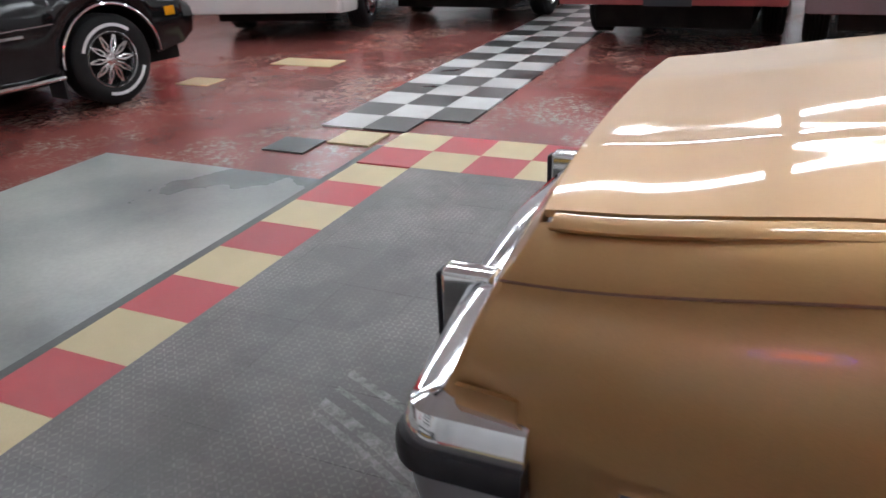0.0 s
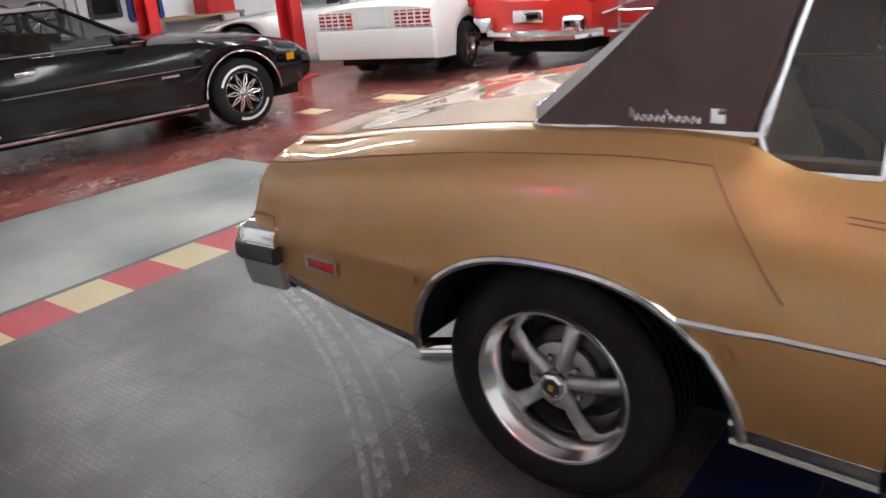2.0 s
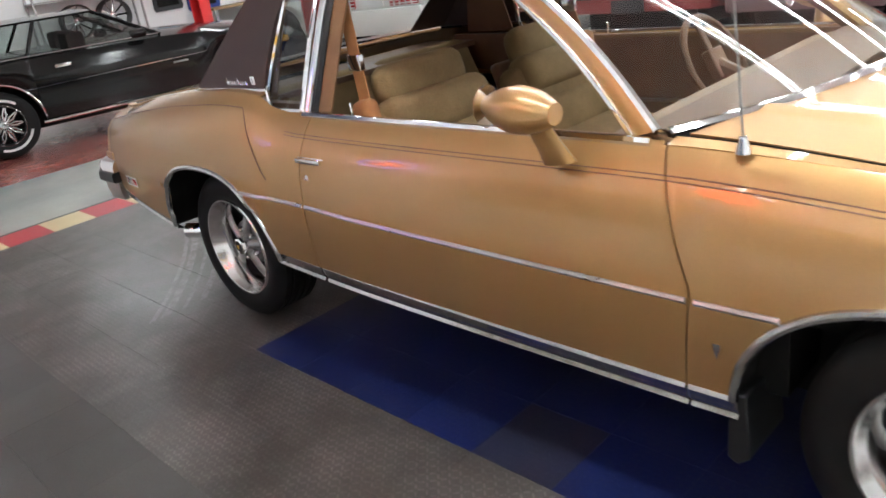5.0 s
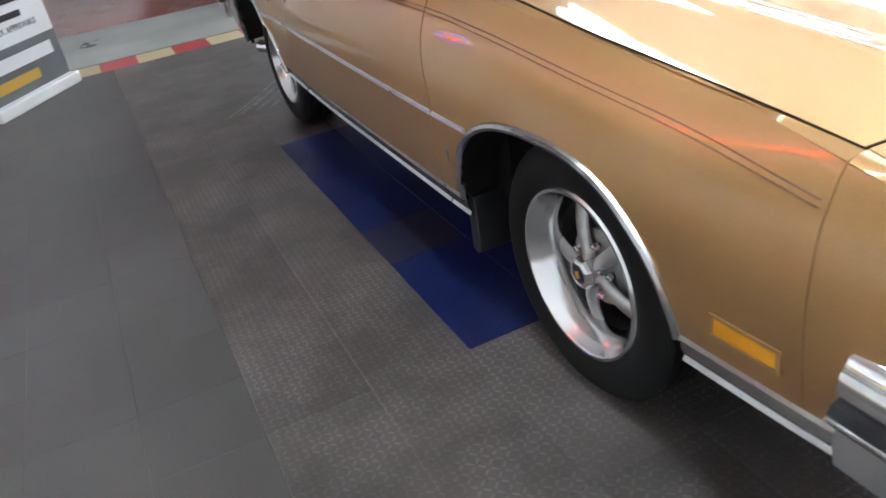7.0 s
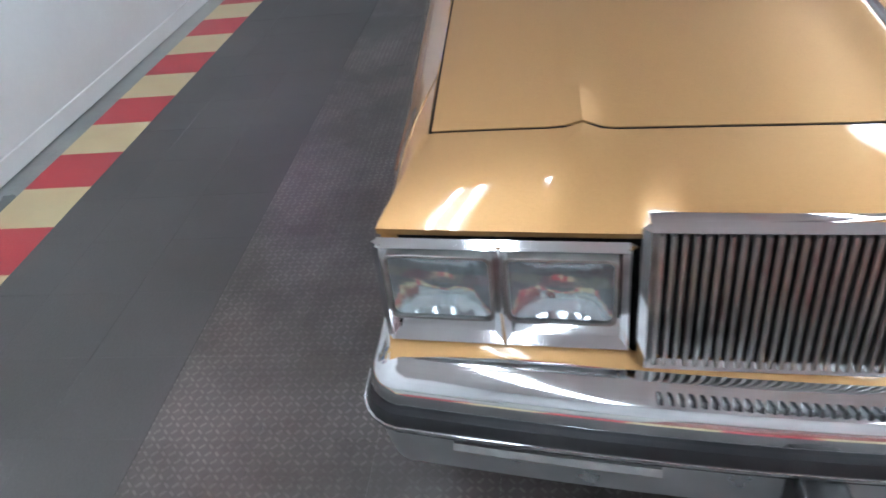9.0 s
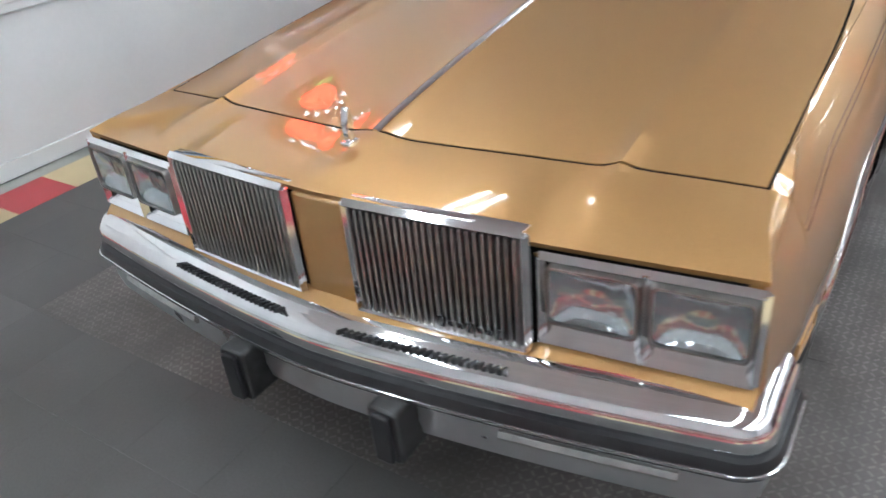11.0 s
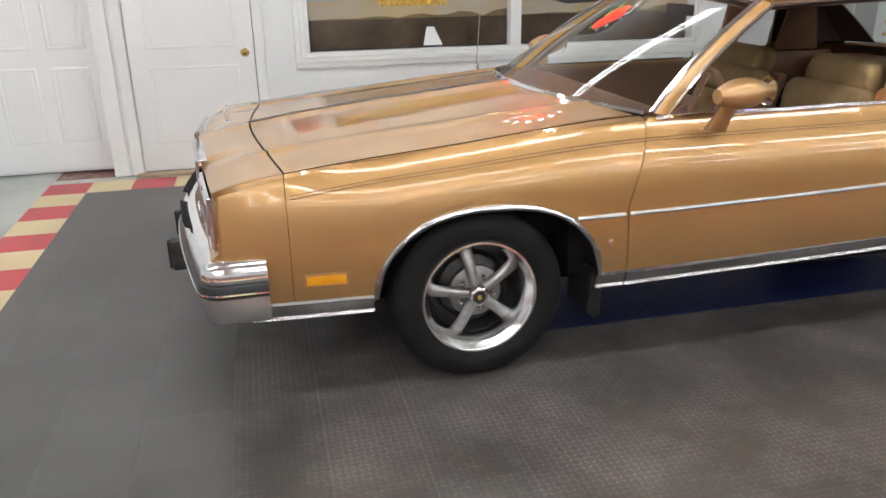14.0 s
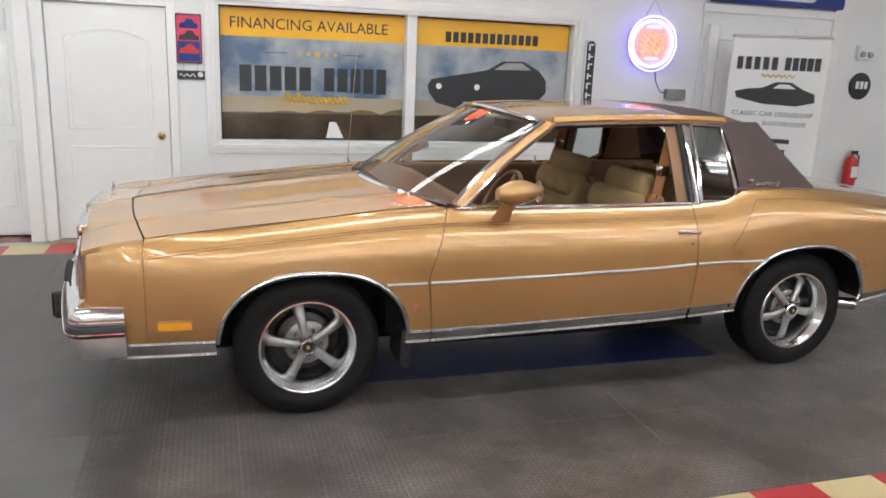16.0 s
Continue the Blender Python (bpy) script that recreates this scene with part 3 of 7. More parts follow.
# header panel between the hood and the lamps, down over the nose
def nose_x(y):
    return -2.290 - 0.070 * (1 - (abs(y) / 0.84) ** 1.3)


rows = []
for i in range(13):
    v = i / 12
    row = []
    for j in range(57):
        e = j / 28 - 1
        y0, y1 = e * 0.768, e * 0.832
        x0, x1 = hood_front(y0) - 0.004, nose_x(y1) + 0.004
        z0 = hood_z(hood_front(y0), y0)
        z1 = 0.812 + 0.020 * (abs(e) < 0.53)
        k = v**1.0
        z = z0 + (z1 - z0) * (0.55 * k + 0.45 * k**3)
        row.append((x0 + (x1 - x0) * k, y0 + (y1 - y0) * k, z))
    rows.append(row)
header = part("header_panel", grid(rows), GOLD, coupe, thick=0.012)
for s in (1, -1):
    rows = []
    z0 = hood_z(-2.05, 0.768)
    for k in range(11):
        v = k / 10
        x = -2.054 + (nose_x(0.832) + 0.058 - 0.054 + 2.054) * v
        xs = max(x, -2.266)
        ya, za = 0.766 + 0.064 * v, z0 + (0.812 - z0) * (0.55 * v + 0.45 * v**3)
        yb, zb2 = side_y(xs, lerp(TOP, xs)) + 0.001, lerp(TOP, xs)
        rows.append([(x, s * (ya + (yb - ya) * t), za + (zb2 - za) * t + 0.005 * math.sin(math.pi * t)) for t in (0, 0.25, 0.5, 0.75, 1)])
    part("header_corner", grid(rows), GOLD, coupe, thick=0.008)
# solid nose behind the grilles and below them
part("nose_centre", prism([(-0.070, 0.50), (0.070, 0.50), (0.072, 0.826), (-0.072, 0.826)], -2.360, -2.30, axis="x"), GOLD, coupe, bevel=0.006)
part("grille_backing", boxes((-2.285, -2.27, -0.80, 0.80, 0.55, 0.81)), UNDER, coupe, "black backing behind the grilles")
rows = []
for i in range(7):
    z = 0.606 - 0.066 * i / 6
    rows.append([(nose_x(y) + 0.006 - 0.060 * (i / 6) ** 0.8, y, z if abs(y) > 0.46 else min(z, 0.592 - 0.009 * i)) for y in [0.84 * (k / 30 - 1) for k in range(61)]])
part("lower_panel", grid(rows), GOLD, coupe, thick=0.010)
for s in (1, -1):
    rows = []
    for k in range(19):
        z = 0.44 + 0.37 * k / 18
        xf = nose_x(0.84) + 0.006 - 0.060 * min(1.0, max(0.0, (0.606 - z) / 0.066)) ** 0.8
        ys = side_y(-2.266, z)
        rows.append([(-2.266, s * ys, z), (-2.266 + (xf + 2.266) * 0.45, s * (ys - 0.002), z), (-2.266 + (xf + 2.266) * 0.85, s * (ys - 0.010), z), (xf, s * 0.826, z)])
    part("nose_corner", grid(rows), GOLD, coupe, thick=0.010)
ornament = boxes((-0.016, 0.016, -0.012, 0.012, 0, 0.012), bevel=0.003)
bmesh.ops.transform(ornament, matrix=pose(-2.235, 0, 0.886), verts=ornament.verts)
base = part("hood_ornament", ornament, CHROME, header, "upright chrome hood ornament")
part("crest", prism([(-2.243, 0.895), (-2.227, 0.895), (-2.222, 0.935), (-2.230, 0.968), (-2.238, 0.968), (-2.247, 0.935)], -0.008, 0.008), CHROME, base, bevel=0.003)

for s in (1, -1):
    # grille: frame and vertical bars
    g0, g1, zb, zt = 0.078, 0.446, 0.592, 0.836

    def gx(a):
        return nose_x(a) - 0.012

    bm = bmesh.new()
    for (a0, z0), (a1, z1) in (((g0, zb), (g0, zt)), ((g0, zt), (g1, zt)), ((g1, zt), (g1, zb)), ((g1, zb), (g0, zb))):
        pts = [(gx(a0 + (a1 - a0) * k / 6), s * (a0 + (a1 - a0) * k / 6), z0 + (z1 - z0) * k / 6) for k in range(7)]
        sweep(pts, 0.011, 4, bm=bm)
    grille = part("grille", bm, CHROME, coupe, "chrome grille frame with fine vertical bars")
    for k in range(24):
        a = g0 + 0.014 + (g1 - g0 - 0.028) * k / 23
        bar = boxes((gx(a) - 0.010, gx(a) + 0.020, s * a - 0.0040, s * a + 0.0040, zb + 0.004, zt - 0.006), bevel=0.0036)
        part("grille_bar", bar, SATIN, grille)
    part("grille_cap", boxes((gx(0.44) - 0.004, gx(0.08) + 0.058, min(s * g0, s * g1), max(s * g0, s * g1), zt - 0.006, zt + 0.006), bevel=0.003), CHROME, grille)
    if s < 0:
        bm = bmesh.new()
        for k in range(7):
            a = 0.28 + 0.02 * k
            bmesh.ops.create_cube(bm, size=1, matrix=pose(gx(a) - 0.016, s * a, 0.625, 0, 0, 0) @ Matrix.Diagonal((0.006, 0.014, 0.012 if k % 3 else 0.024, 1)))
        part("script_badge", bm, CHROME, grille, "illegible chrome script badge")
    # headlamps: two square units in a chrome bezel
    h0, h1, hb, ht = 0.470, 0.832, 0.620, 0.800

    def hx(a):
        return nose_x(a) - 0.004

    bm = bmesh.new()
    for z in (hb + 0.004, ht - 0.004):
        sweep([(hx(h0 + (h1 - h0) * k / 6), s * (h0 + (h1 - h0) * k / 6), z) for k in range(7)], 0.011, 4, bm=bm)
    for a in (h0, h1 - 0.003):
        sweep([(hx(a), s * a, hb), (hx(a), s * a, ht)], 0.011, 4, bm=bm)
    sweep([(hx(0.652), s * 0.652, hb), (hx(0.652), s * 0.652, ht)], 0.014, 4, bm=bm)
    bezel = part("headlamp_bezel", bm, CHROME, coupe, "chrome bezel round two square headlamps")
    part("lower_sill", grid([[(hx(h0 + (h1 - h0) * k / 8) + d, s * (h0 + (h1 - h0) * k / 8), z) for k in range(9)] for d, z in ((-0.010, 0.618), (0.012, 0.640), (0.020, 0.655))]), CHROME, bezel, thick=0.003)
    for a0, a1 in ((0.487, 0.640), (0.664, 0.818)):
        ac = (a0 + a1) / 2
        slope = math.degrees(math.atan((nose_x(a1) - nose_x(a0)) / (a1 - a0)))
        m = pose(hx(ac) + 0.014, s * ac, 0.728, 0, 0, -slope * s)
        rim = grid([[(d, ya, za) for ya, za in rounded(-w, w, -h, h, 0.012)] for w, h, d in ((0.081, 0.060, 0.006), (0.081, 0.060, -0.026), (0.080, 0.059, -0.031), (0.076, 0.055, -0.031), (0.075, 0.054, -0.024))], close=True)
        bmesh.ops.transform(rim, matrix=m, verts=rim.verts)
        lamp = part("headlamp", rim, SATIN, bezel, "square sealed-beam headlamp")
        bowl = grid([[(-0.024 + 0.022 * max(0.0, (1 - u0 * u0) * (1 - v0 * v0)) ** 0.8 * (1 - 0.2 * math.exp(-(u0 * u0 + v0 * v0) * 9)) + 0.0006 * math.sin(16 * u0), u0 * 0.076, v0 * 0.055) for u0 in [k / 12 - 1 for k in range(25)]] for v0 in [k / 10 - 1 for k in range(21)]])
        bmesh.ops.transform(bowl, matrix=m, verts=bowl.verts)
        part("reflector", bowl, REFLECTOR, lamp, "fluted silver reflector")
        cover = boxes((-0.029, -0.026, -0.0755, 0.0755, -0.0545, 0.0545), bevel=0.0012)
        bmesh.ops.transform(cover, matrix=m, verts=cover.verts)
        part("lens", cover, LENS, lamp)


# bumpers
def bumper_path(x_mid, x_end, x_tip, half, z, rear=False, steps=30):
    """Level path from one wrapped end across the car to the other, with outward normals."""
    pts = []
    for k in range(7):
        pts.append((x_tip + (x_end - x_tip) * k / 7, -half))
    for k in range(6):
        a = radians(90 * k / 6)
        r = 0.055
        pts.append((x_end + (-1 if not rear else 1) * r * math.sin(a) * 1.0, -half + r * (1 - math.cos(a))))
    n = steps
    xe = x_end + (-1 if not rear else 1) * 0.055
    for k in range(n + 1):
        y = -(half - 0.055) + 2 * (half - 0.055) * k / n
        pts.append((xe + (x_mid - xe) * (1 - (abs(y) / (half - 0.055)) ** 1.5), y))
    left = pts[:13]
    pts += [(x, -y) for x, y in reversed(left)]
    out = []
    for k, (x, y) in enumerate(pts):
        a, b = pts[max(0, k - 1)], pts[min(len(pts) - 1, k + 1)]
        d = Vector((b[0] - a[0], b[1] - a[1])).normalized()
        nx, ny = (-d.y, d.x) if not rear else (d.y, -d.x)
        out.append((x, y, z, nx, ny))
    return out


def clean(path):
    out = [path[0]]
    for p in path[1:]:
        if (Vector(p[:2]) - Vector(out[-1][:2])).length > 0.004:
            out.append(p)
    return out


front_path = clean(bumper_path(-2.448, -2.288, -2.135, 0.868, 0.0))
upper = [(-0.052, 0.578), (-0.046, 0.592), (-0.034, 0.590), (-0.004, 0.578), (0.012, 0.555), (0.016, 0.525), (0.010, 0.505), (-0.06, 0.500)]
bumper = part("front_bumper", section_sweep(front_path, upper), CHROME, coupe, "chrome front bumper with a black rubber strip")
part("rub_strip", section_sweep(front_path, [(0.004, 0.508), (0.022, 0.505), (0.030, 0.490), (0.030, 0.472), (0.020, 0.462), (-0.02, 0.460), (-0.02, 0.508)]), RUBBER, bumper, "black rubber bumper strip")
part("bright_line", section_sweep(front_path, [(0.028, 0.486), (0.0335, 0.485), (0.0335, 0.479), (0.028, 0.478)]), CHROME, bumper)
part("valance", section_sweep(front_path, [(-0.012, 0.464), (0.006, 0.462), (0.008, 0.41), (-0.002, 0.366), (-0.02, 0.356), (-0.035, 0.37)]), BUMPER_GREY, bumper, "silver lower bumper bar")
for s in (1, -1):
    bm = prism(rounded(0.17, 0.245, 0.34, 0.475, 0.012), -2.505, -2.40, axis="x")
    bmesh.ops.scale(bm, vec=(1, s, 1), verts=bm.verts)
    guard = part("bumper_guard", bm, ALLOY_DARK, bumper, "dark upright bumper guard with a rubber face", bevel=0.006)
    bm = prism(rounded(0.185, 0.230, 0.345, 0.468, 0.010), -2.518, -2.503, axis="x")
    bmesh.ops.scale(bm, vec=(1, s, 1), verts=bm.verts)
    part("guard_pad", bm, RUBBER, guard, bevel=0.004)
    # slotted intake in the bumper's upper face, and a slot below
    for k in range(24):
        y = s * (0.085 + 0.345 * k / 23)
        x = -2.448 + 0.105 * (abs(y) / 0.813) ** 1.5
        bm = bmesh.new()
        bmesh.ops.create_cube(bm, size=1, matrix=pose(x + 0.002, y, 0.5835, 0, 24, 0) @ Matrix.Diagonal((0.032, 0.0060, 0.010, 1)))
        part("bumper_slot", bm, RUBBER, bumper, smooth=False)
    bm = bmesh.new()
    sweep([(-2.448 + 0.105 * (a / 0.813) ** 1.5 - 0.008, s * a, 0.435) for a in (0.42, 0.50, 0.58, 0.66, 0.745)], 0.013, 6, bm=bm, flat=1.0)
    part("parking_lamp", bm, SATIN, bumper, "slim lower bumper inset")

rear_path = clean(bumper_path(2.585, 2.448, 2.30, 0.832, 0.0, rear=True))
upper_r = [(-0.10, 0.660), (-0.08, 0.672), (-0.03, 0.668), (0.0, 0.655), (0.012, 0.63), (0.014, 0.605), (-0.03, 0.600)]
bumper = part("rear_bumper", section_sweep(rear_path, upper_r), CHROME, coupe, "chrome rear bumper with a black rubber strip")
part("rub_strip", section_sweep(rear_path, [(0.004, 0.606), (0.022, 0.603), (0.028, 0.590), (0.028, 0.560), (0.018, 0.550), (-0.02, 0.548), (-0.02, 0.606)]), RUBBER, bumper, "black rubber bumper strip")
part("valance", section_sweep(rear_path, [(-0.012, 0.552), (0.006, 0.550), (0.004, 0.50), (-0.006, 0.455), (-0.03, 0.455)]), BUMPER_GREY, bumper, "silver lower bumper bar")
for s in (1, -1):
    bm = prism(rounded(0.365, 0.425, 0.52, 0.682, 0.012), 2.50, 2.612, axis="x")
    bmesh.ops.scale(bm, vec=(1, s, 1), verts=bm.verts)
    guard = part("bumper_guard", bm, CHROME, bumper, "chrome bumper guard with a rubber face", bevel=0.008)
    bm = prism(rounded(0.372, 0.418, 0.52, 0.672, 0.010), 2.610, 2.626, axis="x")
    bmesh.ops.scale(bm, vec=(1, s, 1), verts=bm.verts)
    part("guard_pad", bm, RUBBER, guard, bevel=0.005)


# rear deck and tail
def deck_z(x, y):
    a = abs(y) / 0.76
    return lerp(TOP, x) + 0.006 + lerp([(1.4, 0.016), (2.0, 0.010), (2.40, 0.006)], x) * (1 - a**2.5) + 0.0015 * math.exp(-(((abs(y) - 0.30) / 0.05) ** 2))


def deck_back(y):
    return 2.325 + 0.045 * (1 - (abs(y) / 0.76) ** 2)


rows = []
for i in range(31):
    v = i / 30
    row = []
    for j in range(49):
        e = j / 24 - 1
        y = e * lerp([(1.40, 0.700), (2.0, 0.655), (2.4, 0.615)], 1.40 + v)
        x0 = 1.40 + 0.16 * (1 - e * e)
        x = x0 + (deck_back(y) - x0) * v
        row.append((x, y, deck_z(x, y) - 0.001 - 0.003 * max(0, (v - 0.9) / 0.1) ** 2))
    rows.append(row)
part("trunk_lid", grid(rows), GOLD, coupe, thick=0.012)
rows = []
for i in range(13):
    z = 0.893 - 0.333 * i / 12
    half = side_y(2.5, z) - 0.004
    rows.append([(2.55 - 0.42 * (z - 0.4) + 0.006 + 0.035 * (1 - abs(k / 24 - 1) ** 3) - 0.012 * max(0, (2 - i) / 2), half * (k / 24 - 1), z + 0.012 * (1 - abs(k / 24 - 1) ** 2.5) * (1 - i / 12)) for k in range(49)])
part("tail_panel", grid(rows), GOLD, coupe, thick=0.012)
for s in (1, -1):
    lamp = boxes((2.39, 2.432, min(s * 0.34, s * 0.62), max(s * 0.34, s * 0.62), 0.70, 0.82), bevel=0.008)
    for v in lamp.verts:
        v.co.x -= 0.42 * (v.co.z - 0.70)
    part("tail_lamp", lamp, REDLENS, coupe, "red tail lamp lens")
    # exhaust
    bm = sweep([(1.20, s * 0.56, 0.28), (1.42, s * 0.60, 0.33), (1.58, s * 0.67, 0.345), (1.66, s * 0.71, 0.348)], 0.030, 14)
    pipe = part("exhaust_pipe", bm, ALLOY_DARK, coupe, "exhaust pipe with a chrome tip")
    part("exhaust_tip", sweep([(1.64, s * 0.70, 0.348), (1.79, s * 0.78, 0.350)], 0.034, 16, cap=False), CHROME, pipe, thick=0.004)
    # filler between the quarter and the bumper
    part("bumper_filler", grid([[(2.42 - 0.10 * k, s * (0.80 + 0.012 * k), z) for z in (0.52, 0.58, 0.64, 0.70)] for k in (0, 0.5, 1)]), GOLD, coupe, thick=0.01)

for name, span in (("underbody", (-2.20, 1.70, -0.56, 0.56, 0.26, 0.50)), ("floor_pan", (-0.86, 0.80, -0.72, 0.72, 0.27, 0.36)), ("front_apron", (-2.2, -1.80, -0.78, 0.78, 0.40, 0.62)), ("rear_apron", (1.85, 2.34, -0.70, 0.70, 0.50, 0.66))):
    part(name, boxes(span), UNDER, coupe, "black underside")
part("engine_bay", boxes((-2.20, -0.98, -0.66, 0.66, 0.50, 0.80)), UNDER, coupe)
part("trunk_box", boxes((1.45, 2.28, -0.66, 0.66, 0.50, 0.86)), UNDER, coupe)
part("firewall", boxes((-1.0, -0.80, -0.76, 0.76, 0.36, 0.93)), UNDER, coupe)

# greenhouse
def cab_y(z):
    return 0.762 - 0.385 * (z - 0.955) - 0.10 * max(0.0, z - 1.28)


def screen_base(e):
    return Vector((-0.70 - 0.285 * (1 - abs(e) ** 2.2), e * 0.745, 0.965 + 0.035 * (1 - e * e)))


def screen_top(e):
    return Vector((-0.195 - 0.105 * (1 - abs(e) ** 2.2), e * 0.598, 1.345 + 0.036 * (1 - e * e)))


def screen(e, v):
    p = screen_base(e).lerp(screen_top(e), v)
    p.x -= 0.035 * math.sin(v * math.pi)
    return p


glass_ob = part("windshield", grid([[screen(k / 14 - 1, v / 12) for k in range(29)] for v in range(13)]), GLASS, coupe, "clear curved windshield")
part("windshield_moulding", sweep([screen_base(k / 14 - 1) + Vector((-0.012, 0, 0.004)) for k in range(29)], 0.013, 6), CHROME, coupe, "chrome windshield moulding")
part("roof_front_moulding", sweep([screen_top(k / 14 - 1) + Vector((-0.004, 0, 0.006)) for k in range(29)], 0.011, 6), CHROME, coupe)
part("cowl", grid([[screen_base(k / 14 - 1) + Vector((d, 0, z)) for k in range(29)] for d, z in ((-0.012, -0.004), (-0.05, -0.012), (-0.12, -0.022))]), UNDER, coupe, "black cowl vent", thick=0.004)
for s in (1, -1):
    pts = [screen(s, v / 12) for v in range(13)]
    rows = []
    for p in pts:
        rows.append([p + Vector((0.002, s * 0.000, 0.004)), p + Vector((0.016, s * 0.022, 0.010)), p + Vector((0.050, s * 0.030, 0.0)), p + Vector((0.078, s * 0.022, -0.012)), p + Vector((0.080, -s * 0.012, -0.016)), p + Vector((0.03, -s * 0.03, -0.004))])
    pillar = part("windshield_pillar", grid(rows, close=True, cap=True), GOLD, coupe)
    part("pillar_moulding", sweep([p + Vector((0.010, s * 0.012, 0.008)) for p in pts], 0.011, 6), CHROME, pillar, "chrome pillar moulding")
    part("gutter_moulding", sweep([p + Vector((0.066, s * 0.030, -0.002)) for p in pts], 0.008, 6), CHROME, pillar)
    part("pillar_lining", sweep([p + Vector((0.062, -s * 0.02, -0.012)) for p in pts], 0.020, 6), BROWN_TRIM, pillar)

ROOF_EDGE = [(-0.195, 1.350), (0.2, 1.370), (0.6, 1.378), (1.0, 1.364), (1.08, 1.355)]


def roof(e, v):
    x0 = screen_top(e).x + 0.004
    x = x0 + (1.10 - 0.06 * e * e - x0) * v
    ze = lerp(ROOF_EDGE, x)
    y = e * (0.600 + 0.022 * min(1, max(0, (x + 0.2) / 0.3)))
    drop = 0.022 * max(0.0, (v - 0.85) / 0.15) ** 2
    return Vector((x, y, ze + 0.040 * (1 - abs(e) ** 2.4) - drop - 0.018 * max(0, (abs(e) - 0.92) / 0.08)))


split = 0.66
part("roof_panel", grid([[roof(k / 16 - 1, split * v / 16) for k in range(33)] for v in range(17)]), GOLD, coupe, "gold roof skin", thick=0.010)
part("vinyl_roof", grid([[roof(k / 16 - 1, split + 0.006 + (1 - split - 0.006) * v / 12) + Vector((0, 0, 0.004)) for k in range(33)] for v in range(13)]), VINYL, coupe, "grained brown vinyl half roof", thick=0.012)
part("roof_band", sweep([roof(k / 16 - 1, split + 0.003) + Vector((0, 0, 0.004)) for k in range(33)], 0.010, 6, flat=0.6), CHROME, coupe, "chrome band across the roof")
part("headliner", grid([[roof((k / 8 - 1) * 0.97, v / 12) - Vector((0, 0, 0.030)) for k in range(17)] for v in range(13)]), TAN_TRIM, coupe, "tan headliner", thick=0.004)
back_glass = [[Vector((1.085 + 0.455 * v - 0.05 * (abs(k / 10 - 1)) ** 2, (k / 10 - 1) * (0.545 + 0.03 * v), 1.372 - 0.335 * v + 0.014 * math.sin(v * math.pi) - 0.012 * (k / 10 - 1) ** 2)) for k in range(21)] for v in [i / 8 for i in range(9)]]
part("rear_window", grid(back_glass), DARK_GLASS, coupe, "dark rear window")
part("rear_window_moulding", sweep([back_glass[-1][k] + Vector((0.01, 0, 0.004)) for k in range(21)], 0.012, 6), CHROME, coupe)

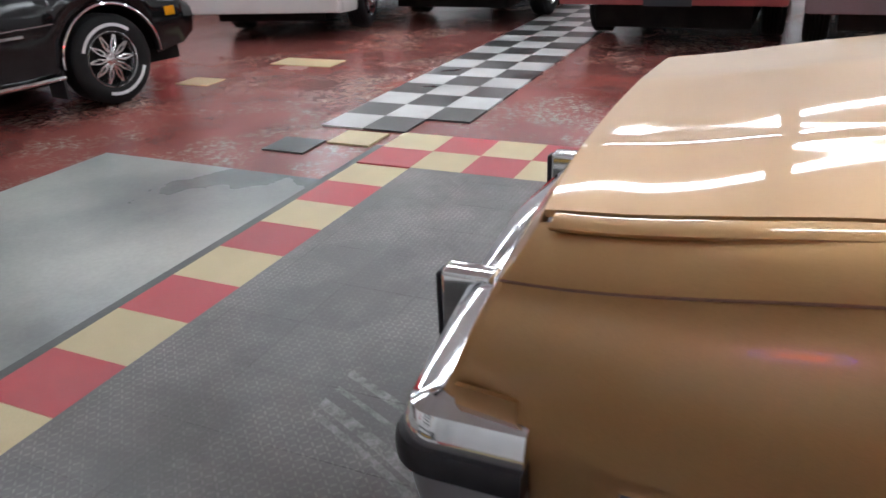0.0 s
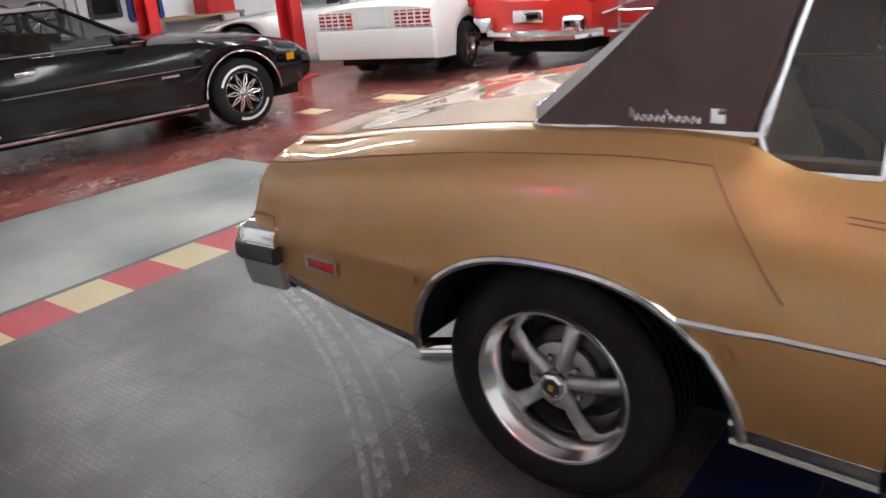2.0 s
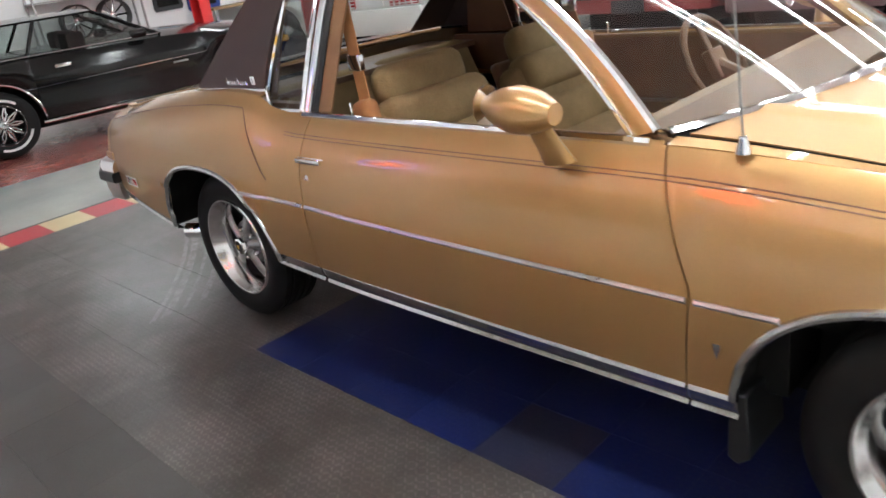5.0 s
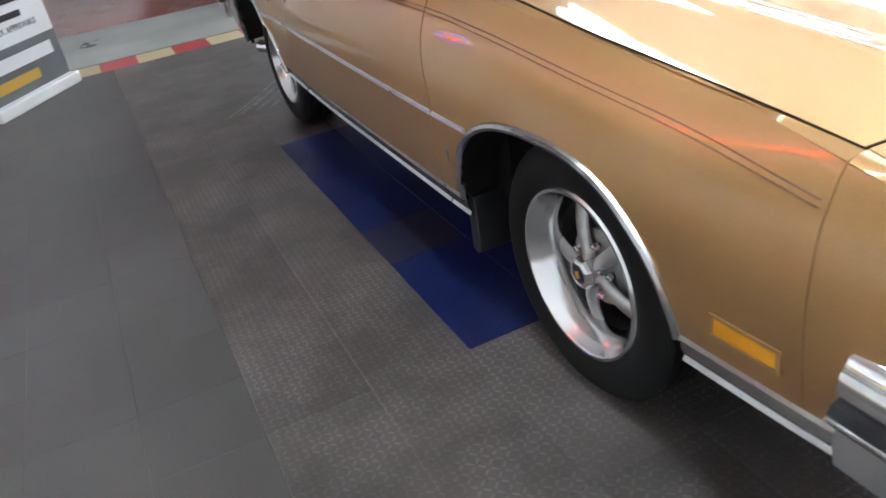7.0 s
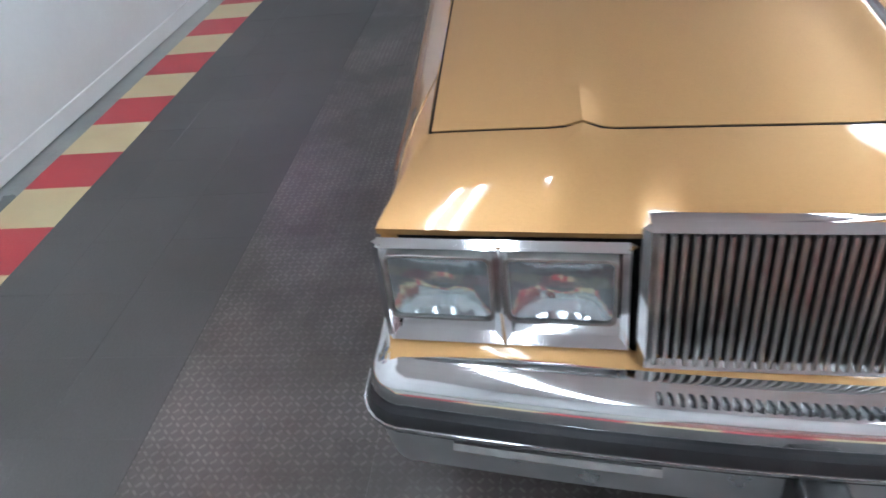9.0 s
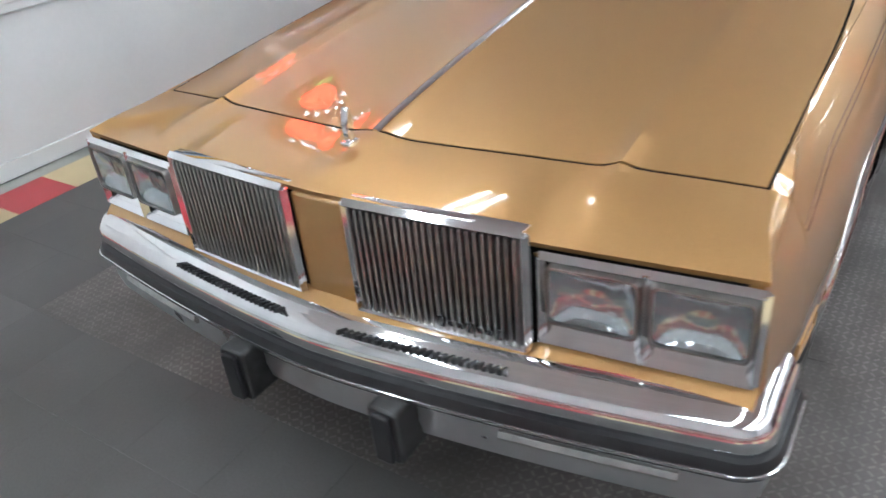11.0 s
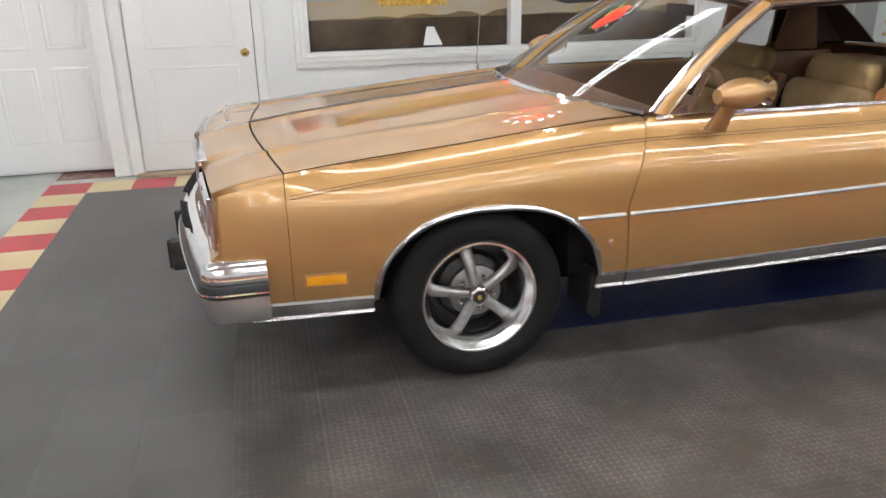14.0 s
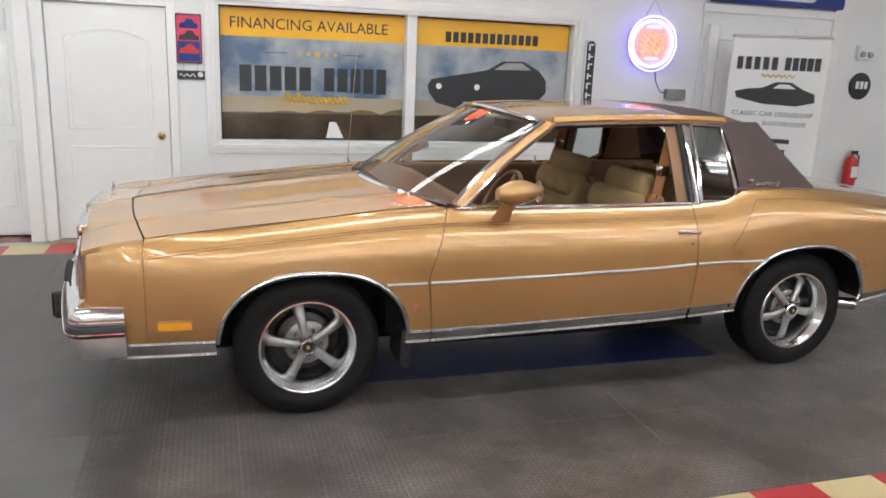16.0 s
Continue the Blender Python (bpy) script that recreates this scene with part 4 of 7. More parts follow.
for s in (1, -1):
    # sail panel in vinyl: base, slanted rear edge, window edge
    rows = []
    for i in range(13):
        v = i / 12
        z = 1.032 + (1.368 - 1.032) * v
        xf = 0.905 - 0.075 * v**1.2
        xr = 1.398 - 0.325 * v - 0.02 * math.sin(v * math.pi)
        rows.append([(xf + (xr - xf) * k / 14, s * (cab_y(z) + 0.006 + 0.014 * math.sin(v * math.pi) + 0.010 - 0.030 * max(0, k / 14 - 0.7) ** 1.5), z) for k in range(15)])
    sail = part("sail_panel", grid(rows), VINYL, coupe, "brown vinyl sail panel", thick=0.012)
    rows = [[Vector(r[-1]).lerp(back_glass[8 - min(8, round(i * 8 / 12))][20 if s > 0 else 0] + Vector((0.004, 0, 0.004)), t) for t in (0, 0.35, 0.7, 1)] for i, r in enumerate(rows)]
    part("sail_return", grid(rows), VINYL, sail, thick=0.006)
    part("vinyl_moulding", sweep([(0.895 + 0.515 * k / 12, s * (cab_y(1.03) + 0.016 - 0.016 * max(0, (k - 8) / 4) ** 1.5), 1.030 - 0.004 * k / 12) for k in range(13)], 0.010, 6), CHROME, coupe, "chrome moulding under the vinyl")
    script = []
    for k in range(49):
        x = 1.165 - 0.155 * k / 48
        z = 1.056 + 0.008 * math.sin(k * 1.35) + (0.012 if k in (1, 2, 25, 26) else 0)
        script.append((x + 0.004 * math.sin(k * 1.35), s * (cab_y(z) + 0.0235 + 0.014 * math.sin((z - 1.032) / 0.336 * math.pi)), z))
    part("script_badge", sweep(script, 0.0017, 5), CHROME, sail, "illegible chrome script badge")
    part("shield_badge", boxes((0.962, 0.992, s * (cab_y(1.06) + 0.024) - 0.003, s * (cab_y(1.06) + 0.024) + 0.004, 1.042, 1.082), bevel=0.002), CHROME, sail, "small square silver badge")
    # belt moulding and roof rail
    belt = [(-0.69 + 1.33 * k / 20, s * (cab_y(0.965) + 0.030), 0.957 + 0.004 * k / 20) for k in range(21)]
    part("belt_moulding", sweep(belt, 0.010, 6, flat=1.2), CHROME, coupe, "chrome belt moulding under the side window")
    rail = [(-0.14 + 1.0 * k / 20, s * (cab_y(1.352) + 0.016), lerp(ROOF_EDGE, -0.14 + 1.0 * k / 20) - 0.014) for k in range(21)]
    part("roof_rail_moulding", sweep(rail, 0.010, 6), CHROME, coupe, "chrome roof rail moulding")
    part("roof_rail", sweep([(x, y - s * 0.008, z + 0.016) for x, y, z in rail], 0.022, 6), GOLD, coupe)
    part("door_seal", sweep([(x, y - s * 0.018, z - 0.012) for x, y, z in rail[:15]], 0.013, 6), RUBBER, coupe, "black window seal")
    # centre pillar: bright strip, rubber, inner lining
    pil = [(0.640 - 0.028 * v / 8, s * (cab_y(0.965 + 0.385 * v / 8) + 0.018), 0.965 + 0.385 * v / 8) for v in range(9)]
    bm = grid([[(x - 0.020, y - s * 0.012, z), (x - 0.015, y, z), (x - 0.003, y + s * 0.004, z), (x + 0.009, y, z), (x + 0.014, y - s * 0.012, z)] for x, y, z in pil])
    post = part("centre_pillar", bm, CHROME, coupe, "bright centre pillar strip", thick=0.004)
    part("pillar_seal", sweep([(x - 0.034, y - s * 0.015, z) for x, y, z in pil], 0.015, 6), RUBBER, post)
    part("pillar_lining", grid([[(x - 0.105, y - s * 0.030, z), (x - 0.05, y - s * 0.022, z), (x + 0.02, y - s * 0.03, z)] for x, y, z in pil]), TAN_TRIM, post, "tan pillar lining", thick=0.008)
    # quarter window and its bright frame
    frame_pts = []
    for x, z in ((0.668, 0.968), (0.80, 0.966), (0.850, 0.972), (0.880, 0.992), (0.891, 1.030), (0.880, 1.10), (0.862, 1.20), (0.842, 1.30), (0.832, 1.345), (0.655, 1.352), (0.660, 1.2), (0.668, 0.968)):
        frame_pts.append((x, s * (cab_y(z) + 0.014), z))
    part("quarter_window_frame", sweep(frame_pts, 0.010, 6), CHROME, coupe, "bright quarter window frame")
    bm = bmesh.new()
    bm.faces.new([bm.verts.new((x, y - s * 0.006, z)) for x, y, z in frame_pts[:-1]])
    part("quarter_window", bm, DARK_GLASS, coupe, "tinted quarter window", smooth=False)
    part("belt_kick", grid([[(0.62 + 0.30 * k / 10, s * (side_y(0.62 + 0.30 * k / 10, z) - 0.002), z) for z in (0.94, 0.955)] + [(0.62 + 0.30 * k / 10, s * (cab_y(0.975) + 0.018), 0.966 + 0.055 * max(0, (k - 6) / 4) ** 1.5)] for k in range(11)]), GOLD, coupe, thick=0.006)
    # shoulder strip from the body side in to the glass
    part("shoulder", grid([[(x, s * side_y(x, lerp(TOP, x)), lerp(TOP, x)) for x in [-0.72 + 1.36 * k / 20 for k in range(21)]], [(x, s * (cab_y(0.965) + 0.018), 0.958) for x in [-0.72 + 1.36 * k / 20 for k in range(21)]]]), GOLD, coupe, thick=0.006)
    part("fender_shoulder", grid([[(x, s * (side_y(x, lerp(TOP, x)) + 0.001), lerp(TOP, x)) for x in [-2.05 + 1.32 * k / 30 for k in range(31)]], [(x, s * (lerp(HOOD_EDGE, x) + 0.006), lerp(TOP, x) + 0.008) for x in [-2.05 + 1.32 * k / 30 for k in range(31)]]]), GOLD, coupe, thick=0.006)
    rows = []
    for k in range(41):
        x = 0.90 + 1.42 * k / 40
        out, zt = side_y(x, lerp(TOP, x)) + 0.001, lerp(TOP, x)
        edge = 0.742 if x < 1.40 else lerp([(1.40, 0.704), (2.0, 0.660), (2.4, 0.619)], x)
        rows.append([(x, s * (out + (edge - out) * t), zt + (deck_z(x, edge) - zt) * t + 0.002 * math.sin(t * math.pi)) for t in (0, 0.15, 0.35, 0.6, 0.8, 1)])
    part("quarter_shoulder", grid(rows), GOLD, coupe, thick=0.006)
    # door inner
    part("door_lining", boxes((-0.62, 0.56, min(s * 0.735, s * 0.775), max(s * 0.735, s * 0.775), 0.42, 0.95), bevel=0.01), BROWN_TRIM, coupe, "brown door lining")
    part("armrest", boxes((-0.3, 0.42, min(s * 0.66, s * 0.74), max(s * 0.66, s * 0.74), 0.62, 0.68), bevel=0.02), BROWN_TRIM, coupe)
    part("lining_cap", boxes((-0.60, 0.55, min(s * 0.735, s * 0.755), max(s * 0.735, s * 0.755), 0.935, 0.958), bevel=0.006), TAN_TRIM, coupe)
    part("rear_side_lining", prism([(0.62, 0.42), (0.80, 0.42), (0.86, 0.70), (1.0, 0.80), (1.30, 0.82), (1.30, 0.985), (0.62, 0.985)], min(s * 0.70, s * 0.74), max(s * 0.70, s * 0.74)), BROWN_TRIM, coupe)
    part("sail_lining", grid([[(0.90 + 0.30 * k / 4 * (1 - 0.55 * v), s * (cab_y(1.02 + 0.33 * v) - 0.03), 1.0 + 0.345 * v) for k in range(5)] for v in [i / 6 for i in range(7)]]), BROWN_TRIM, coupe, "brown sail panel lining", thick=0.006)
    # belts
    bm = grid([[(0.555 - 0.10 * t + d, s * (0.600 + 0.05 * t), 1.32 - 0.44 * t) for d in (-0.029, 0.029)] for t in [k / 8 for k in range(9)]])
    belt_ob = part("seat_belt", bm, BELT, coupe, "orange-brown seat belt with a silver buckle", thick=0.004)
    part("belt_boot", cushion(0.455, s * 0.655, 0.915, 0.10, 0.07, 0.15, 10, 0.032), BELT, belt_ob, "orange-brown belt boot")
    part("buckle", boxes((0.472, 0.540, s * 0.628 - 0.012, s * 0.628 + 0.010, 1.08, 1.135), bevel=0.006), CHROME, belt_ob)
    part("lock_button", lathe([(0.0, 0), (0.004, 0), (0.005, 0.05), (0.0, 0.053)], 8), CHROME, coupe).matrix_basis = pose(0.40, s * 0.765, 0.955, 90)
    # mirror
    rows = []
    for k in range(11):
        t = k / 10
        r = 0.062 * math.sin(math.pi * min(1, 0.12 + 0.80 * t)) ** 0.8
        rows.append([(-0.540 + 0.205 * t, s * (0.935 + r * 1.05 * math.cos(a)), 1.052 + 0.012 * t + r * 0.92 * math.sin(a)) for a in (2 * math.pi * i / 18 for i in range(18))])
    mirror = part("door_mirror", grid(rows, close=True, cap=True), GOLD, coupe, "bullet-shaped gold door mirror")
    rows = []
    for k in range(7):
        t = k / 6
        cx, cy, cz, r = -0.470 - 0.022 * t, 0.930 - 0.062 * t, 1.040 - 0.125 * t, 0.026 + 0.010 * t * t
        rows.append([(cx + 1.25 * r * math.cos(a), s * (cy + 0.8 * r * math.sin(a)), cz - 0.15 * r * math.cos(a)) for a in (2 * math.pi * i / 14 for i in range(14))])
    part("mirror_foot", grid(rows, close=True, cap=True), GOLD, mirror)
    glassy = lathe([(0.0, 0.0), (0.050, 0.0), (0.052, 0.003)], 24)
    bmesh.ops.transform(glassy, matrix=pose(-0.337, s * 0.935, 1.063, 0, 0, 90), verts=glassy.verts)
    part("mirror_glass", glassy, CHROME, mirror)

part("aerial_base", lathe([(0.0, 0.0), (0.017, 0.0), (0.012, 0.02), (0.008, 0.035), (0.0, 0.037)], 14), CHROME, coupe, "chrome aerial base").matrix_basis = pose(-0.907, 0.795, 0.950, 90, 0, 0)
part("aerial", sweep([(-0.907, 0.795, 0.985), (-0.85, 0.79, 1.75)], 0.0022, 6), STEEL, coupe, "thin whip aerial")

# interior
part("cabin_floor", boxes((-0.80, 0.82, -0.72, 0.72, 0.362, 0.39)), BROWN_TRIM, coupe)
part("dashboard", prism([(-0.88, 0.93), (-0.62, 0.955), (-0.50, 0.93), (-0.46, 0.86), (-0.52, 0.70), (-0.62, 0.60), (-0.88, 0.60)], -0.72, 0.72), TAN_TRIM, coupe, "tan dashboard", bevel=0.012)
part("dash_top", grid([[(-0.86 + 0.24 * k / 4, y, 0.952 + 0.010 * k / 4) for y in (-0.70, 0.70)] for k in range(5)]), BROWN_TRIM, coupe, "brown dashboard top", thick=0.006)
part("parcel_shelf", boxes((1.12, 1.46, -0.66, 0.66, 0.94, 0.965)), BROWN_TRIM, coupe)


for s in (1, -1):
    y = s * 0.37
    seat = part("front_seat", cushion(0.10, y, 0.55, 0.56, 0.56, 0.18, -6), VELOUR, coupe, "pillowed tan velour front seat")
    part("backrest", cushion(0.400, y, 0.73, 0.15, 0.56, 0.42, 18), VELOUR, seat)
    part("back_pillow", cushion(0.365, y, 0.70, 0.13, 0.50, 0.20, 18, 0.05), VELOUR, seat)
    part("back_pillow", cushion(0.415, y, 0.895, 0.15, 0.52, 0.16, 18, 0.06), VELOUR, seat)
    part("seat_shell", cushion(0.475, y, 0.76, 0.05, 0.54, 0.40, 18, 0.02), BROWN_TRIM, seat)
    part("headrest", cushion(0.475, y, 1.005, 0.12, 0.42, 0.15, 14, 0.055), VELOUR, seat)
    rear = part("rear_seat", cushion(0.92, s * 0.33, 0.55, 0.50, 0.62, 0.20, -6), VELOUR, coupe, "tan velour rear seat")
    part("backrest", cushion(1.13, s * 0.33, 0.77, 0.15, 0.62, 0.44, 24, 0.06), VELOUR, rear)
ring = []
for k in range(33):
    a = 2 * math.pi * k / 32
    ring.append(pose(-0.30, -0.37, 0.90, 0, -62, 0) @ Vector((0.185 * math.cos(a), 0.185 * math.sin(a), 0)))
wheel_ob = part("steering_wheel", sweep(ring, 0.013, 8, cap=False), BROWN_TRIM, coupe, "brown steering wheel")
hub = boxes((-0.055, 0.055, -0.05, 0.05, -0.015, 0.02), (-0.17, 0.17, -0.018, 0.018, -0.006, 0.006))
bmesh.ops.transform(hub, matrix=pose(-0.30, -0.37, 0.90, 0, -62, 0), verts=hub.verts)
part("steering_hub", hub, BROWN_TRIM, wheel_ob, bevel=0.006)
part("column", sweep([(-0.30, -0.37, 0.89), (-0.58, -0.37, 0.76)], 0.035, 10), BROWN_TRIM, coupe)
part("rear_view_mirror", cushion(-0.16, 0.0, 1.29, 0.02, 0.22, 0.05, 0, 0.008), RUBBER, coupe, "black rear-view mirror")


# wheels
def tyre_mesh(radius, half, rim):
    prof = [(rim - 0.012, -half * 0.80), (rim + 0.006, -half * 0.88), (rim + 0.03, -half * 1.0), (radius - 0.05, -half * 1.02), (radius - 0.018, -half * 0.92), (radius - 0.004, -half * 0.80)]
    tread = []
    for k in range(5):
        y0 = -half * 0.80 + k * half * 1.6 / 5
        tread += [(radius, y0 + 0.004), (radius + 0.001, y0 + half * 1.6 / 5 - 0.006), (radius - 0.008, y0 + half * 1.6 / 5 - 0.003), (radius - 0.008, y0 + half * 1.6 / 5)]
    other = [(r, -y) for r, y in reversed(prof)]
    return lathe(prof + tread[:-2] + other, 72)


def build_wheel(outer):
    """A five-spoke alloy wheel with its face towards +y, axle at the origin."""
    w = thing("wheel_proto", Matrix(), "", "")
    tyre = part("tyre", tyre_mesh(0.330, 0.110, 0.214), TYRE, coupe, "black tyre")
    rim = part("rim", lathe([(0.216, 0.086), (0.224, 0.090), (0.225, 0.100), (0.221, 0.105), (0.215, 0.105), (0.211, 0.100), (0.208, 0.093), (0.196, 0.080), (0.193, 0.074), (0.184, 0.060), (0.177, 0.040), (0.174, 0.022)], 72), ALLOY, coupe, "polished deep-lipped alloy rim", thick=0.003)
    part("barrel", lathe([(0.174, 0.022), (0.172, 0.0), (0.172, -0.09), (0.210, -0.10)], 48), ALLOY_DARK, rim, "dark wheel barrel", thick=0.003)
    for k in range(5):
        a = 2 * math.pi * k / 5 + math.pi / 2
        rows = []
        for t in [i / 10 for i in range(11)]:
            r = 0.034 + 0.142 * t
            wd = 0.0165 + 0.0075 * t**1.5
            dep = 0.062 - 0.004 * t - 0.030 * t**2.2
            high = 0.020 - 0.006 * t
            rows.append([(r, dep - high + high * math.sin(math.pi * q / 10), -wd * math.cos(math.pi * q / 10)) for q in range(11)])
        bm = grid(rows)
        bmesh.ops.transform(bm, matrix=Matrix.Rotation(-a, 4, "Y"), verts=bm.verts)
        part("spoke", bm, CAST_GREY, rim, "tapered cast grey spoke", thick=0.006)
        nut = lathe([(0.0, 0.062), (0.006, 0.061), (0.010, 0.056), (0.011, 0.030)], 6)
        b = a + math.pi / 5
        bmesh.ops.transform(nut, matrix=Matrix.Translation((0.068 * math.cos(b), 0, 0.068 * math.sin(b))), verts=nut.verts)
        part("lug_nut", nut, CHROME, rim)
    part("hub_plate", lathe([(0.0, 0.034), (0.096, 0.034), (0.102, 0.030), (0.103, 0.010)], 40), STEEL, rim, "grey hub plate")
    part("hub_cap", lathe([(0.047, 0.034), (0.046, 0.060), (0.043, 0.082), (0.038, 0.092), (0.027, 0.096), (0.026, 0.092), (0.0, 0.092)], 8), CHROME, rim, "chrome centre cap", smooth=False, bevel=0.002)
    part("cap_badge", lathe([(0.024, 0.0925), (0.022, 0.096), (0.0, 0.097)], 20), INK, rim)
    part("badge_crest", boxes((-0.007, 0.007, 0.0955, 0.0985, -0.009, 0.009), bevel=0.001), GOLD_INK, rim, "small gold crest")
    part("brake_drum", lathe([(0.0, 0.000), (0.10, 0.000), (0.130, -0.02), (0.140, -0.06), (0.165, -0.06)], 32), ALLOY_DARK, tyre, "dark brake drum", thick=0.004)
    bpy.data.objects.remove(w)
    return tyre, rim


first = build_wheel(1)
first[1].parent = first[0]
for x, y, turn, steer, spin in ((FRONT_WHEEL, -0.718, 180, 0, 12), (REAR_WHEEL, -0.672, 180, 0, 40), (FRONT_WHEEL, 0.718, 0, 0, 25), (REAR_WHEEL, 0.672, 0, 0, -14)):
    m = pose(x, y, AXLE_Z, 0, 0, turn + steer) @ pose(0, 0, 0, 0, spin, 0)
    if (x, y) == (REAR_WHEEL, 0.672):
        first[0].matrix_basis = m
    else:
        copy_thing(first[0], m)

# ---------------------------------------------------------------- the hall
def structure(name, bm, material, label, smooth=False, bevel=0.0):
    ob = part(name, bm, material, None, smooth=smooth, bevel=bevel)
    return tagged(ob, label, name.split("_")[0], kind="structure")


WALL_Y = 2.88
ROOM = (-9.0, 13.0, -14.0, 3.3)
structure("ground", boxes((ROOM[0], ROOM[1], ROOM[2], ROOM[3], -0.30, -0.016)), RED_FLOOR, "glossy red painted floor, worn to pale concrete in patches")
structure("concrete_slab", prism([(4.26, -1.56), (5.84, -1.58), (6.00, 2.86), (4.26, 2.86)], -0.015, -0.006, axis="z"), CONCRETE, "smooth grey concrete slab with pale stains")
structure("concrete_edge", boxes((4.205, 4.255, -2.2, 2.86, -0.015, -0.003)), textured("wet_concrete", (0.05, 0.05, 0.048), (0.10, 0.10, 0.095), 6, (0.3, 0.6), 0.4, 60), "dark concrete strip beside the border tiles")
structure("concrete_floor", boxes((-8.9, -3.71, 0.6, 3.2, -0.015, -0.008)), CONCRETE, "grey concrete floor before the side door")

structure("concrete_margin", boxes((-3.705, 4.204, 2.747, 2.879, -0.015, -0.005)), CONCRETE, "narrow strip of bare grey concrete along the wall")

# north wall with a doorway and a wide window
D0, D1, DH = -3.045, -2.120, 1.965
WX0, WX1, WZ0, WZ1 = -1.70, 1.60, 0.875, 2.015
structure("wall_north", boxes((-3.25, D0 - 0.0, WALL_Y, WALL_Y + 0.16, 0, 4.2), (D0, D1, WALL_Y, WALL_Y + 0.16, DH, 4.2), (D1, WX0, WALL_Y, WALL_Y + 0.16, 0, 4.2), (WX0, WX1, WALL_Y, WALL_Y + 0.16, 0, WZ0), (WX0, WX1, WALL_Y, WALL_Y + 0.16, WZ1, 4.2), (WX1, ROOM[1], WALL_Y, WALL_Y + 0.16, 0, 4.2)), WHITE_WALL, "white painted wall")
structure("wall_recess", boxes((-9.0, -3.25, 3.16, 3.30, 0, 4.2), (-3.25, -3.15, WALL_Y + 0.161, 3.16, 0, 4.2)), WHITE_WALL, "white painted wall set back")
structure("wall_south", boxes((ROOM[0], ROOM[1], ROOM[2] - 0.2, ROOM[2], 0, 4.2)), WHITE_WALL, "white painted far wall")
structure("wall_east", boxes((ROOM[1], ROOM[1] + 0.2, ROOM[2], ROOM[3], 0, 4.2)), WHITE_WALL, "white painted wall behind the lift")
structure("wall_west", boxes((ROOM[0] - 0.2, ROOM[0], ROOM[2], ROOM[3], 0, 4.2)), WHITE_WALL, "white painted wall")
structure("ceiling", boxes((ROOM[0], ROOM[1], ROOM[2], ROOM[3], 4.2, 4.35)), CEILING, "white ceiling")
structure("baseboard", boxes((D1 + 0.08, 4.0, WALL_Y - 0.016, WALL_Y - 0.002, 0.0, 0.09)), WHITE_TRIM, "white scuffed baseboard", bevel=0.004)
structure("threshold", boxes((D0 - 0.05, D1 + 0.06, WALL_Y - 0.10, WALL_Y + 0.02, -0.014, 0.014)), textured("worn_wood", (0.28, 0.20, 0.12), (0.40, 0.31, 0.20), 8, (0.5, 0.7), 0.3, 70), "worn wooden door threshold", bevel=0.004)


def panel_door(name, x0, x1, y, height, arched, label, knob_side=1):
    d = thing(name, pose(x0, y, 0.016), label, "door", kind="structure")
    w = x1 - x0
    part("door_leaf", boxes((0.004, w - 0.004, 0.0, 0.04, 0.004, height - 0.02)), DOOR_WHITE, d, smooth=False, bevel=0.003)
    cols = ((0.13, w - 0.13),) if arched else ((0.11, w / 2 - 0.05), (w / 2 + 0.05, w - 0.11))
    rows_z = ((0.22, 0.80, False), (0.93, height - 0.20, arched)) if arched else ((0.22, 0.80, False), (0.93, 1.62, False), (1.70, height - 0.12, False))
    for a, b in cols:
        for z0, z1, arch_top in rows_z:
            def loop(inset):
                pts = [(a + inset, z0 + inset), (b - inset, z0 + inset)]
                top = z1 - inset
                if arch_top:
                    for k in range(13):
                        t = k / 12
                        pts.append((b - inset - (b - a - 2 * inset) * t, top - 0.085 + 0.085 * math.sin(math.pi * t) ** 0.8))
                else:
                    pts += [(b - inset, top), (a + inset, top)]
                return pts
            bm = grid([[(px, dy, pz) for px, pz in loop(ins)] for ins, dy in ((-0.003, 0.001), (0.006, -0.004), (0.016, -0.004), (0.026, 0.0015), (0.040, -0.003))], close=True)
            part("door_panel", bm, DOOR_WHITE, d)
    return d


door = panel_door("door_1", D0, D1, WALL_Y + 0.012, DH, True, "white two-panel door with an arched upper panel, closed")
knob = part("door_knob", lathe([(0.0, -0.062), (0.016, -0.060), (0.027, -0.046), (0.025, -0.034), (0.012, -0.026), (0.011, -0.012), (0.032, -0.008), (0.033, 0.0)], 24, at=(D1 - D0 - 0.075, 0.0, 0.885)), BRASS, door, "round brass door knob")
panel_door("door_2", -4.14, -3.26, 3.145, 2.0, False, "white six-panel door set back in the wall, closed")
for name, spans in (("door_casing", ((D0 - 0.085, D0 - 0.004, WALL_Y - 0.018, WALL_Y - 0.001, 0, DH + 0.08), (D1 + 0.004, D1 + 0.075, WALL_Y - 0.018, WALL_Y - 0.001, 0, DH + 0.08), (D0 - 0.004, D1 + 0.004, WALL_Y - 0.018, WALL_Y - 0.001, DH + 0.002, DH + 0.08))), ("recess_casing", ((-3.262, -3.150, WALL_Y - 0.022, WALL_Y - 0.001, 0, 2.1), (-3.262, -3.2505, WALL_Y, 3.13, 0, 2.1)))):
    structure(name, boxes(*spans), WHITE_TRIM, "white door casing, chipped at its foot", bevel=0.005)

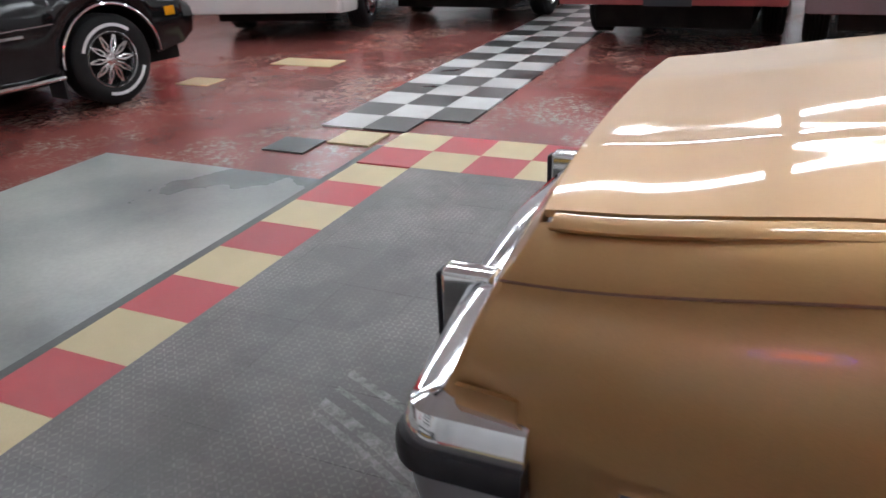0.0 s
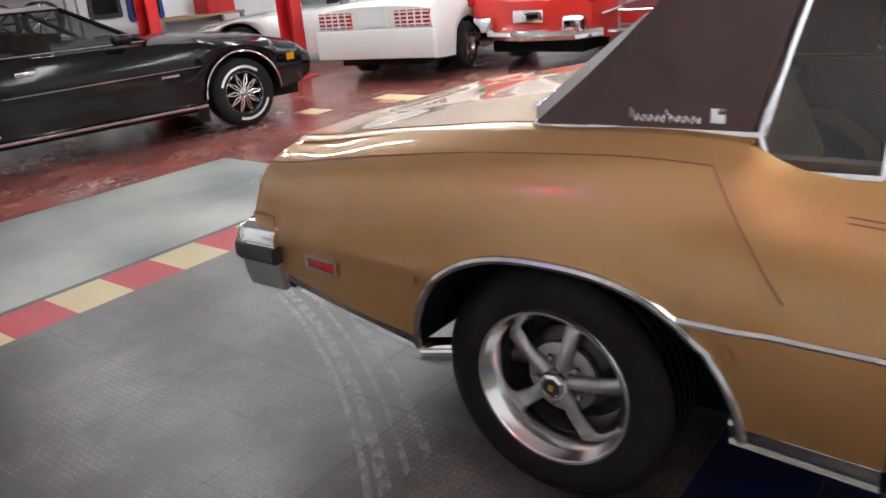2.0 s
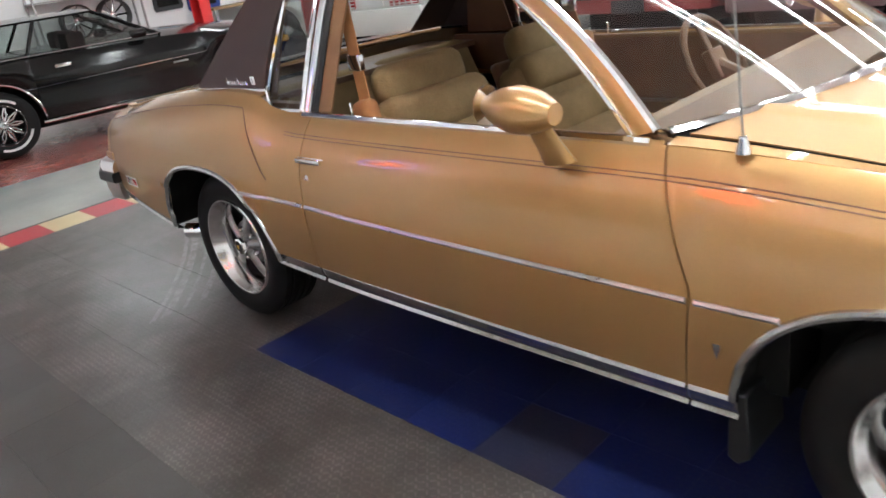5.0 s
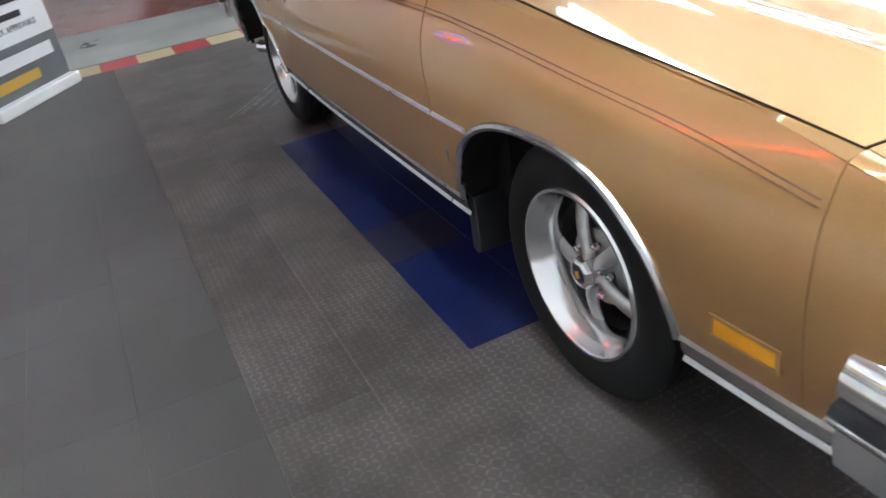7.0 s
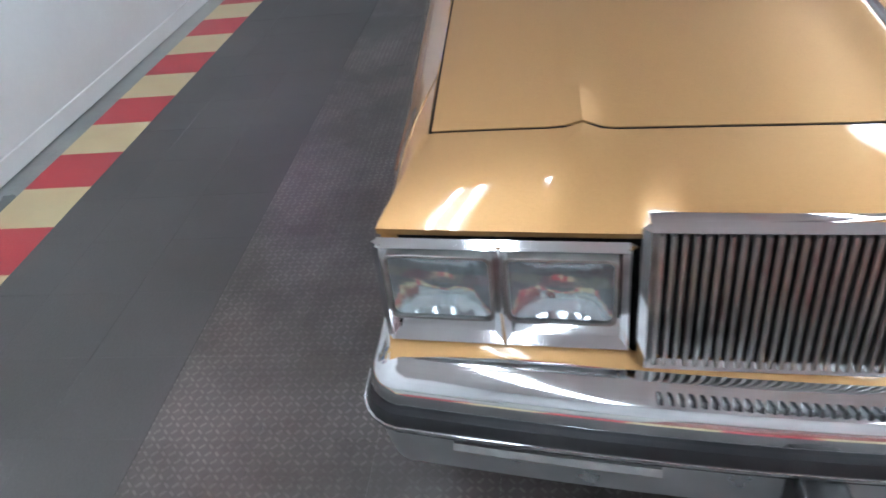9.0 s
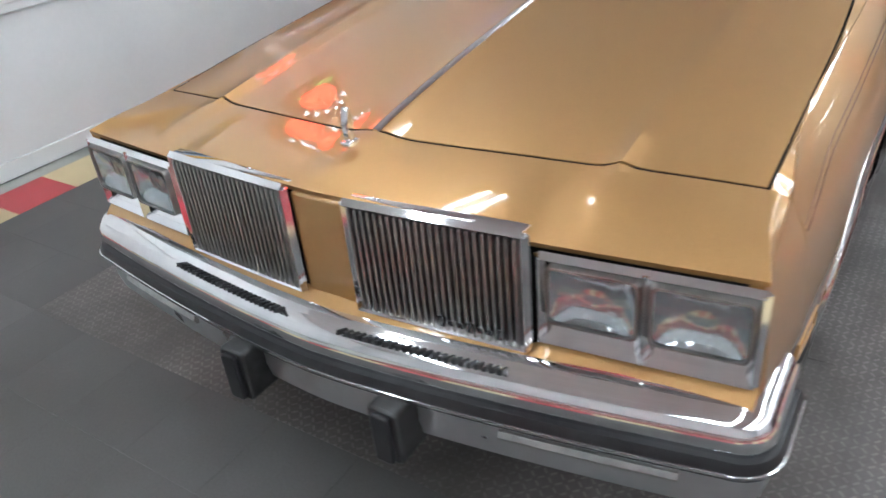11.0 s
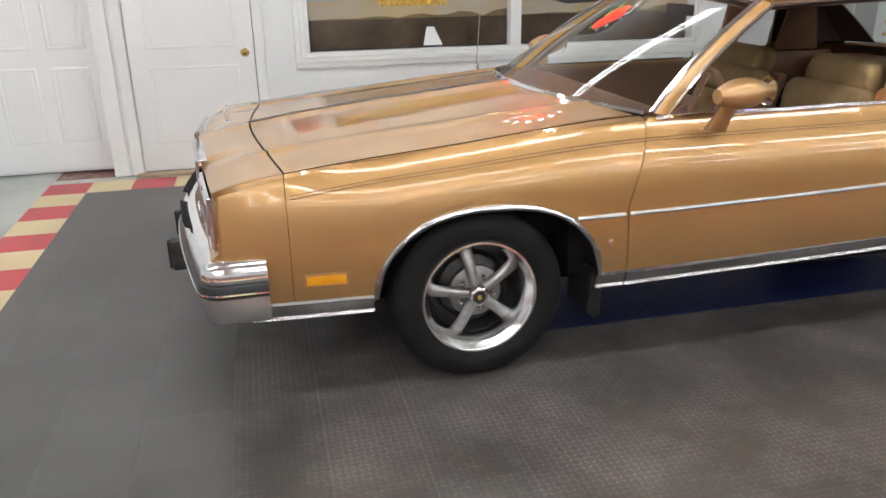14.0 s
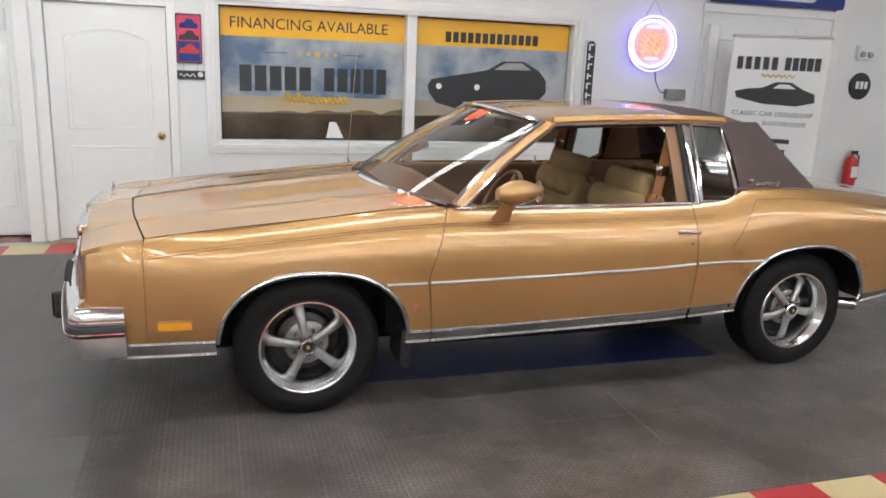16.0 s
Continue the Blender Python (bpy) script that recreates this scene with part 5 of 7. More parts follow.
window = thing("window_1", pose(0, WALL_Y, 0), "white moulded window frame holding two printed panels", "window", kind="structure")
for o, w, y in ((0.115, 0.045, -0.020), (0.072, 0.040, -0.030), (0.032, 0.034, -0.016)):
    bm = boxes((WX0 - o, WX1 + o, y, -0.001, WZ0 - o, WZ0 - o + w), (WX0 - o, WX1 + o, y, -0.001, WZ1 + o - w, WZ1 + o), (WX0 - o, WX0 - o + w, y, -0.001, WZ0 - o + w, WZ1 + o - w), (WX1 + o - w, WX1 + o, y, -0.001, WZ0 - o + w, WZ1 + o - w))
    part("window_frame", bm, WHITE_TRIM, window, smooth=False, bevel=0.006)
part("mullion", boxes((-0.058, 0.036, -0.004, 0.12, WZ0, WZ1)), WHITE_TRIM, window, smooth=False, bevel=0.006)
part("window_back", boxes((WX0, WX1, 0.105, 0.125, WZ0, WZ1)), INK, window, smooth=False)


def sky_print(name):
    m = textured(name, (0.10, 0.15, 0.24), (0.40, 0.42, 0.44), 2.2, (0.2, 0.3), 0, 40, fine=0.05, coat=0.4, spread=(0.38, 0.62))
    return m


SKY_PRINT = sky_print("printed_sky")
DUSK_PRINT = textured("printed_dusk", (0.38, 0.27, 0.13), (0.36, 0.34, 0.30), 2.0, (0.2, 0.3), 0, 30, fine=0.06, coat=0.4)
LAND_PRINT = textured("printed_road", (0.028, 0.020, 0.015), (0.085, 0.062, 0.042), 3.0, (0.2, 0.3), 0, 150, fine=0.5, coat=0.4)
HILL_PRINT = textured("printed_hills", (0.10, 0.075, 0.04), (0.20, 0.145, 0.07), 3.0, (0.2, 0.3), 0, 30, fine=0.2, coat=0.4)


def slab(x0, x1, z0, z1, y, d=0.003):
    return boxes((x0, x1, y - d, y, z0, z1))


def printed_panel(x0, x1, with_car, label):
    p = thing("printed_panel", pose(0, WALL_Y + 0.088, 0), label, "poster", group="window posters")
    part("sheet", slab(x0, x1, WZ0 + 0.015, WZ1 - 0.012, 0.012, 0.010), SKY_PRINT, p, smooth=False)
    part("yellow_band", slab(x0, x1, 1.765, WZ1 - 0.012, 0, 0.003), YELLOW_INK, p, smooth=False)
    part("dusk_band", slab(x0, x1, 1.11, 1.26, 0, 0.002), DUSK_PRINT, p, smooth=False)
    hills = [(x0, 1.02)] + [(x0 + (x1 - x0) * k / 16, 1.115 + 0.055 * abs(math.sin(k * 0.9 + (2 if with_car else 0))) * (k / 16)) for k in range(17)] + [(x1, 1.02)]
    part("hill_print", prism(hills, -0.004, -0.0005), HILL_PRINT, p, smooth=False)
    part("road_print", slab(x0, x1, WZ0 + 0.015, 1.112, -0.004, 0.002), LAND_PRINT, p, smooth=False)
    xm = (x0 + x1) / 2
    if not with_car:
        part("lane_mark", prism([(xm + 0.10, WZ0 + 0.02), (xm + 0.26, WZ0 + 0.02), (xm + 0.19, 1.04), (xm + 0.13, 1.04)], -0.009, -0.0065), WHITE_INK, p, smooth=False)
        text("lettering", "FINANCING AVAILABLE", 0.132, pose(xm - 0.04, -0.0045, 1.835, 90), INK, p, "dark printed capitals")
        # name drawn as plain strokes
        for word, xs in (("a", (-0.66, -0.01)), ("b", (0.08, 0.68))):
            n = 5
            for k in range(n):
                a = xm + xs[0] + (xs[1] - xs[0]) * k / n
                wdt = (xs[1] - xs[0]) / n - 0.028
                bow = 0.035 * ((a + wdt / 2 - xm) / 0.66) ** 2
                z0, z1 = 1.315 - bow * 0.6, 1.520 + bow * 0.2
                part("name_bar", boxes((a, a + wdt, -0.0045, -0.0005, z0, z1)), INK, p, "dark printed bar", smooth=False)
        wave = [(xm - 0.26 + 0.56 * k / 60, -0.005, 1.235 + 0.028 * math.sin(k * 1.25) + (0.035 if k in (1, 2, 3, 11, 12) else 0)) for k in range(61)]
        part("script_stroke", sweep(wave, 0.012, 5, flat=1.0), GOLD_INK, p, "gold script stroke")
        for k in range(5):
            part("star_print", lathe([(0.0, -0.004), (0.016 + 0.010 * (k == 2), -0.004), (0.016 + 0.010 * (k == 2), 0)], 10, at=(xm - 0.14 + 0.08 * k, 0, 1.635)), GOLD_INK, p)
        for s in (-1, 1):
            part("rule", slab(xm + s * 0.34 - 0.10, xm + s * 0.34 + 0.10, 1.634, 1.640, 0, 0.003), INK, p, smooth=False)
    else:
        for k in range(13):
            part("text_bar", boxes((xm - 0.48 + 0.073 * k, xm - 0.48 + 0.073 * k + 0.055, -0.0045, -0.0005, 1.80, 1.895)), INK, p, "dark printed bar", smooth=False)
        shape = [(-0.62, 1.33), (-0.64, 1.40), (-0.60, 1.46), (-0.2, 1.53), (-0.05, 1.56), (0.10, 1.645), (0.32, 1.65), (0.48, 1.57), (0.56, 1.48), (0.57, 1.36), (0.45, 1.24), (0.3, 1.22), (-0.1, 1.20), (-0.35, 1.19), (-0.55, 1.24)]
        part("car_print", prism([(xm + a, b) for a, b in shape], -0.008, -0.0045), INK, p, "dark printed car", smooth=False)
        part("glass_print", prism([(xm + a, b) for a, b in ((0.02, 1.565), (0.13, 1.63), (0.30, 1.635), (0.40, 1.57))], -0.011, -0.0085), STEEL, p, smooth=False)
        for a in (-0.53, -0.15):
            part("lamp_print", lathe([(0.0, -0.0105), (0.028, -0.0105), (0.028, -0.0082)], 14, at=(xm + a, 0, 1.395)), WHITE_INK, p)
    return p


printed_panel(WX0 + 0.012, -0.062, False, "printed panel of an open road under a yellow band")
printed_panel(0.040, WX1 - 0.012, True, "printed panel of a dark car under a yellow band")

# small signs by the door
s1 = thing("tin_sign", pose(-1.943, WALL_Y - 0.004, 1.72), "framed red and blue tin sign with two cars", "sign")
part("plate", boxes((-0.098, 0.098, -0.012, 0, -0.195, 0.195)), PINK_INK, s1, smooth=False, bevel=0.004)
part("lower_field", boxes((-0.088, 0.088, -0.014, -0.0125, -0.185, -0.02)), BLUE_INK, s1, smooth=False)
part("rim", boxes((-0.102, 0.102, -0.018, -0.002, 0.190, 0.202), (-0.102, 0.102, -0.018, -0.002, -0.202, -0.190), (-0.104, -0.094, -0.018, -0.002, -0.19, 0.19), (0.094, 0.104, -0.018, -0.002, -0.19, 0.19)), INK, s1, smooth=False)
for z, m, sx in ((0.115, BLUE_INK, 0.075), (0.02, INK, 0.08), (-0.09, RED_PAINT, 0.08)):
    part("car_print", prism([(-sx, z - 0.03), (-sx * 0.9, z + 0.01), (-sx * 0.45, z + 0.015), (-sx * 0.2, z + 0.045), (sx * 0.4, z + 0.045), (sx * 0.65, z + 0.012), (sx, z + 0.005), (sx, z - 0.03)], -0.018, -0.0145), m, s1, smooth=False)
for x in (-0.05, 0.06):
    part("chain", sweep([(x, -0.008, -0.20), (x, -0.008, -0.262)], 0.0018, 5), STEEL, s1)
part("name_plate", boxes((-0.105, 0.120, -0.016, -0.002, -0.335, -0.262)), INK, s1, smooth=False, bevel=0.004)
part("plate_script", sweep([(-0.085 + 0.012 * k, -0.018, -0.300 + 0.012 * math.sin(k * 1.6)) for k in range(12)], 0.004, 5), WHITE_INK, s1)
part("plate_dot", lathe([(0.0, -0.019), (0.022, -0.019), (0.022, -0.014)], 16, at=(0.085, 0, -0.292)), WHITE_INK, s1)

s2 = thing("upright_sign", pose(1.785, WALL_Y - 0.004, 1.56), "tall narrow black sign with white bars", "sign")
part("board", prism(rounded(-0.055, 0.055, -0.36, 0.325, 0.05), -0.02, 0.0), WHITE_INK, s2, smooth=False)
part("field", prism(rounded(-0.045, 0.045, -0.35, 0.315, 0.042), -0.022, -0.0205), INK, s2, smooth=False)
for k in range(7):
    z = 0.255 - 0.092 * k
    part("letter_bar", boxes((-0.024, -0.008, -0.026, -0.0225, z - 0.030, z + 0.030), (-0.008, 0.024, -0.026, -0.0225, z + 0.016 - (0.02 if k % 2 else 0), z + 0.030 - (0.02 if k % 2 else 0))), WHITE_INK, s2, smooth=False)

neon = thing("neon_sign", pose(2.405, WALL_Y - 0.10, 1.875), "round lit neon sign with a white ring and red tubing", "neon sign")
part("backing", lathe([(0.0, 0.03), (0.235, 0.03), (0.24, 0.02), (0.235, 0.012), (0.0, 0.012)], 40), principled("clear_white", (0.7, 0.7, 0.75), 0.2), neon)
NEON_WHITE = principled("neon_white", (1, 1, 1), 0.4, emit=(0.80, 0.84, 1.0), power=1.5)
NEON_BRIGHT = principled("neon_bright_white", (1, 1, 1), 0.4, emit=(0.85, 0.9, 1.0), power=14.0)
NEON_RED = principled("neon_red", (1, 0.1, 0.08), 0.4, emit=(1.0, 0.07, 0.04), power=8.0)
NEON_BLUE = principled("neon_blue", (0.2, 0.2, 1), 0.4, emit=(0.20, 0.14, 1.0), power=9.0)
for r, m, rad in ((0.222, NEON_WHITE, 0.013), (0.262, NEON_BLUE, 0.008)):
    part("neon_ring", sweep([(r * math.cos(2 * math.pi * k / 40), -0.01, r * math.sin(2 * math.pi * k / 40)) for k in range(41)], rad, 6, cap=False), m, neon)
for k in range(4):
    z = 0.07 - 0.05 * k
    part("neon_stroke", sweep([(-0.13 + 0.26 * i / 12, -0.012, z + 0.022 * math.sin(i * 1.7 + k)) for i in range(13)], 0.009, 6), NEON_RED, neon)
for z in (0.150, -0.150):
    part("neon_word", sweep([(-0.07 + 0.14 * i / 8, -0.012, z + 0.015 * (i % 2)) for i in range(9)], 0.006, 6), NEON_WHITE, neon)
part("hanger", sweep([(-0.11, 0.0, 0.24), (0.0, 0.02, 0.42), (0.11, 0.0, 0.24)], 0.003, 5), STEEL, neon)
part("cord", sweep([(0.06, 0.0, -0.24), (0.10, 0.03, -0.36), (0.18, 0.06, -0.46), (0.30, 0.07, -0.50)], 0.005, 5), RUBBER, neon)
part("power_box", boxes((0.24, 0.46, 0.02, 0.085, -0.53, -0.43)), STEEL, neon, smooth=False, bevel=0.006)

top_neon = thing("neon_sign", pose(0.02, WALL_Y - 0.08, 2.68), "lit red neon sign with white strokes, high on the wall", "neon sign")
part("backing", prism(rounded(-0.34, 0.34, -0.30, 0.34, 0.12), 0.02, 0.035), principled("smoked_backing", (0.05, 0.05, 0.05), 0.3), top_neon)
NEON_GREEN = principled("neon_green", (0.2, 1, 0.2), 0.4, emit=(0.25, 1.0, 0.2), power=5.0)
for k in range(6):
    r = 0.045 + 0.028 * k
    part("neon_stroke", sweep([(r * 1.15 * math.cos(2 * math.pi * i / 36), -0.01, -0.04 + r * math.sin(2 * math.pi * i / 36) * (1 + 0.10 * math.sin(5 * 2 * math.pi * i / 36))) for i in range(37)], 0.013, 6, cap=False), NEON_RED, top_neon)
for k in range(6):
    a = radians(155 - 26 * k)
    part("neon_word", sweep([(0.23 * math.cos(a) * 1.15, -0.012, -0.02 + 0.23 * math.sin(a)), (0.30 * math.cos(a) * 1.1, -0.012, -0.02 + 0.31 * math.sin(a)), (0.27 * math.cos(a - 0.16) * 1.1, -0.012, -0.02 + 0.27 * math.sin(a - 0.16))], 0.010, 6), NEON_BRIGHT, top_neon)
for x0, z0 in ((-0.20, -0.22), (0.16, -0.24), (0.05, -0.27)):
    part("neon_leaf", sweep([(x0, -0.012, z0), (x0 + 0.05, -0.012, z0 + 0.03), (x0 + 0.10, -0.012, z0)], 0.009, 6), NEON_GREEN, top_neon)
part("hanger", sweep([(-0.1, 0.03, 0.34), (0.0, 0.06, 0.60), (0.1, 0.03, 0.34)], 0.003, 5), STEEL, top_neon)

structure("conduit", sweep([(3.02, WALL_Y - 0.02, 0.1), (3.02, WALL_Y - 0.02, 4.1)], 0.012, 8), WHITE_TRIM, "white vertical conduit on the wall", smooth=True)
panel_door("door_3", 3.20, 4.13, WALL_Y - 0.045, 1.95, False, "white door behind the banner stand, closed")
structure("door_trim", boxes((4.135, 4.235, WALL_Y - 0.05, WALL_Y - 0.001, 0, 2.1), (3.09, 3.195, WALL_Y - 0.05, WALL_Y - 0.001, 0, 2.1), (3.195, 4.135, WALL_Y - 0.05, WALL_Y - 0.001, 1.955, 2.1), (4.62, 4.74, WALL_Y - 0.03, WALL_Y - 0.001, 0, 4.2), (3.0, 4.62, WALL_Y - 0.03, WALL_Y - 0.001, 2.22, 2.30)), WHITE_TRIM, "white door casing", bevel=0.005)
sg = thing("overhead_sign", pose(3.85, WALL_Y - 0.05, 2.44), "blue sign with a white panel over the door", "sign")
part("board", prism(rounded(-0.82, 0.82, -0.12, 0.16, 0.03), -0.03, 0.0), BLUE_INK, sg, smooth=False)
part("field", prism(rounded(-0.55, 0.45, -0.07, 0.14, 0.05), -0.034, -0.0305), WHITE_INK, sg, smooth=False)
rd = thing("round_sign", pose(5.11, WALL_Y - 0.004, 1.545), "round black sign with a white rim", "sign")
part("disc", lathe([(0.0, -0.02), (0.135, -0.02), (0.145, -0.012), (0.145, 0.0)], 32), INK, rd)
part("letter_bar", boxes((-0.07, -0.03, -0.026, -0.0205, -0.03, 0.05), (-0.01, 0.03, -0.026, -0.0205, -0.03, 0.05), (0.05, 0.085, -0.026, -0.0205, -0.03, 0.05)), WHITE_INK, rd, smooth=False)
em = thing("exit_light", pose(5.08, WALL_Y - 0.004, 1.90), "small white wall lamp box", "wall lamp")
part("case", boxes((-0.10, 0.10, -0.06, 0, -0.075, 0.075)), WHITE_TRIM, em, smooth=False, bevel=0.008)
for x in (-0.05, 0.05):
    part("lamp_head", lathe([(0.0, -0.085), (0.03, -0.08), (0.035, -0.06)], 16, at=(x, 0, -0.02)), STEEL, em)
ex = thing("fire_extinguisher", pose(5.09, WALL_Y - 0.09, 0.42), "red fire extinguisher hung on the wall", "extinguisher")
cyl = lathe([(0.0, 0.0), (0.06, 0.004), (0.068, 0.02), (0.068, 0.30), (0.05, 0.345), (0.02, 0.36), (0.02, 0.385), (0.0, 0.386)], 24)
bmesh.ops.transform(cyl, matrix=pose(0, 0, 0, 90), verts=cyl.verts)
part("cylinder", cyl, LIFT_RED, ex)
part("label_band", boxes((-0.045, 0.045, -0.071, -0.066, 0.13, 0.25)), WHITE_INK, ex, smooth=False)
part("handle", boxes((-0.015, 0.07, -0.012, 0.012, 0.385, 0.42)), RUBBER, ex, smooth=False, bevel=0.004)
part("hose", sweep([(0.03, -0.01, 0.39), (0.085, -0.01, 0.36), (0.088, -0.02, 0.20), (0.07, -0.03, 0.10)], 0.010, 6), RUBBER, ex)
part("bracket", boxes((-0.02, 0.02, 0.05, 0.09, 0.2, 0.24)), STEEL, ex, smooth=False)

# banner stand
bx, by, ang = 3.42, 2.17, -36.0
ban = thing("banner_stand", pose(bx, by, 0, 0, 0, ang), "white roll-up banner stand with a grey foot band", "banner")
part("cassette", boxes((-0.46, 0.46, -0.06, 0.06, 0.0, 0.085)), WHITE_TRIM, ban, smooth=False, bevel=0.012)
part("sheet", boxes((-0.43, 0.43, -0.004, 0.004, 0.085, 1.97)), WHITE_INK, ban, smooth=False)
part("foot_band", boxes((-0.43, 0.43, -0.006, -0.0045, 0.09, 0.42)), textured("banner_grey", (0.11, 0.115, 0.12), (0.14, 0.145, 0.15), 5, (0.3, 0.4)), ban, smooth=False)
part("top_bar", boxes((-0.44, 0.44, -0.012, 0.012, 1.965, 1.99)), STEEL, ban, smooth=False, bevel=0.004)
part("pole", sweep([(0, 0.02, 0.05), (0, 0.02, 1.96)], 0.009, 8), STEEL, ban)
for a, b, z0, z1 in ((-0.37, 0.02, 1.67, 1.79), (0.06, 0.38, 1.67, 1.79)):
    for k in range(5):
        x = a + (b - a) * k / 5
        part("name_bar", boxes((x, x + 0.052, -0.009, -0.0045, z0, z1)), INK, ban, smooth=False)
part("script_stroke", sweep([(-0.14 + 0.3 * k / 30, -0.007, 1.615 + 0.016 * math.sin(k * 1.3)) for k in range(31)], 0.006, 5), GOLD_INK, ban)
part("car_print", prism([(-0.34, 1.40), (-0.36, 1.46), (-0.25, 1.49), (-0.12, 1.50), (0.0, 1.56), (0.14, 1.56), (0.24, 1.50), (0.35, 1.46), (0.36, 1.38), (0.2, 1.34), (-0.1, 1.35)], -0.010, -0.0045), INK, ban, smooth=False)
part("car_print_light", prism([(-0.02, 1.50), (0.03, 1.54), (0.12, 1.54), (0.18, 1.50)], -0.013, -0.0105), WHITE_INK, ban, smooth=False)
text("lettering", "CLASSIC CAR DEALERSHIP", 0.062, pose(0, -0.006, 1.235, 90), INK, ban, "dark printed capitals")
text("lettering", "SHOWROOM!", 0.062, pose(0.12, -0.006, 1.145, 90), INK, ban)
text("lettering", "QUICK APPROVALS", 0.060, pose(0.02, -0.006, 0.50, 90), INK, ban)
for k, z in enumerate((0.58, 0.68, 0.78, 0.88, 0.98)):
    part("text_bar", boxes((-0.30, 0.16 + 0.03 * (k % 3), -0.009, -0.0045, z, z + 0.042)), INK, ban, smooth=False)
    part("bullet", lathe([(0.0, -0.009), (0.016, -0.009), (0.016, -0.0045)], 10, at=(-0.35, 0, z + 0.02)), GOLD_INK, ban)
part("number_bar", boxes((-0.34, 0.34, -0.010, -0.0065, 0.27, 0.36)), WHITE_INK, ban, smooth=False)
part("address_bar", boxes((-0.34, 0.12, -0.010, -0.0065, 0.15, 0.22)), GOLD_INK, ban, smooth=False)

# ceiling lights: rows of twin tubes along the hall
first_lamp = None
# the light at x -1.2, y 1.3 is added to brighten the north wall
for y in (1.3, -1.6, -4.3, -7.2, -10.5):
    for x in (-6.6, -3.9, -1.2, 1.5, 4.2, 6.9, 9.6):
        if y > 0 and x > 0 or y == -1.6 and 3 < x < 5:
            continue
        m = pose(x, y, 3.62)
        if first_lamp is None:
            first_lamp = thing("ceiling_light", m, "white twin-tube fluorescent ceiling light, lit", "ceiling light", "ceiling lights")
            part("housing", prism([(-0.10, 0.10), (0.10, 0.10), (0.14, 0.02), (0.03, 0.045), (-0.03, 0.045), (-0.14, 0.02)], -1.2, 1.2, axis="x"), WHITE_TRIM, first_lamp, smooth=False)
            for dy in (-0.07, 0.07):
                part("tube", sweep([(-1.19, dy, 0.0), (1.19, dy, 0.0)], 0.019, 10), TUBE_LIGHT, first_lamp, "lit fluorescent tube")
            for dx in (-0.9, 0.9):
                part("hanger", sweep([(dx, 0, 0.10), (dx, 0, 0.58)], 0.006, 5), STEEL, first_lamp)
        else:
            copy_thing(first_lamp, m)

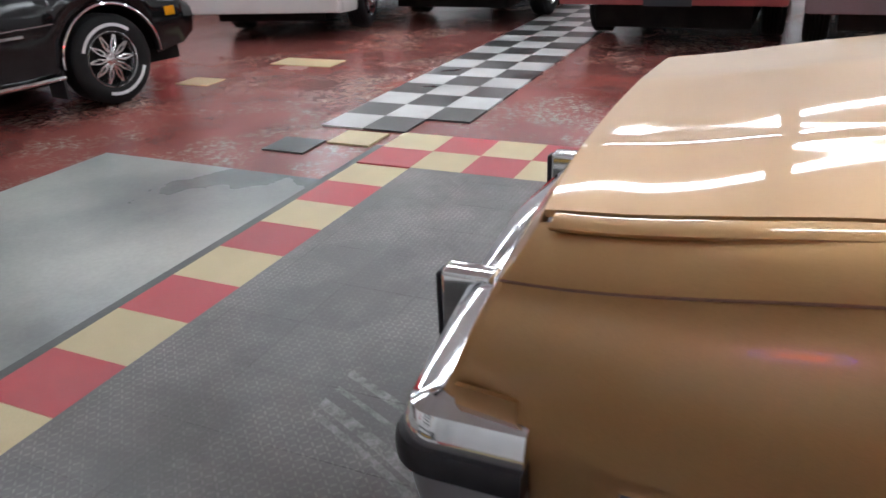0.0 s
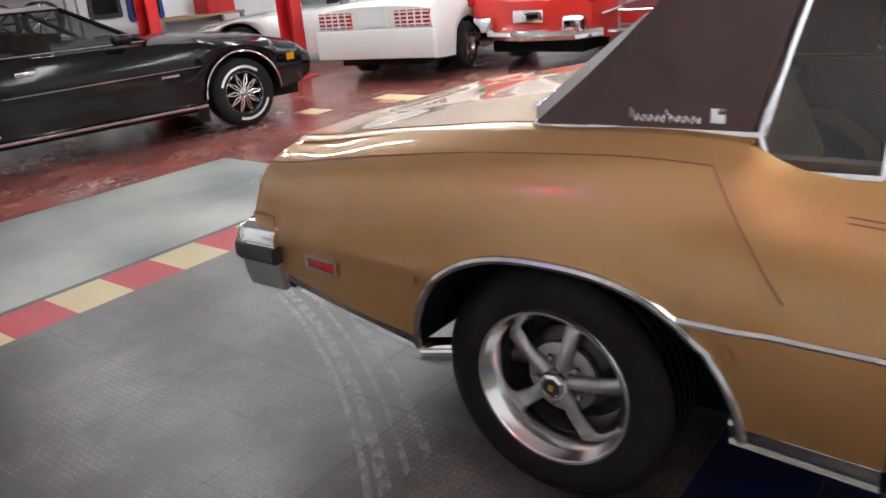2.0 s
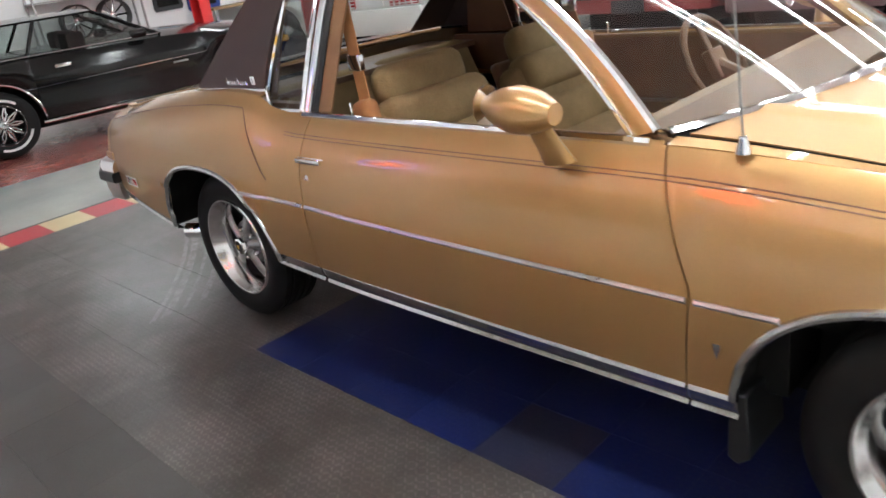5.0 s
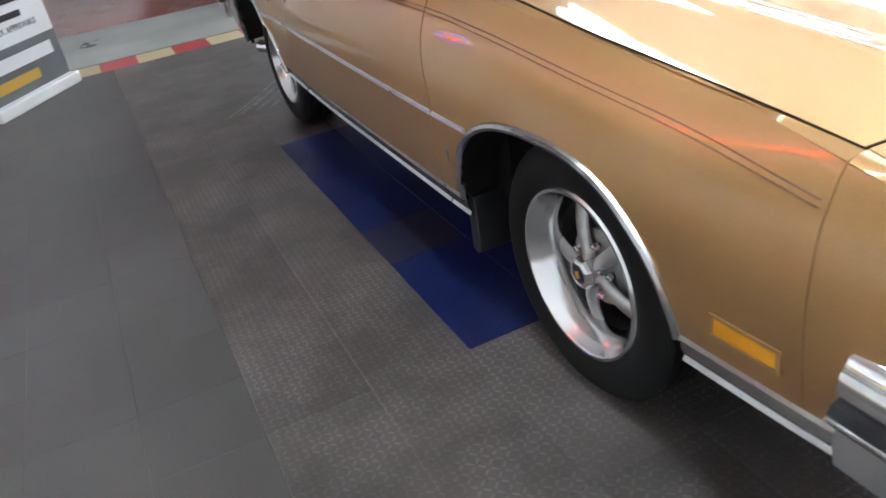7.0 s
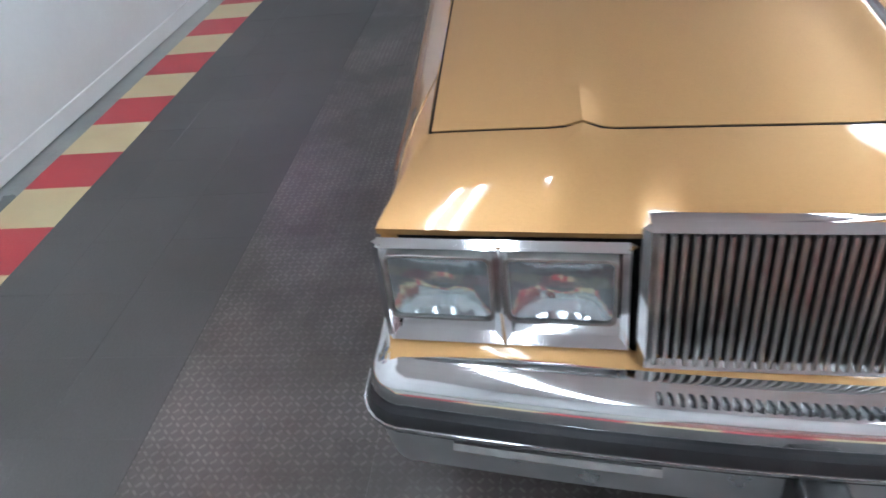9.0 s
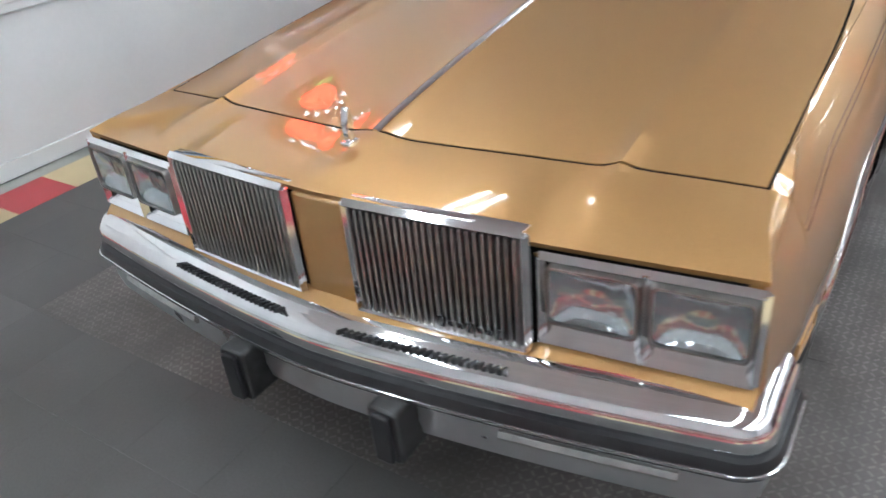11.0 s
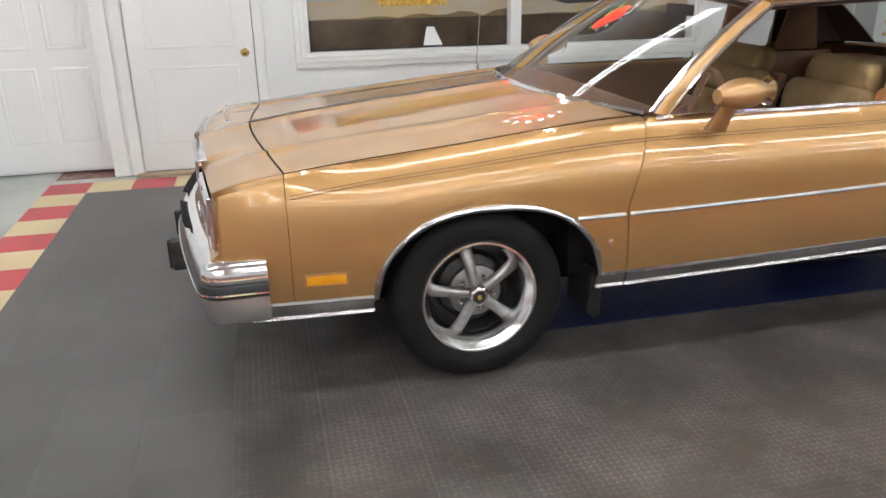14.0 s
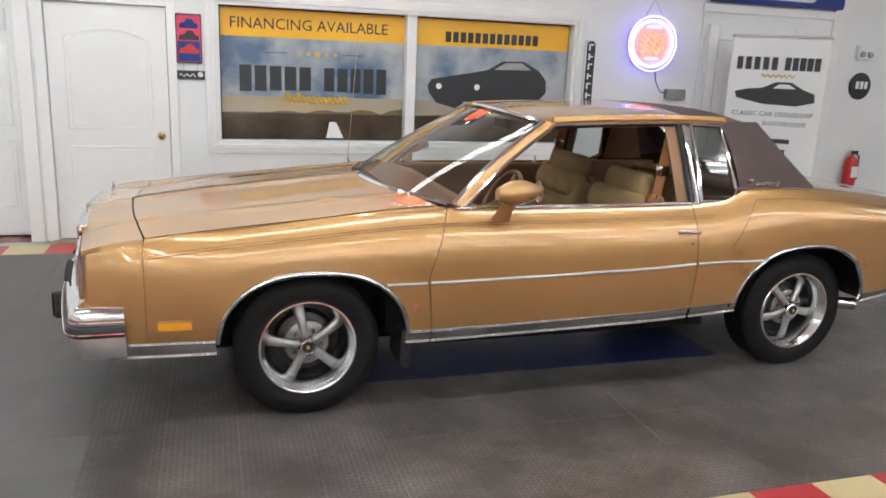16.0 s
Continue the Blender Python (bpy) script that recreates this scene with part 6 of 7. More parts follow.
# ---------------------------------------------------------------- other cars
def back_car(name, m, label, paint, st, wheels, wheel_r, cabin, roof_mat=None, rim_mat=None, glass_mat=None, whites=False):
    """A car built from stations (x, half width, low, shoulder, crown); its nose points to -x. cabin: base front, top front, top rear, base rear, belt, roof, half widths."""
    c = thing(name, m, label, "car")
    fine = []
    for (a, b) in zip(st, st[1:]):
        for k in range(6):
            fine.append([a[i] + (b[i] - a[i]) * k / 6 for i in range(5)])
    fine.append(list(st[-1]))

    def opening(x):
        z = 0
        for wx in wheels:
            d = abs(x - wx) / (wheel_r + 0.075)
            if d < 1:
                z = max(z, wheel_r + (wheel_r + 0.065) * math.sqrt(1 - d**2.4))
        return z

    xs = sorted([f[0] for f in fine] + [wx + s * (wheel_r + 0.075) * q for wx in wheels for s in (-1, 1) for q in (0.9999, 0.985, 0.95, 0.88, 0.75, 0.55, 0.3)])
    rows = []
    for x in xs:
        w, lo, sh, cr = (lerp([(f[0], f[i]) for f in fine], x) for i in (1, 2, 3, 4))
        lo2 = max(lo, opening(x))
        lo2 = min(lo2, sh - 0.03)
        half = [(w * 0.95, lo2), (w * 0.985, lo2 + (sh - lo2) * 0.35), (w, lo2 + (sh - lo2) * 0.62), (w * 0.975, lo2 + (sh - lo2) * 0.88), (w * 0.93, sh), (w * 0.70, cr - (cr - sh) * 0.35), (w * 0.35, cr), (0, cr)]
        rows.append([(x, y, z) for y, z in half] + [(x, -y, z) for y, z in reversed(half[:-1])])
    bm = grid(rows)
    body = part("body", bm, paint, c, thick=0.01)
    for row, tag in ((rows[0], "nose_panel"), (rows[-1], "tail_panel")):
        part(tag, grid([row, [(p[0] + (0.012 if row is rows[0] else -0.012), p[1] * 0.96, row[0][2] + 0.02) for p in row]]), paint, c)
    part("underbody", boxes((st[0][0] + 0.15, st[-1][0] - 0.15, -st[2][1] * 0.72, st[2][1] * 0.72, 0.20, 0.46)), UNDER, c, smooth=False)
    b0, t0, t1, b1, zb, zr, wb, wt = cabin
    if zr:
        cross = []
        for v in [k / 6 for k in range(7)]:
            x0, x1 = b0 + (t0 - b0) * v, b1 + (t1 - b1) * v
            z, w = zb + (zr - zb) * v, wb + (wt - wb) * v
            cross.append((x0, x1, z, w))
        n = 10
        top = [[(t0 + (t1 - t0) * k / n, e * wt, zr + 0.035 * (1 - e * e)) for e in [j / 6 - 1 for j in range(13)]] for k in range(n + 1)]
        part("roof", grid(top), roof_mat or paint, c, thick=0.02)
        gm = glass_mat or DARK_GLASS
        part("windshield", grid([[(x0 - 0.05 * (1 - e * e), e * w * 0.96, z) for e in [j / 6 - 1 for j in range(13)]] for x0, x1, z, w in cross]), gm, c)
        part("rear_window", grid([[(x1 + 0.04 * (1 - e * e), e * w * 0.92, z) for e in [j / 6 - 1 for j in range(13)]] for x0, x1, z, w in cross]), gm, c)
        for s in (1, -1):
            part("side_window", grid([[(x0 + (x1 - x0) * k / 6, s * w * 0.985, z) for k in range(7)] for x0, x1, z, w in cross]), gm, c)
            for f0, f1, rad in ((0, 0, 0.022), (1, 1, 0.05), (0.62, 0.62, 0.02)):
                part("pillar", sweep([(x0 + (x1 - x0) * f0, s * w, z) for x0, x1, z, w in cross], rad, 6), roof_mat or paint, c)
        part("seats", boxes((b0 + 0.75, b0 + 0.95, -0.60, -0.10, zb - 0.3, zb + 0.18), (b0 + 0.75, b0 + 0.95, 0.10, 0.60, zb - 0.3, zb + 0.18), bevel=0.05), UNDER, c)
    first = None
    for wx in wheels:
        for s in (1, -1):
            w = lerp([(f[0], f[1]) for f in fine], wx)
            mm = pose(wx, s * (w - 0.125), wheel_r, 0, 0, 0 if s > 0 else 180)
            if first is None:
                ty = part("tyre", tyre_mesh(wheel_r, 0.105, wheel_r * 0.60), TYRE, c, "black tyre")
                rim = part("rim", lathe([(wheel_r * 0.62, 0.10), (wheel_r * 0.60, 0.085), (wheel_r * 0.52, 0.05), (wheel_r * 0.50, -0.08)], 36), rim_mat or ALLOY, ty, thick=0.003)
                if whites:
                    for a0, a1 in ((20, 130), (200, 290)):
                        rows_w = [[((wheel_r * q) * math.cos(radians(a0 + (a1 - a0) * k / 24)), 0.1125, (wheel_r * q) * math.sin(radians(a0 + (a1 - a0) * k / 24))) for k in range(25)] for q in (0.73, 0.80)]
                        part("sidewall_bar", grid(rows_w), WHITE_INK, ty, "white raised sidewall bar", thick=0.003)
                for k in range(10):
                    a = 2 * math.pi * k / 10
                    bm = bmesh.new()
                    r0, r1 = wheel_r * 0.10, wheel_r * 0.55
                    for d in (-0.16, 0.16):
                        sweep([(r0 * math.cos(a), 0.075, r0 * math.sin(a)), (0.6 * r1 * math.cos(a + d), 0.078, 0.6 * r1 * math.sin(a + d)), (r1 * math.cos(a + d * 0.1), 0.070, r1 * math.sin(a + d * 0.1))], 0.010, 5, bm=bm)
                    part("spoke", bm, rim_mat or ALLOY, rim)
                part("hub", lathe([(0.0, 0.10), (0.03, 0.098), (0.05, 0.08), (0.05, 0.04)], 20), rim_mat or ALLOY, rim)
                part("brake", lathe([(0.0, 0.02), (wheel_r * 0.5, 0.015), (wheel_r * 0.52, -0.03)], 24), UNDER, ty)
                ty.matrix_basis = mm
                first = ty
            else:
                copy_thing(first, mm)
            well = [(wx + (wheel_r + 0.08) * math.cos(math.pi * k / 12), wheel_r + (wheel_r + 0.07) * math.sin(math.pi * k / 12)) for k in range(13)]
            part("wheel_well", grid([[(x, s * (w - d), z) for x, z in well] for d in (0.02, 0.30)] + [[(wx, s * (w - 0.30), wheel_r)] * 13]), UNDER, c, thick=0.006)
    return c


# black coupe with snowflake wheels
BLACK_ST = [(-2.30, 0.70, 0.40, 0.62, 0.66), (-2.12, 0.80, 0.34, 0.72, 0.78), (-1.75, 0.88, 0.30, 0.80, 0.87), (-1.375, 0.905, 0.28, 0.84, 0.91), (-0.60, 0.905, 0.27, 0.90, 0.97), (0.4, 0.905, 0.27, 0.92, 0.97), (1.375, 0.905, 0.28, 0.93, 0.98), (2.0, 0.88, 0.34, 0.90, 0.95), (2.5, 0.80, 0.42, 0.84, 0.88)]
bc = back_car("black_coupe", pose(7.83, -1.40, 0, 0, 0, 80), "glossy black two-door coupe with silver lattice wheels", BLACK_PAINT, BLACK_ST, (-1.375, 1.30), 0.335, (-0.52, 0.10, 1.05, 1.75, 0.93, 1.285, 0.80, 0.60), whites=2, glass_mat=DARK_GLASS)
for s in (1, -1):
    part("sill_moulding", sweep([(-0.95, s * 0.90, 0.285), (0.93, s * 0.90, 0.285)], 0.016, 6), CHROME, bc, "bright sill moulding")
    for wx in (-1.375, 1.30):
        part("arch_moulding", sweep([(wx - 0.415 * math.cos(math.pi * k / 20), s * 0.905, 0.34 + 0.405 * math.sin(math.pi * k / 20)) for k in range(21)], 0.009, 6), CHROME, bc)
    part("door_handle", boxes((0.50, 0.66, s * 0.905 - 0.012, s * 0.905 + 0.012, 0.80, 0.835), bevel=0.006), CHROME, bc)
    part("belt_moulding", sweep([(-0.50, s * 0.81, 0.945), (1.2, s * 0.81, 0.955)], 0.008, 6), CHROME, bc)
    part("door_mirror", cushion(-0.25, s * 0.93, 0.99, 0.17, 0.10, 0.09, 0, 0.035), BLACK_PAINT, bc)
    part("side_marker", boxes((-2.02, -1.93, s * 0.84 - 0.01, s * 0.84 + 0.01, 0.58, 0.65)), AMBER, bc, smooth=False)
    part("crease_line", sweep([(-0.95, s * 0.908, 0.66), (1.0, s * 0.908, 0.64)], 0.004, 5), CHROME, bc)
    part("mud_flap", boxes((-0.97, -0.95, s * 0.75 - 0.1, s * 0.75 + 0.12, 0.12, 0.34)), RUBBER, bc, smooth=False)
    part("name_bars", boxes((-0.72, -0.55, s * 0.909 - 0.003, s * 0.909 + 0.003, 0.60, 0.618)), STEEL, bc, smooth=False)

# white convertible, tail towards us
WST = [(-2.2, 0.70, 0.36, 0.60, 0.66), (-1.9, 0.82, 0.26, 0.68, 0.76), (-1.28, 0.86, 0.24, 0.80, 0.88), (-0.5, 0.87, 0.22, 0.90, 0.97), (0.6, 0.87, 0.22, 0.93, 1.0), (1.28, 0.87, 0.24, 0.95, 1.02), (1.9, 0.86, 0.26, 0.95, 1.02), (2.2, 0.84, 0.28, 0.93, 0.99), (2.30, 0.82, 0.30, 0.88, 0.93)]
cv = back_car("white_convertible", pose(7.66, -7.40, 0, 0, 0, 101.5), "white convertible with a raised white top and slatted tail lamps", WHITE_PAINT, WST, (-1.28, 1.28), 0.315, (-0.55, 0.05, 0.95, 1.45, 0.96, 1.36, 0.80, 0.60), roof_mat=WHITE_TRIM)
part("bumper_line", sweep([(2.34, y, 0.56) for y in (-0.82, -0.4, 0, 0.4, 0.82)], 0.010, 5), PINK_INK, cv, "thin red bumper line")
part("rear_bumper", boxes((2.20, 2.36, -0.86, 0.86, 0.30, 0.66), bevel=0.03), WHITE_PAINT, cv)
part("plate_recess", boxes((2.305, 2.325, -0.20, 0.20, 0.70, 0.88)), WHITE_INK, cv, smooth=False)
for s in (1, -1):
    lampbox = part("tail_lamp", boxes((2.28, 2.325, min(s * 0.32, s * 0.80), max(s * 0.32, s * 0.80), 0.69, 0.88)), REDLENS, cv, "slatted red tail lamp", smooth=False)
    for k in range(4):
        part("lamp_slat", boxes((2.325, 2.335, min(s * 0.32, s * 0.80), max(s * 0.32, s * 0.80), 0.705 + 0.048 * k, 0.722 + 0.048 * k)), WHITE_PAINT, lampbox, smooth=False)
    for y in (0.40, 0.50, 0.60, 0.70):
        part("lamp_divider", boxes((2.325, 2.337, s * y - 0.008, s * y + 0.008, 0.69, 0.88)), WHITE_PAINT, lampbox, smooth=False)
rack = bmesh.new()
for y in (-0.62, -0.3, 0.0, 0.3, 0.62):
    sweep([(1.62, y, 1.07), (2.10, y, 1.07)], 0.009, 5, bm=rack)
for x in (1.62, 2.10):
    sweep([(x, -0.68, 1.065), (x, 0.68, 1.065)], 0.011, 5, bm=rack)
for x, y in ((1.66, -0.6), (1.66, 0.6), (2.06, -0.6), (2.06, 0.6)):
    sweep([(x, y, 0.96), (x, y, 1.065)], 0.008, 5, bm=rack)
part("luggage_rack", rack, RUBBER, cv, "black luggage rack")

# red finned car
RST = [(-2.4, 0.80, 0.40, 0.75, 0.80), (-1.46, 0.92, 0.30, 0.95, 1.0), (-0.5, 0.93, 0.28, 1.0, 1.06), (0.6, 0.93, 0.28, 1.0, 1.06), (1.46, 0.93, 0.30, 1.02, 1.02), (2.2, 0.90, 0.36, 1.02, 0.95), (2.55, 0.86, 0.42, 0.96, 0.84)]
rc = back_car("red_classic", pose(5.65, -8.91, 0, 0, 0, 90), "bright red classic car with tail fins and a chrome rear bumper", RED_PAINT, RST, (-1.46, 1.46), 0.33, (-0.7, -0.1, 0.9, 1.35, 1.02, 1.48, 0.80, 0.62), roof_mat=WHITE_PAINT)
part("rear_bumper", sweep([(2.45, -0.95, 0.46), (2.66, -0.70, 0.44), (2.70, 0, 0.43), (2.66, 0.70, 0.44), (2.45, 0.95, 0.46)], 0.065, 8), CHROME, rc, "heavy chrome rear bumper")
for s in (1, -1):
    part("bumper_end", cushion(2.62, s * 0.66, 0.56, 0.16, 0.30, 0.22, 0, 0.06), CHROME, rc)
    part("tail_fin", prism([(1.4, 1.0), (2.62, 1.12), (2.56, 0.80), (1.5, 0.9)], s * 0.84, s * 0.90), RED_PAINT, rc, bevel=0.02)
    part("tail_lamp", lathe([(0.0, 0.02), (0.05, 0.01), (0.06, -0.02)], 16, at=(0, 0, 0)), REDLENS, rc).matrix_basis = pose(2.60, s * 0.87, 0.86, 0, 0, -90)
    part("flank_moulding", sweep([(-1.0, s * 0.94, 0.80), (0.8, s * 0.94, 0.72), (2.4, s * 0.91, 0.66)], 0.014, 6), CHROME, rc)
part("plate_bar", boxes((2.56, 2.60, -0.22, 0.22, 0.58, 0.74), bevel=0.01), CHROME, rc)

# maroon sedan
MST = [(-2.5, 0.80, 0.36, 0.70, 0.76), (-1.42, 0.92, 0.28, 0.84, 0.92), (-0.5, 0.93, 0.27, 0.90, 0.97), (0.8, 0.93, 0.27, 0.93, 0.99), (1.42, 0.93, 0.30, 0.93, 1.0), (2.3, 0.92, 0.40, 0.90, 0.97), (2.55, 0.90, 0.44, 0.84, 0.90)]
ms = back_car("maroon_sedan", pose(3.06, -7.85, 0, 0, 0, 90), "maroon classic sedan with a chrome-edged rear bumper", MAROON_PAINT, MST, (-1.42, 1.42), 0.325, (-0.6, 0.0, 1.0, 1.6, 0.95, 1.36, 0.82, 0.62), roof_mat=INK)
part("rear_bumper", boxes((2.40, 2.66, -0.95, 0.95, 0.42, 0.60), bevel=0.03), MAROON_PAINT, ms, "maroon rear bumper")
part("bumper_blade", sweep([(2.67, y, 0.60) for y in (-0.95, -0.5, 0, 0.5, 0.95)], 0.018, 6), CHROME, ms)
part("plate_recess", boxes((2.655, 2.675, -0.20, 0.20, 0.42, 0.56)), INK, ms, smooth=False)
for s in (1, -1):
    part("tail_lamp", boxes((2.53, 2.57, min(s * 0.35, s * 0.86), max(s * 0.35, s * 0.86), 0.66, 0.78), bevel=0.01), REDLENS, ms)
    part("lamp_frame", sweep([(2.575, s * 0.33, 0.65), (2.575, s * 0.88, 0.65), (2.575, s * 0.88, 0.79), (2.575, s * 0.33, 0.79), (2.575, s * 0.33, 0.65)], 0.008, 5), CHROME, ms)

# grey van
GST = [(-2.3, 0.85, 0.40, 0.95, 1.0), (-1.5, 0.98, 0.34, 1.05, 1.12), (-0.8, 0.99, 0.34, 1.15, 1.2), (0.6, 0.99, 0.34, 1.15, 1.2), (1.5, 0.99, 0.34, 1.15, 1.2), (2.3, 0.96, 0.36, 1.12, 1.18)]
gv = back_car("grey_van", pose(1.02, -7.65, 0, 0, 0, 90), "dark grey van with a chrome exhaust tip", GREY_PAINT, GST, (-1.5, 1.5), 0.37, (-0.9, -0.3, 2.0, 2.25, 1.15, 1.75, 0.92, 0.80))
part("rear_bumper", boxes((2.20, 2.42, -0.98, 0.98, 0.36, 0.62), bevel=0.04), GREY_PAINT, gv)
part("plate", boxes((2.42, 2.43, -0.16, 0.14, 0.62, 0.76)), WHITE_INK, gv, "white plate with dark bars", smooth=False)
part("exhaust_tip", sweep([(2.15, 0.42, 0.30), (2.46, 0.42, 0.30)], 0.04, 14, cap=False), CHROME, gv, thick=0.004)
for s in (1, -1):
    part("tail_lamp", boxes((2.28, 2.33, s * 0.90 - 0.06, s * 0.90 + 0.06, 0.75, 1.10), bevel=0.015), REDLENS, gv)

# white sports car behind the lift
SST = [(-2.2, 0.70, 0.26, 0.50, 0.56), (-1.9, 0.86, 0.20, 0.62, 0.70), (-1.25, 0.95, 0.18, 0.78, 0.80), (-0.3, 0.93, 0.18, 0.80, 0.88), (0.7, 0.95, 0.18, 0.86, 0.94), (1.35, 0.98, 0.20, 0.90, 0.96), (2.1, 0.88, 0.30, 0.86, 0.90)]
sp = back_car("white_sports_car", pose(10.45, -7.35, 0, 0, 0, 222), "low white sports car with dark glass", WHITE_PAINT, SST, (-1.25, 1.25), 0.335, (-0.55, 0.15, 0.75, 1.7, 0.86, 1.22, 0.80, 0.55), rim_mat=ALLOY_DARK)
for s in (1, -1):
    part("headlamp", cushion(-1.75, s * 0.70, 0.66, 0.36, 0.20, 0.08, -8, 0.03), REFLECTOR, sp)
    part("door_mirror", cushion(-0.25, s * 0.98, 0.92, 0.16, 0.14, 0.09, 0, 0.035), WHITE_PAINT, sp)

# ---------------------------------------------------------------- workshop things
for px, py, arm in ((9.03, -5.42, 1), (11.95, -5.05, -1)):
    lp = thing("lift_post", pose(px, py, -0.016, 0, 0, 12), "red steel post of a two-post car lift", "car lift", "lift posts")
    part("column", boxes((-0.13, 0.13, -0.12, -0.09, 0.02, 3.6), (-0.13, -0.10, -0.09, 0.12, 0.02, 3.6), (0.10, 0.13, -0.09, 0.12, 0.02, 3.6)), LIFT_RED, lp, smooth=False, bevel=0.006)
    part("base_plate", boxes((-0.24, 0.24, -0.22, 0.26, 0.0, 0.02)), LIFT_RED, lp, smooth=False, bevel=0.004)
    part("carriage", boxes((-0.16, 0.16, 0.125, 0.19, 1.6, 2.3)), LIFT_RED, lp, smooth=False, bevel=0.01)
    part("lift_arm", boxes((-0.07, 0.07, 0.19, 1.25, 1.72, 1.82)), ALLOY_DARK, lp, smooth=False, bevel=0.01)
    part("hydraulic_hose", sweep([(0.02, -0.13, 0.3), (0.05, -0.14, 1.5), (0.02, -0.13, 3.3)], 0.012, 6), RUBBER, lp)
cb = thing("lift_crossbar", pose(10.49, -5.235, 0), "black overhead bar between the lift posts", "car lift")
part("beam", sweep([(-1.35, -0.17, 1.83), (1.35, 0.17, 1.83)], 0.05, 4), ALLOY_DARK, cb)

EW = ROOM[1] - 0.004
for y0, y1, z0, z1, m, lab in ((-5.25, -4.65, 0.95, 1.45, INK, "black car mat hung on the wall"), (-6.05, -5.35, 0.85, 1.72, BLUE_INK, "blue-edged car mat hung on the wall"), (-7.55, -6.95, 0.95, 1.75, BLUE_INK, "blue-edged car mat hung on the wall"), (-8.35, -7.75, 1.05, 1.85, BLUE_INK, "dark blue car mat hung on the wall"), (-8.95, -8.6, 1.3, 1.8, INK, "small dark car mat hung on the wall")):
    mat_ob = thing("car_mat", pose(EW, (y0 + y1) / 2, z0), lab, "car mat", "mats on the wall")
    w, h = (y1 - y0) / 2, z1 - z0
    part("edge", prism([(-w, 0.05), (-w * 0.9, 0), (w * 0.9, 0), (w, 0.05), (w * 0.95, h * 0.9), (w * 0.6, h), (-w * 0.6, h), (-w * 0.95, h * 0.9)], -0.03, 0.0, axis="x"), m, mat_ob, smooth=False)
    part("field", prism([(-w * 0.75, 0.08), (w * 0.75, 0.08), (w * 0.72, h * 0.62), (-w * 0.72, h * 0.62)], -0.036, -0.031, axis="x"), UNDER, mat_ob, smooth=False)
    part("tag", boxes((-0.040, -0.031, -w * 0.5, w * 0.5, h * 0.74, h * 0.92)), WHITE_INK, mat_ob, smooth=False)
ps = thing("blue_poster", pose(EW, -4.95, 1.62), "small pale blue poster on the wall", "poster")
part("sheet", boxes((-0.006, 0, -0.25, 0.25, 0, 0.36)), principled("pale_blue_ink", (0.25, 0.45, 0.62), 0.5), ps, smooth=False)
shelf = thing("wheel_shelf", pose(EW - 0.02, -3.35, 0), "white wire shelf on the wall carrying wheels", "shelf")
for z in (0.72, 1.42):
    part("board", boxes((-0.38, 0.02, -0.95, 0.95, z, z + 0.03)), STEEL, shelf, smooth=False)
for y in (-0.93, 0.93):
    part("upright", boxes((-0.36, -0.33, y - 0.015, y + 0.015, 0, 2.1), (-0.02, 0.01, y - 0.015, y + 0.015, 0, 2.1)), STEEL, shelf, smooth=False)
proto = None
for z in (0.75, 1.45):
    for y in (-3.78, -3.12):
        m = pose(EW - 0.20, y, z + 0.29, 0, 0, 90)
        if proto is None:
            proto = thing("loose_wheel", m, "loose chrome multi-spoke wheel standing on the shelf", "wheel", "wheels on the shelf")
            part("rim", lathe([(0.285, -0.11), (0.29, -0.10), (0.272, -0.06), (0.265, 0.10), (0.29, 0.11)], 40), ALLOY_DARK, proto, thick=0.006)
            for k in range(10):
                a = 2 * math.pi * k / 10
                part("spoke", sweep([(0.05 * math.cos(a), -0.05, 0.05 * math.sin(a)), (0.27 * math.cos(a), -0.08, 0.27 * math.sin(a))], 0.016, 5), CHROME, proto)
            part("hub", lathe([(0.0, -0.09), (0.06, -0.08), (0.07, -0.03)], 20), CHROME, proto)
        else:
            copy_thing(proto, m)
bench = thing("workbench", pose(EW - 0.35, -6.4, 0), "low wooden workbench with a red tool chest", "workbench")
part("top", boxes((-0.33, 0.33, -0.9, 0.9, 0.82, 0.86)), textured("bench_wood", (0.22, 0.13, 0.06), (0.32, 0.2, 0.1), 6, (0.5, 0.7), 0.2, 60), bench, smooth=False)
for x, y in ((-0.3, -0.85), (0.3, -0.85), (-0.3, 0.85), (0.3, 0.85)):
    part("leg", boxes((x - 0.03, x + 0.03, y - 0.03, y + 0.03, -0.016, 0.82)), STEEL, bench, smooth=False)
ch = thing("tool_chest", pose(EW - 0.35, -6.9, 0.86), "red metal tool chest on the workbench", "tool chest")
part("case", boxes((-0.2, 0.2, -0.3, 0.3, 0, 0.26), bevel=0.01), LIFT_RED, ch, smooth=False)
for k in range(3):
    part("drawer", boxes((-0.212, -0.2005, -0.28, 0.28, 0.02 + 0.08 * k, 0.09 + 0.08 * k)), LIFT_RED, ch, smooth=False)

# ---------------------------------------------------------------- floor tiles, last
U = 0.305


def tile_mesh(name, w, d, h=0.014):
    bm = boxes((0.0003, w - 0.0003, 0.0003, d - 0.0003, -h, 0.0))
    top = [e for e in bm.edges if all(v.co.z > -0.001 for v in e.verts)]
    bmesh.ops.bevel(bm, geom=top, offset=0.0004, segments=1, affect="EDGES")
    me = bpy.data.meshes.new(name)
    bm.to_mesh(me)
    bm.free()
    return me


meshes = {}


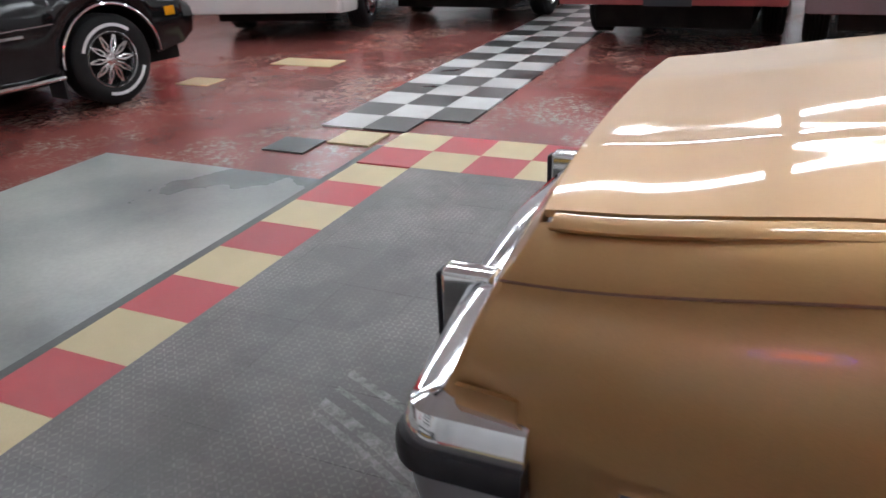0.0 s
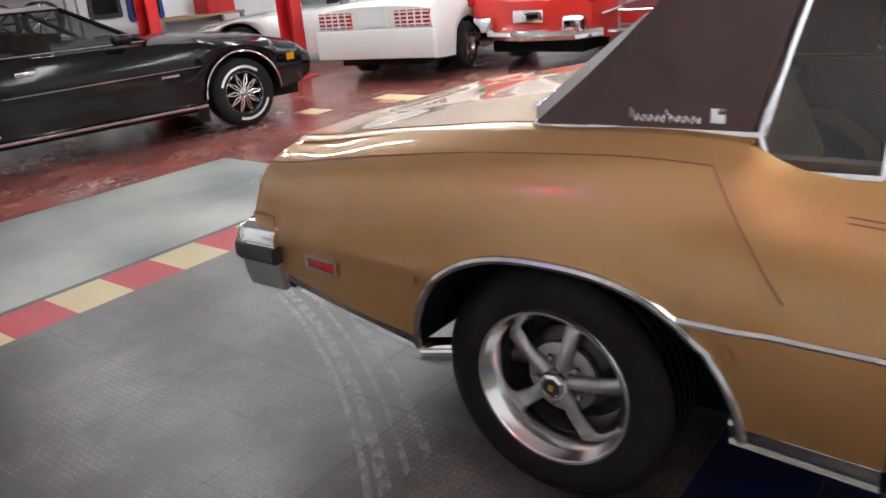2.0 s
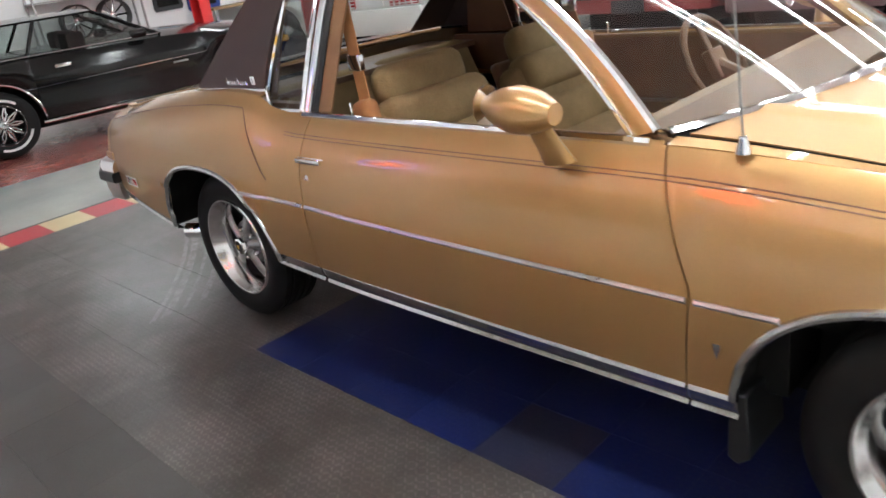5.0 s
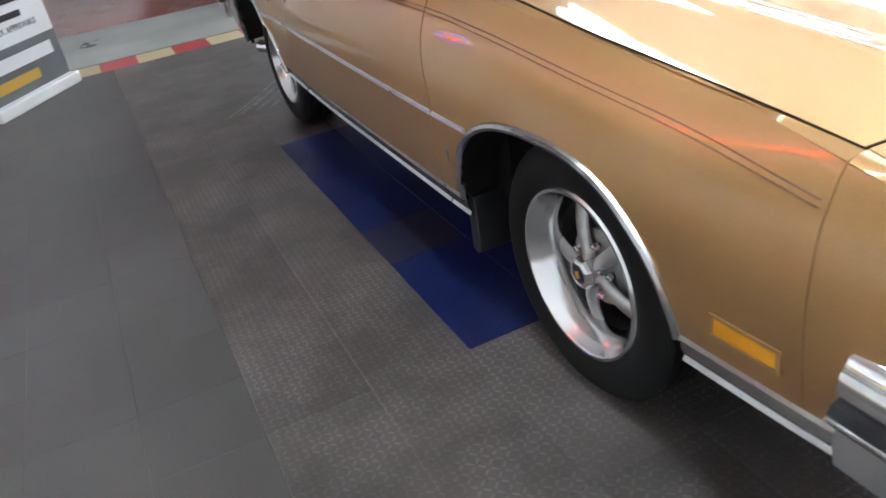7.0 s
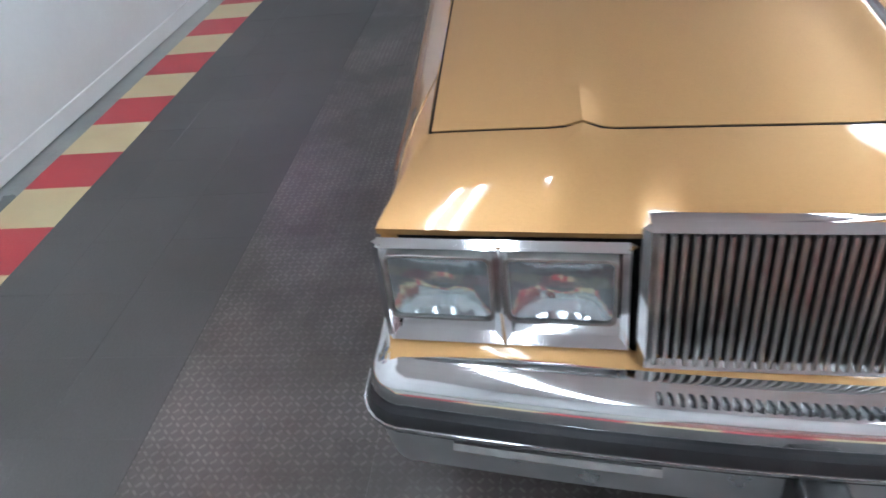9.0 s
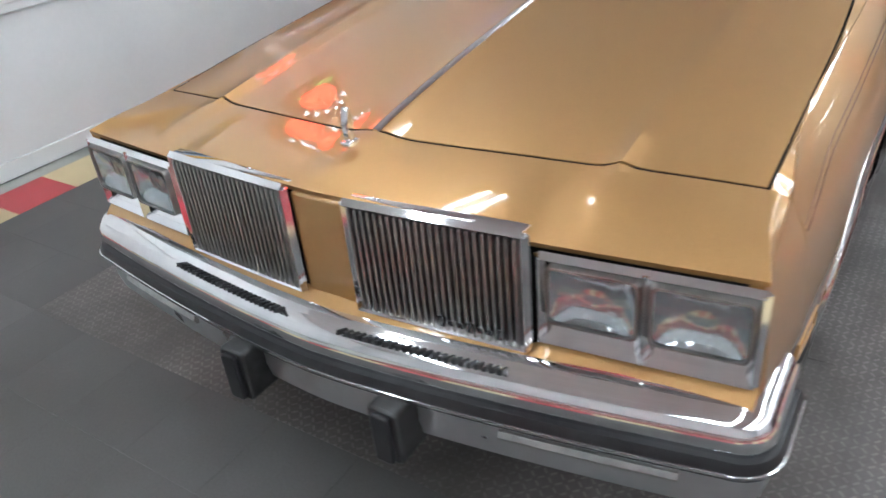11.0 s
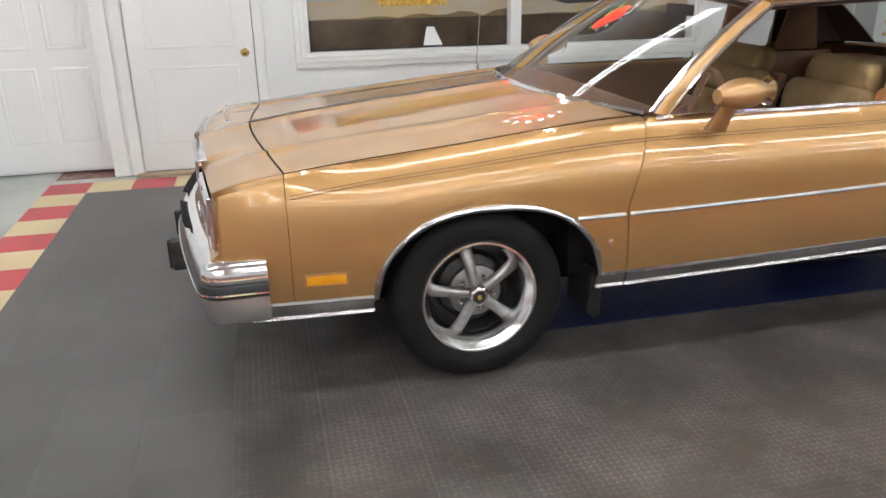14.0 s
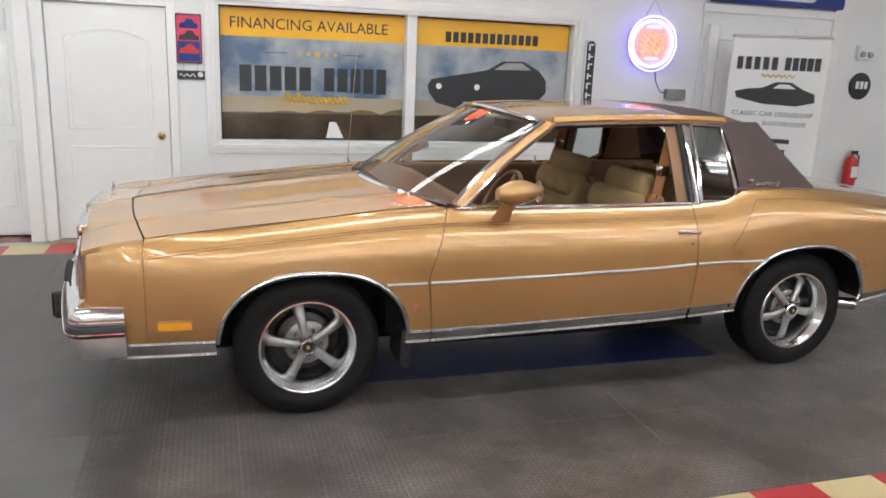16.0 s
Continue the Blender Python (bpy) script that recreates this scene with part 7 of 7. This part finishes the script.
def lay(name, parent, x0, x1, y0, y1, material, z=0.0):
    key = (round(x1 - x0, 4), round(y1 - y0, 4), material.name)
    if key not in meshes:
        me = tile_mesh(name, x1 - x0, y1 - y0)
        me.materials.append(material)
        meshes[key] = me
    ob = new(name, meshes[key])
    ob.parent = parent
    ob.matrix_basis = pose(x0, y0, z + random.uniform(-0.0002, 0.0002))
    return ob


floor_a = thing("floor_1", Matrix(), "charcoal diamond-plate floor tiles, scuffed, with blue ones under the car", "floor", kind="structure")
floor_b = thing("floor_2", Matrix(), "smooth grey floor tiles along the wall and the front", "floor", kind="structure")
X0, X1, Y0, Y1 = -3.40, 3.865, -1.865, 2.44
xs = [X0] + [-1.095 + U * k for k in range(-8, 17) if X0 + 0.06 < -1.095 + U * k < X1 - 0.06] + [X1]
ys = [Y0] + [1.0 + U * k for k in range(-10, 6) if Y0 + 0.06 < 1.0 + U * k < Y1 - 0.06] + [Y1]
for a, b in zip(xs, xs[1:]):
    for c, d in zip(ys, ys[1:]):
        mx, my = (a + b) / 2, (c + d) / 2
        dirty = False
        blue = -1.10 < mx < 1.05 and -0.53 < my < 1.0
        if blue and my > 0.69 and -0.48 < mx < -0.17:
            dirty = True
        if my > 1.60 or mx < -2.30:
            lay("tile", floor_b, a, b, c, d, TILE_FLAT)
        else:
            lay("tile", floor_a, a, b, c, d, (TILE_BLUE_DIRTY if dirty else TILE_BLUE) if blue else TILE_GREY)

border = thing("border_tiles", Matrix(), "red and cream border tiles round the grey floor", "floor", kind="structure")
pitch = (X1 - X0) / 24
for k in range(24):
    lay("tile", border, X0 + k * pitch, X0 + (k + 1) * pitch, Y1, Y1 + U, TILE_RED if k % 2 else TILE_CREAM)
for k in range(-1, 14):
    lay("tile", border, X0 - U, X0, Y1 - U * k - U, Y1 - U * k, TILE_CREAM if k % 2 == 0 else TILE_RED)
edges = [0.523 + 0.2955 * k for k in range(7, -9, -1)]
for k, (a, b) in enumerate(zip(edges, edges[1:])):
    lay("tile", border, X1, X1 + 0.338, b, a, TILE_RED if k % 2 == 1 else TILE_CREAM)
for r in range(2):
    for k in range(-24, 1):
        lay("tile", border, X1 + (k) * pitch if k else X1, X1 + (k + 1) * pitch if k else X1 + 0.338, Y0 - U * (r + 1), Y0 - U * r, TILE_RED if (k + r) % 2 == 0 else TILE_CREAM)

strip = thing("checker_strip", Matrix(), "worn black and white checkered strip across the red floor", "floor", kind="structure")
for j in range(30):
    for i in range(3):
        x = 3.90 + 0.315 * i
        y = -2.50 - 0.32 * j
        if j == 0 and i == 0:
            continue
        if j < 2 and i == 2 or random.random() > 0.0:
            lay("tile", strip, x, x + 0.315, y - 0.32, y, TILE_WHITE if (i + j) % 2 == 0 else TILE_BLACK, -0.004)
for x, y in ((4.30, -2.44), (4.62, -2.20)):
    lay("tile", strip, x, x + 0.30, y, y + 0.27, TILE_CREAM if x < 4.5 else TILE_BLACK, -0.005)
patch = thing("floor_patch", Matrix(), "odd cream tiles let into the red floor", "floor", kind="structure")
for x0, x1, y0, y1 in ((5.85, 6.50, -4.50, -4.20), (6.50, 6.83, -3.55, -3.30)):
    lay("tile", patch, x0, x1, y0, y1, TILE_CREAM, -0.009)
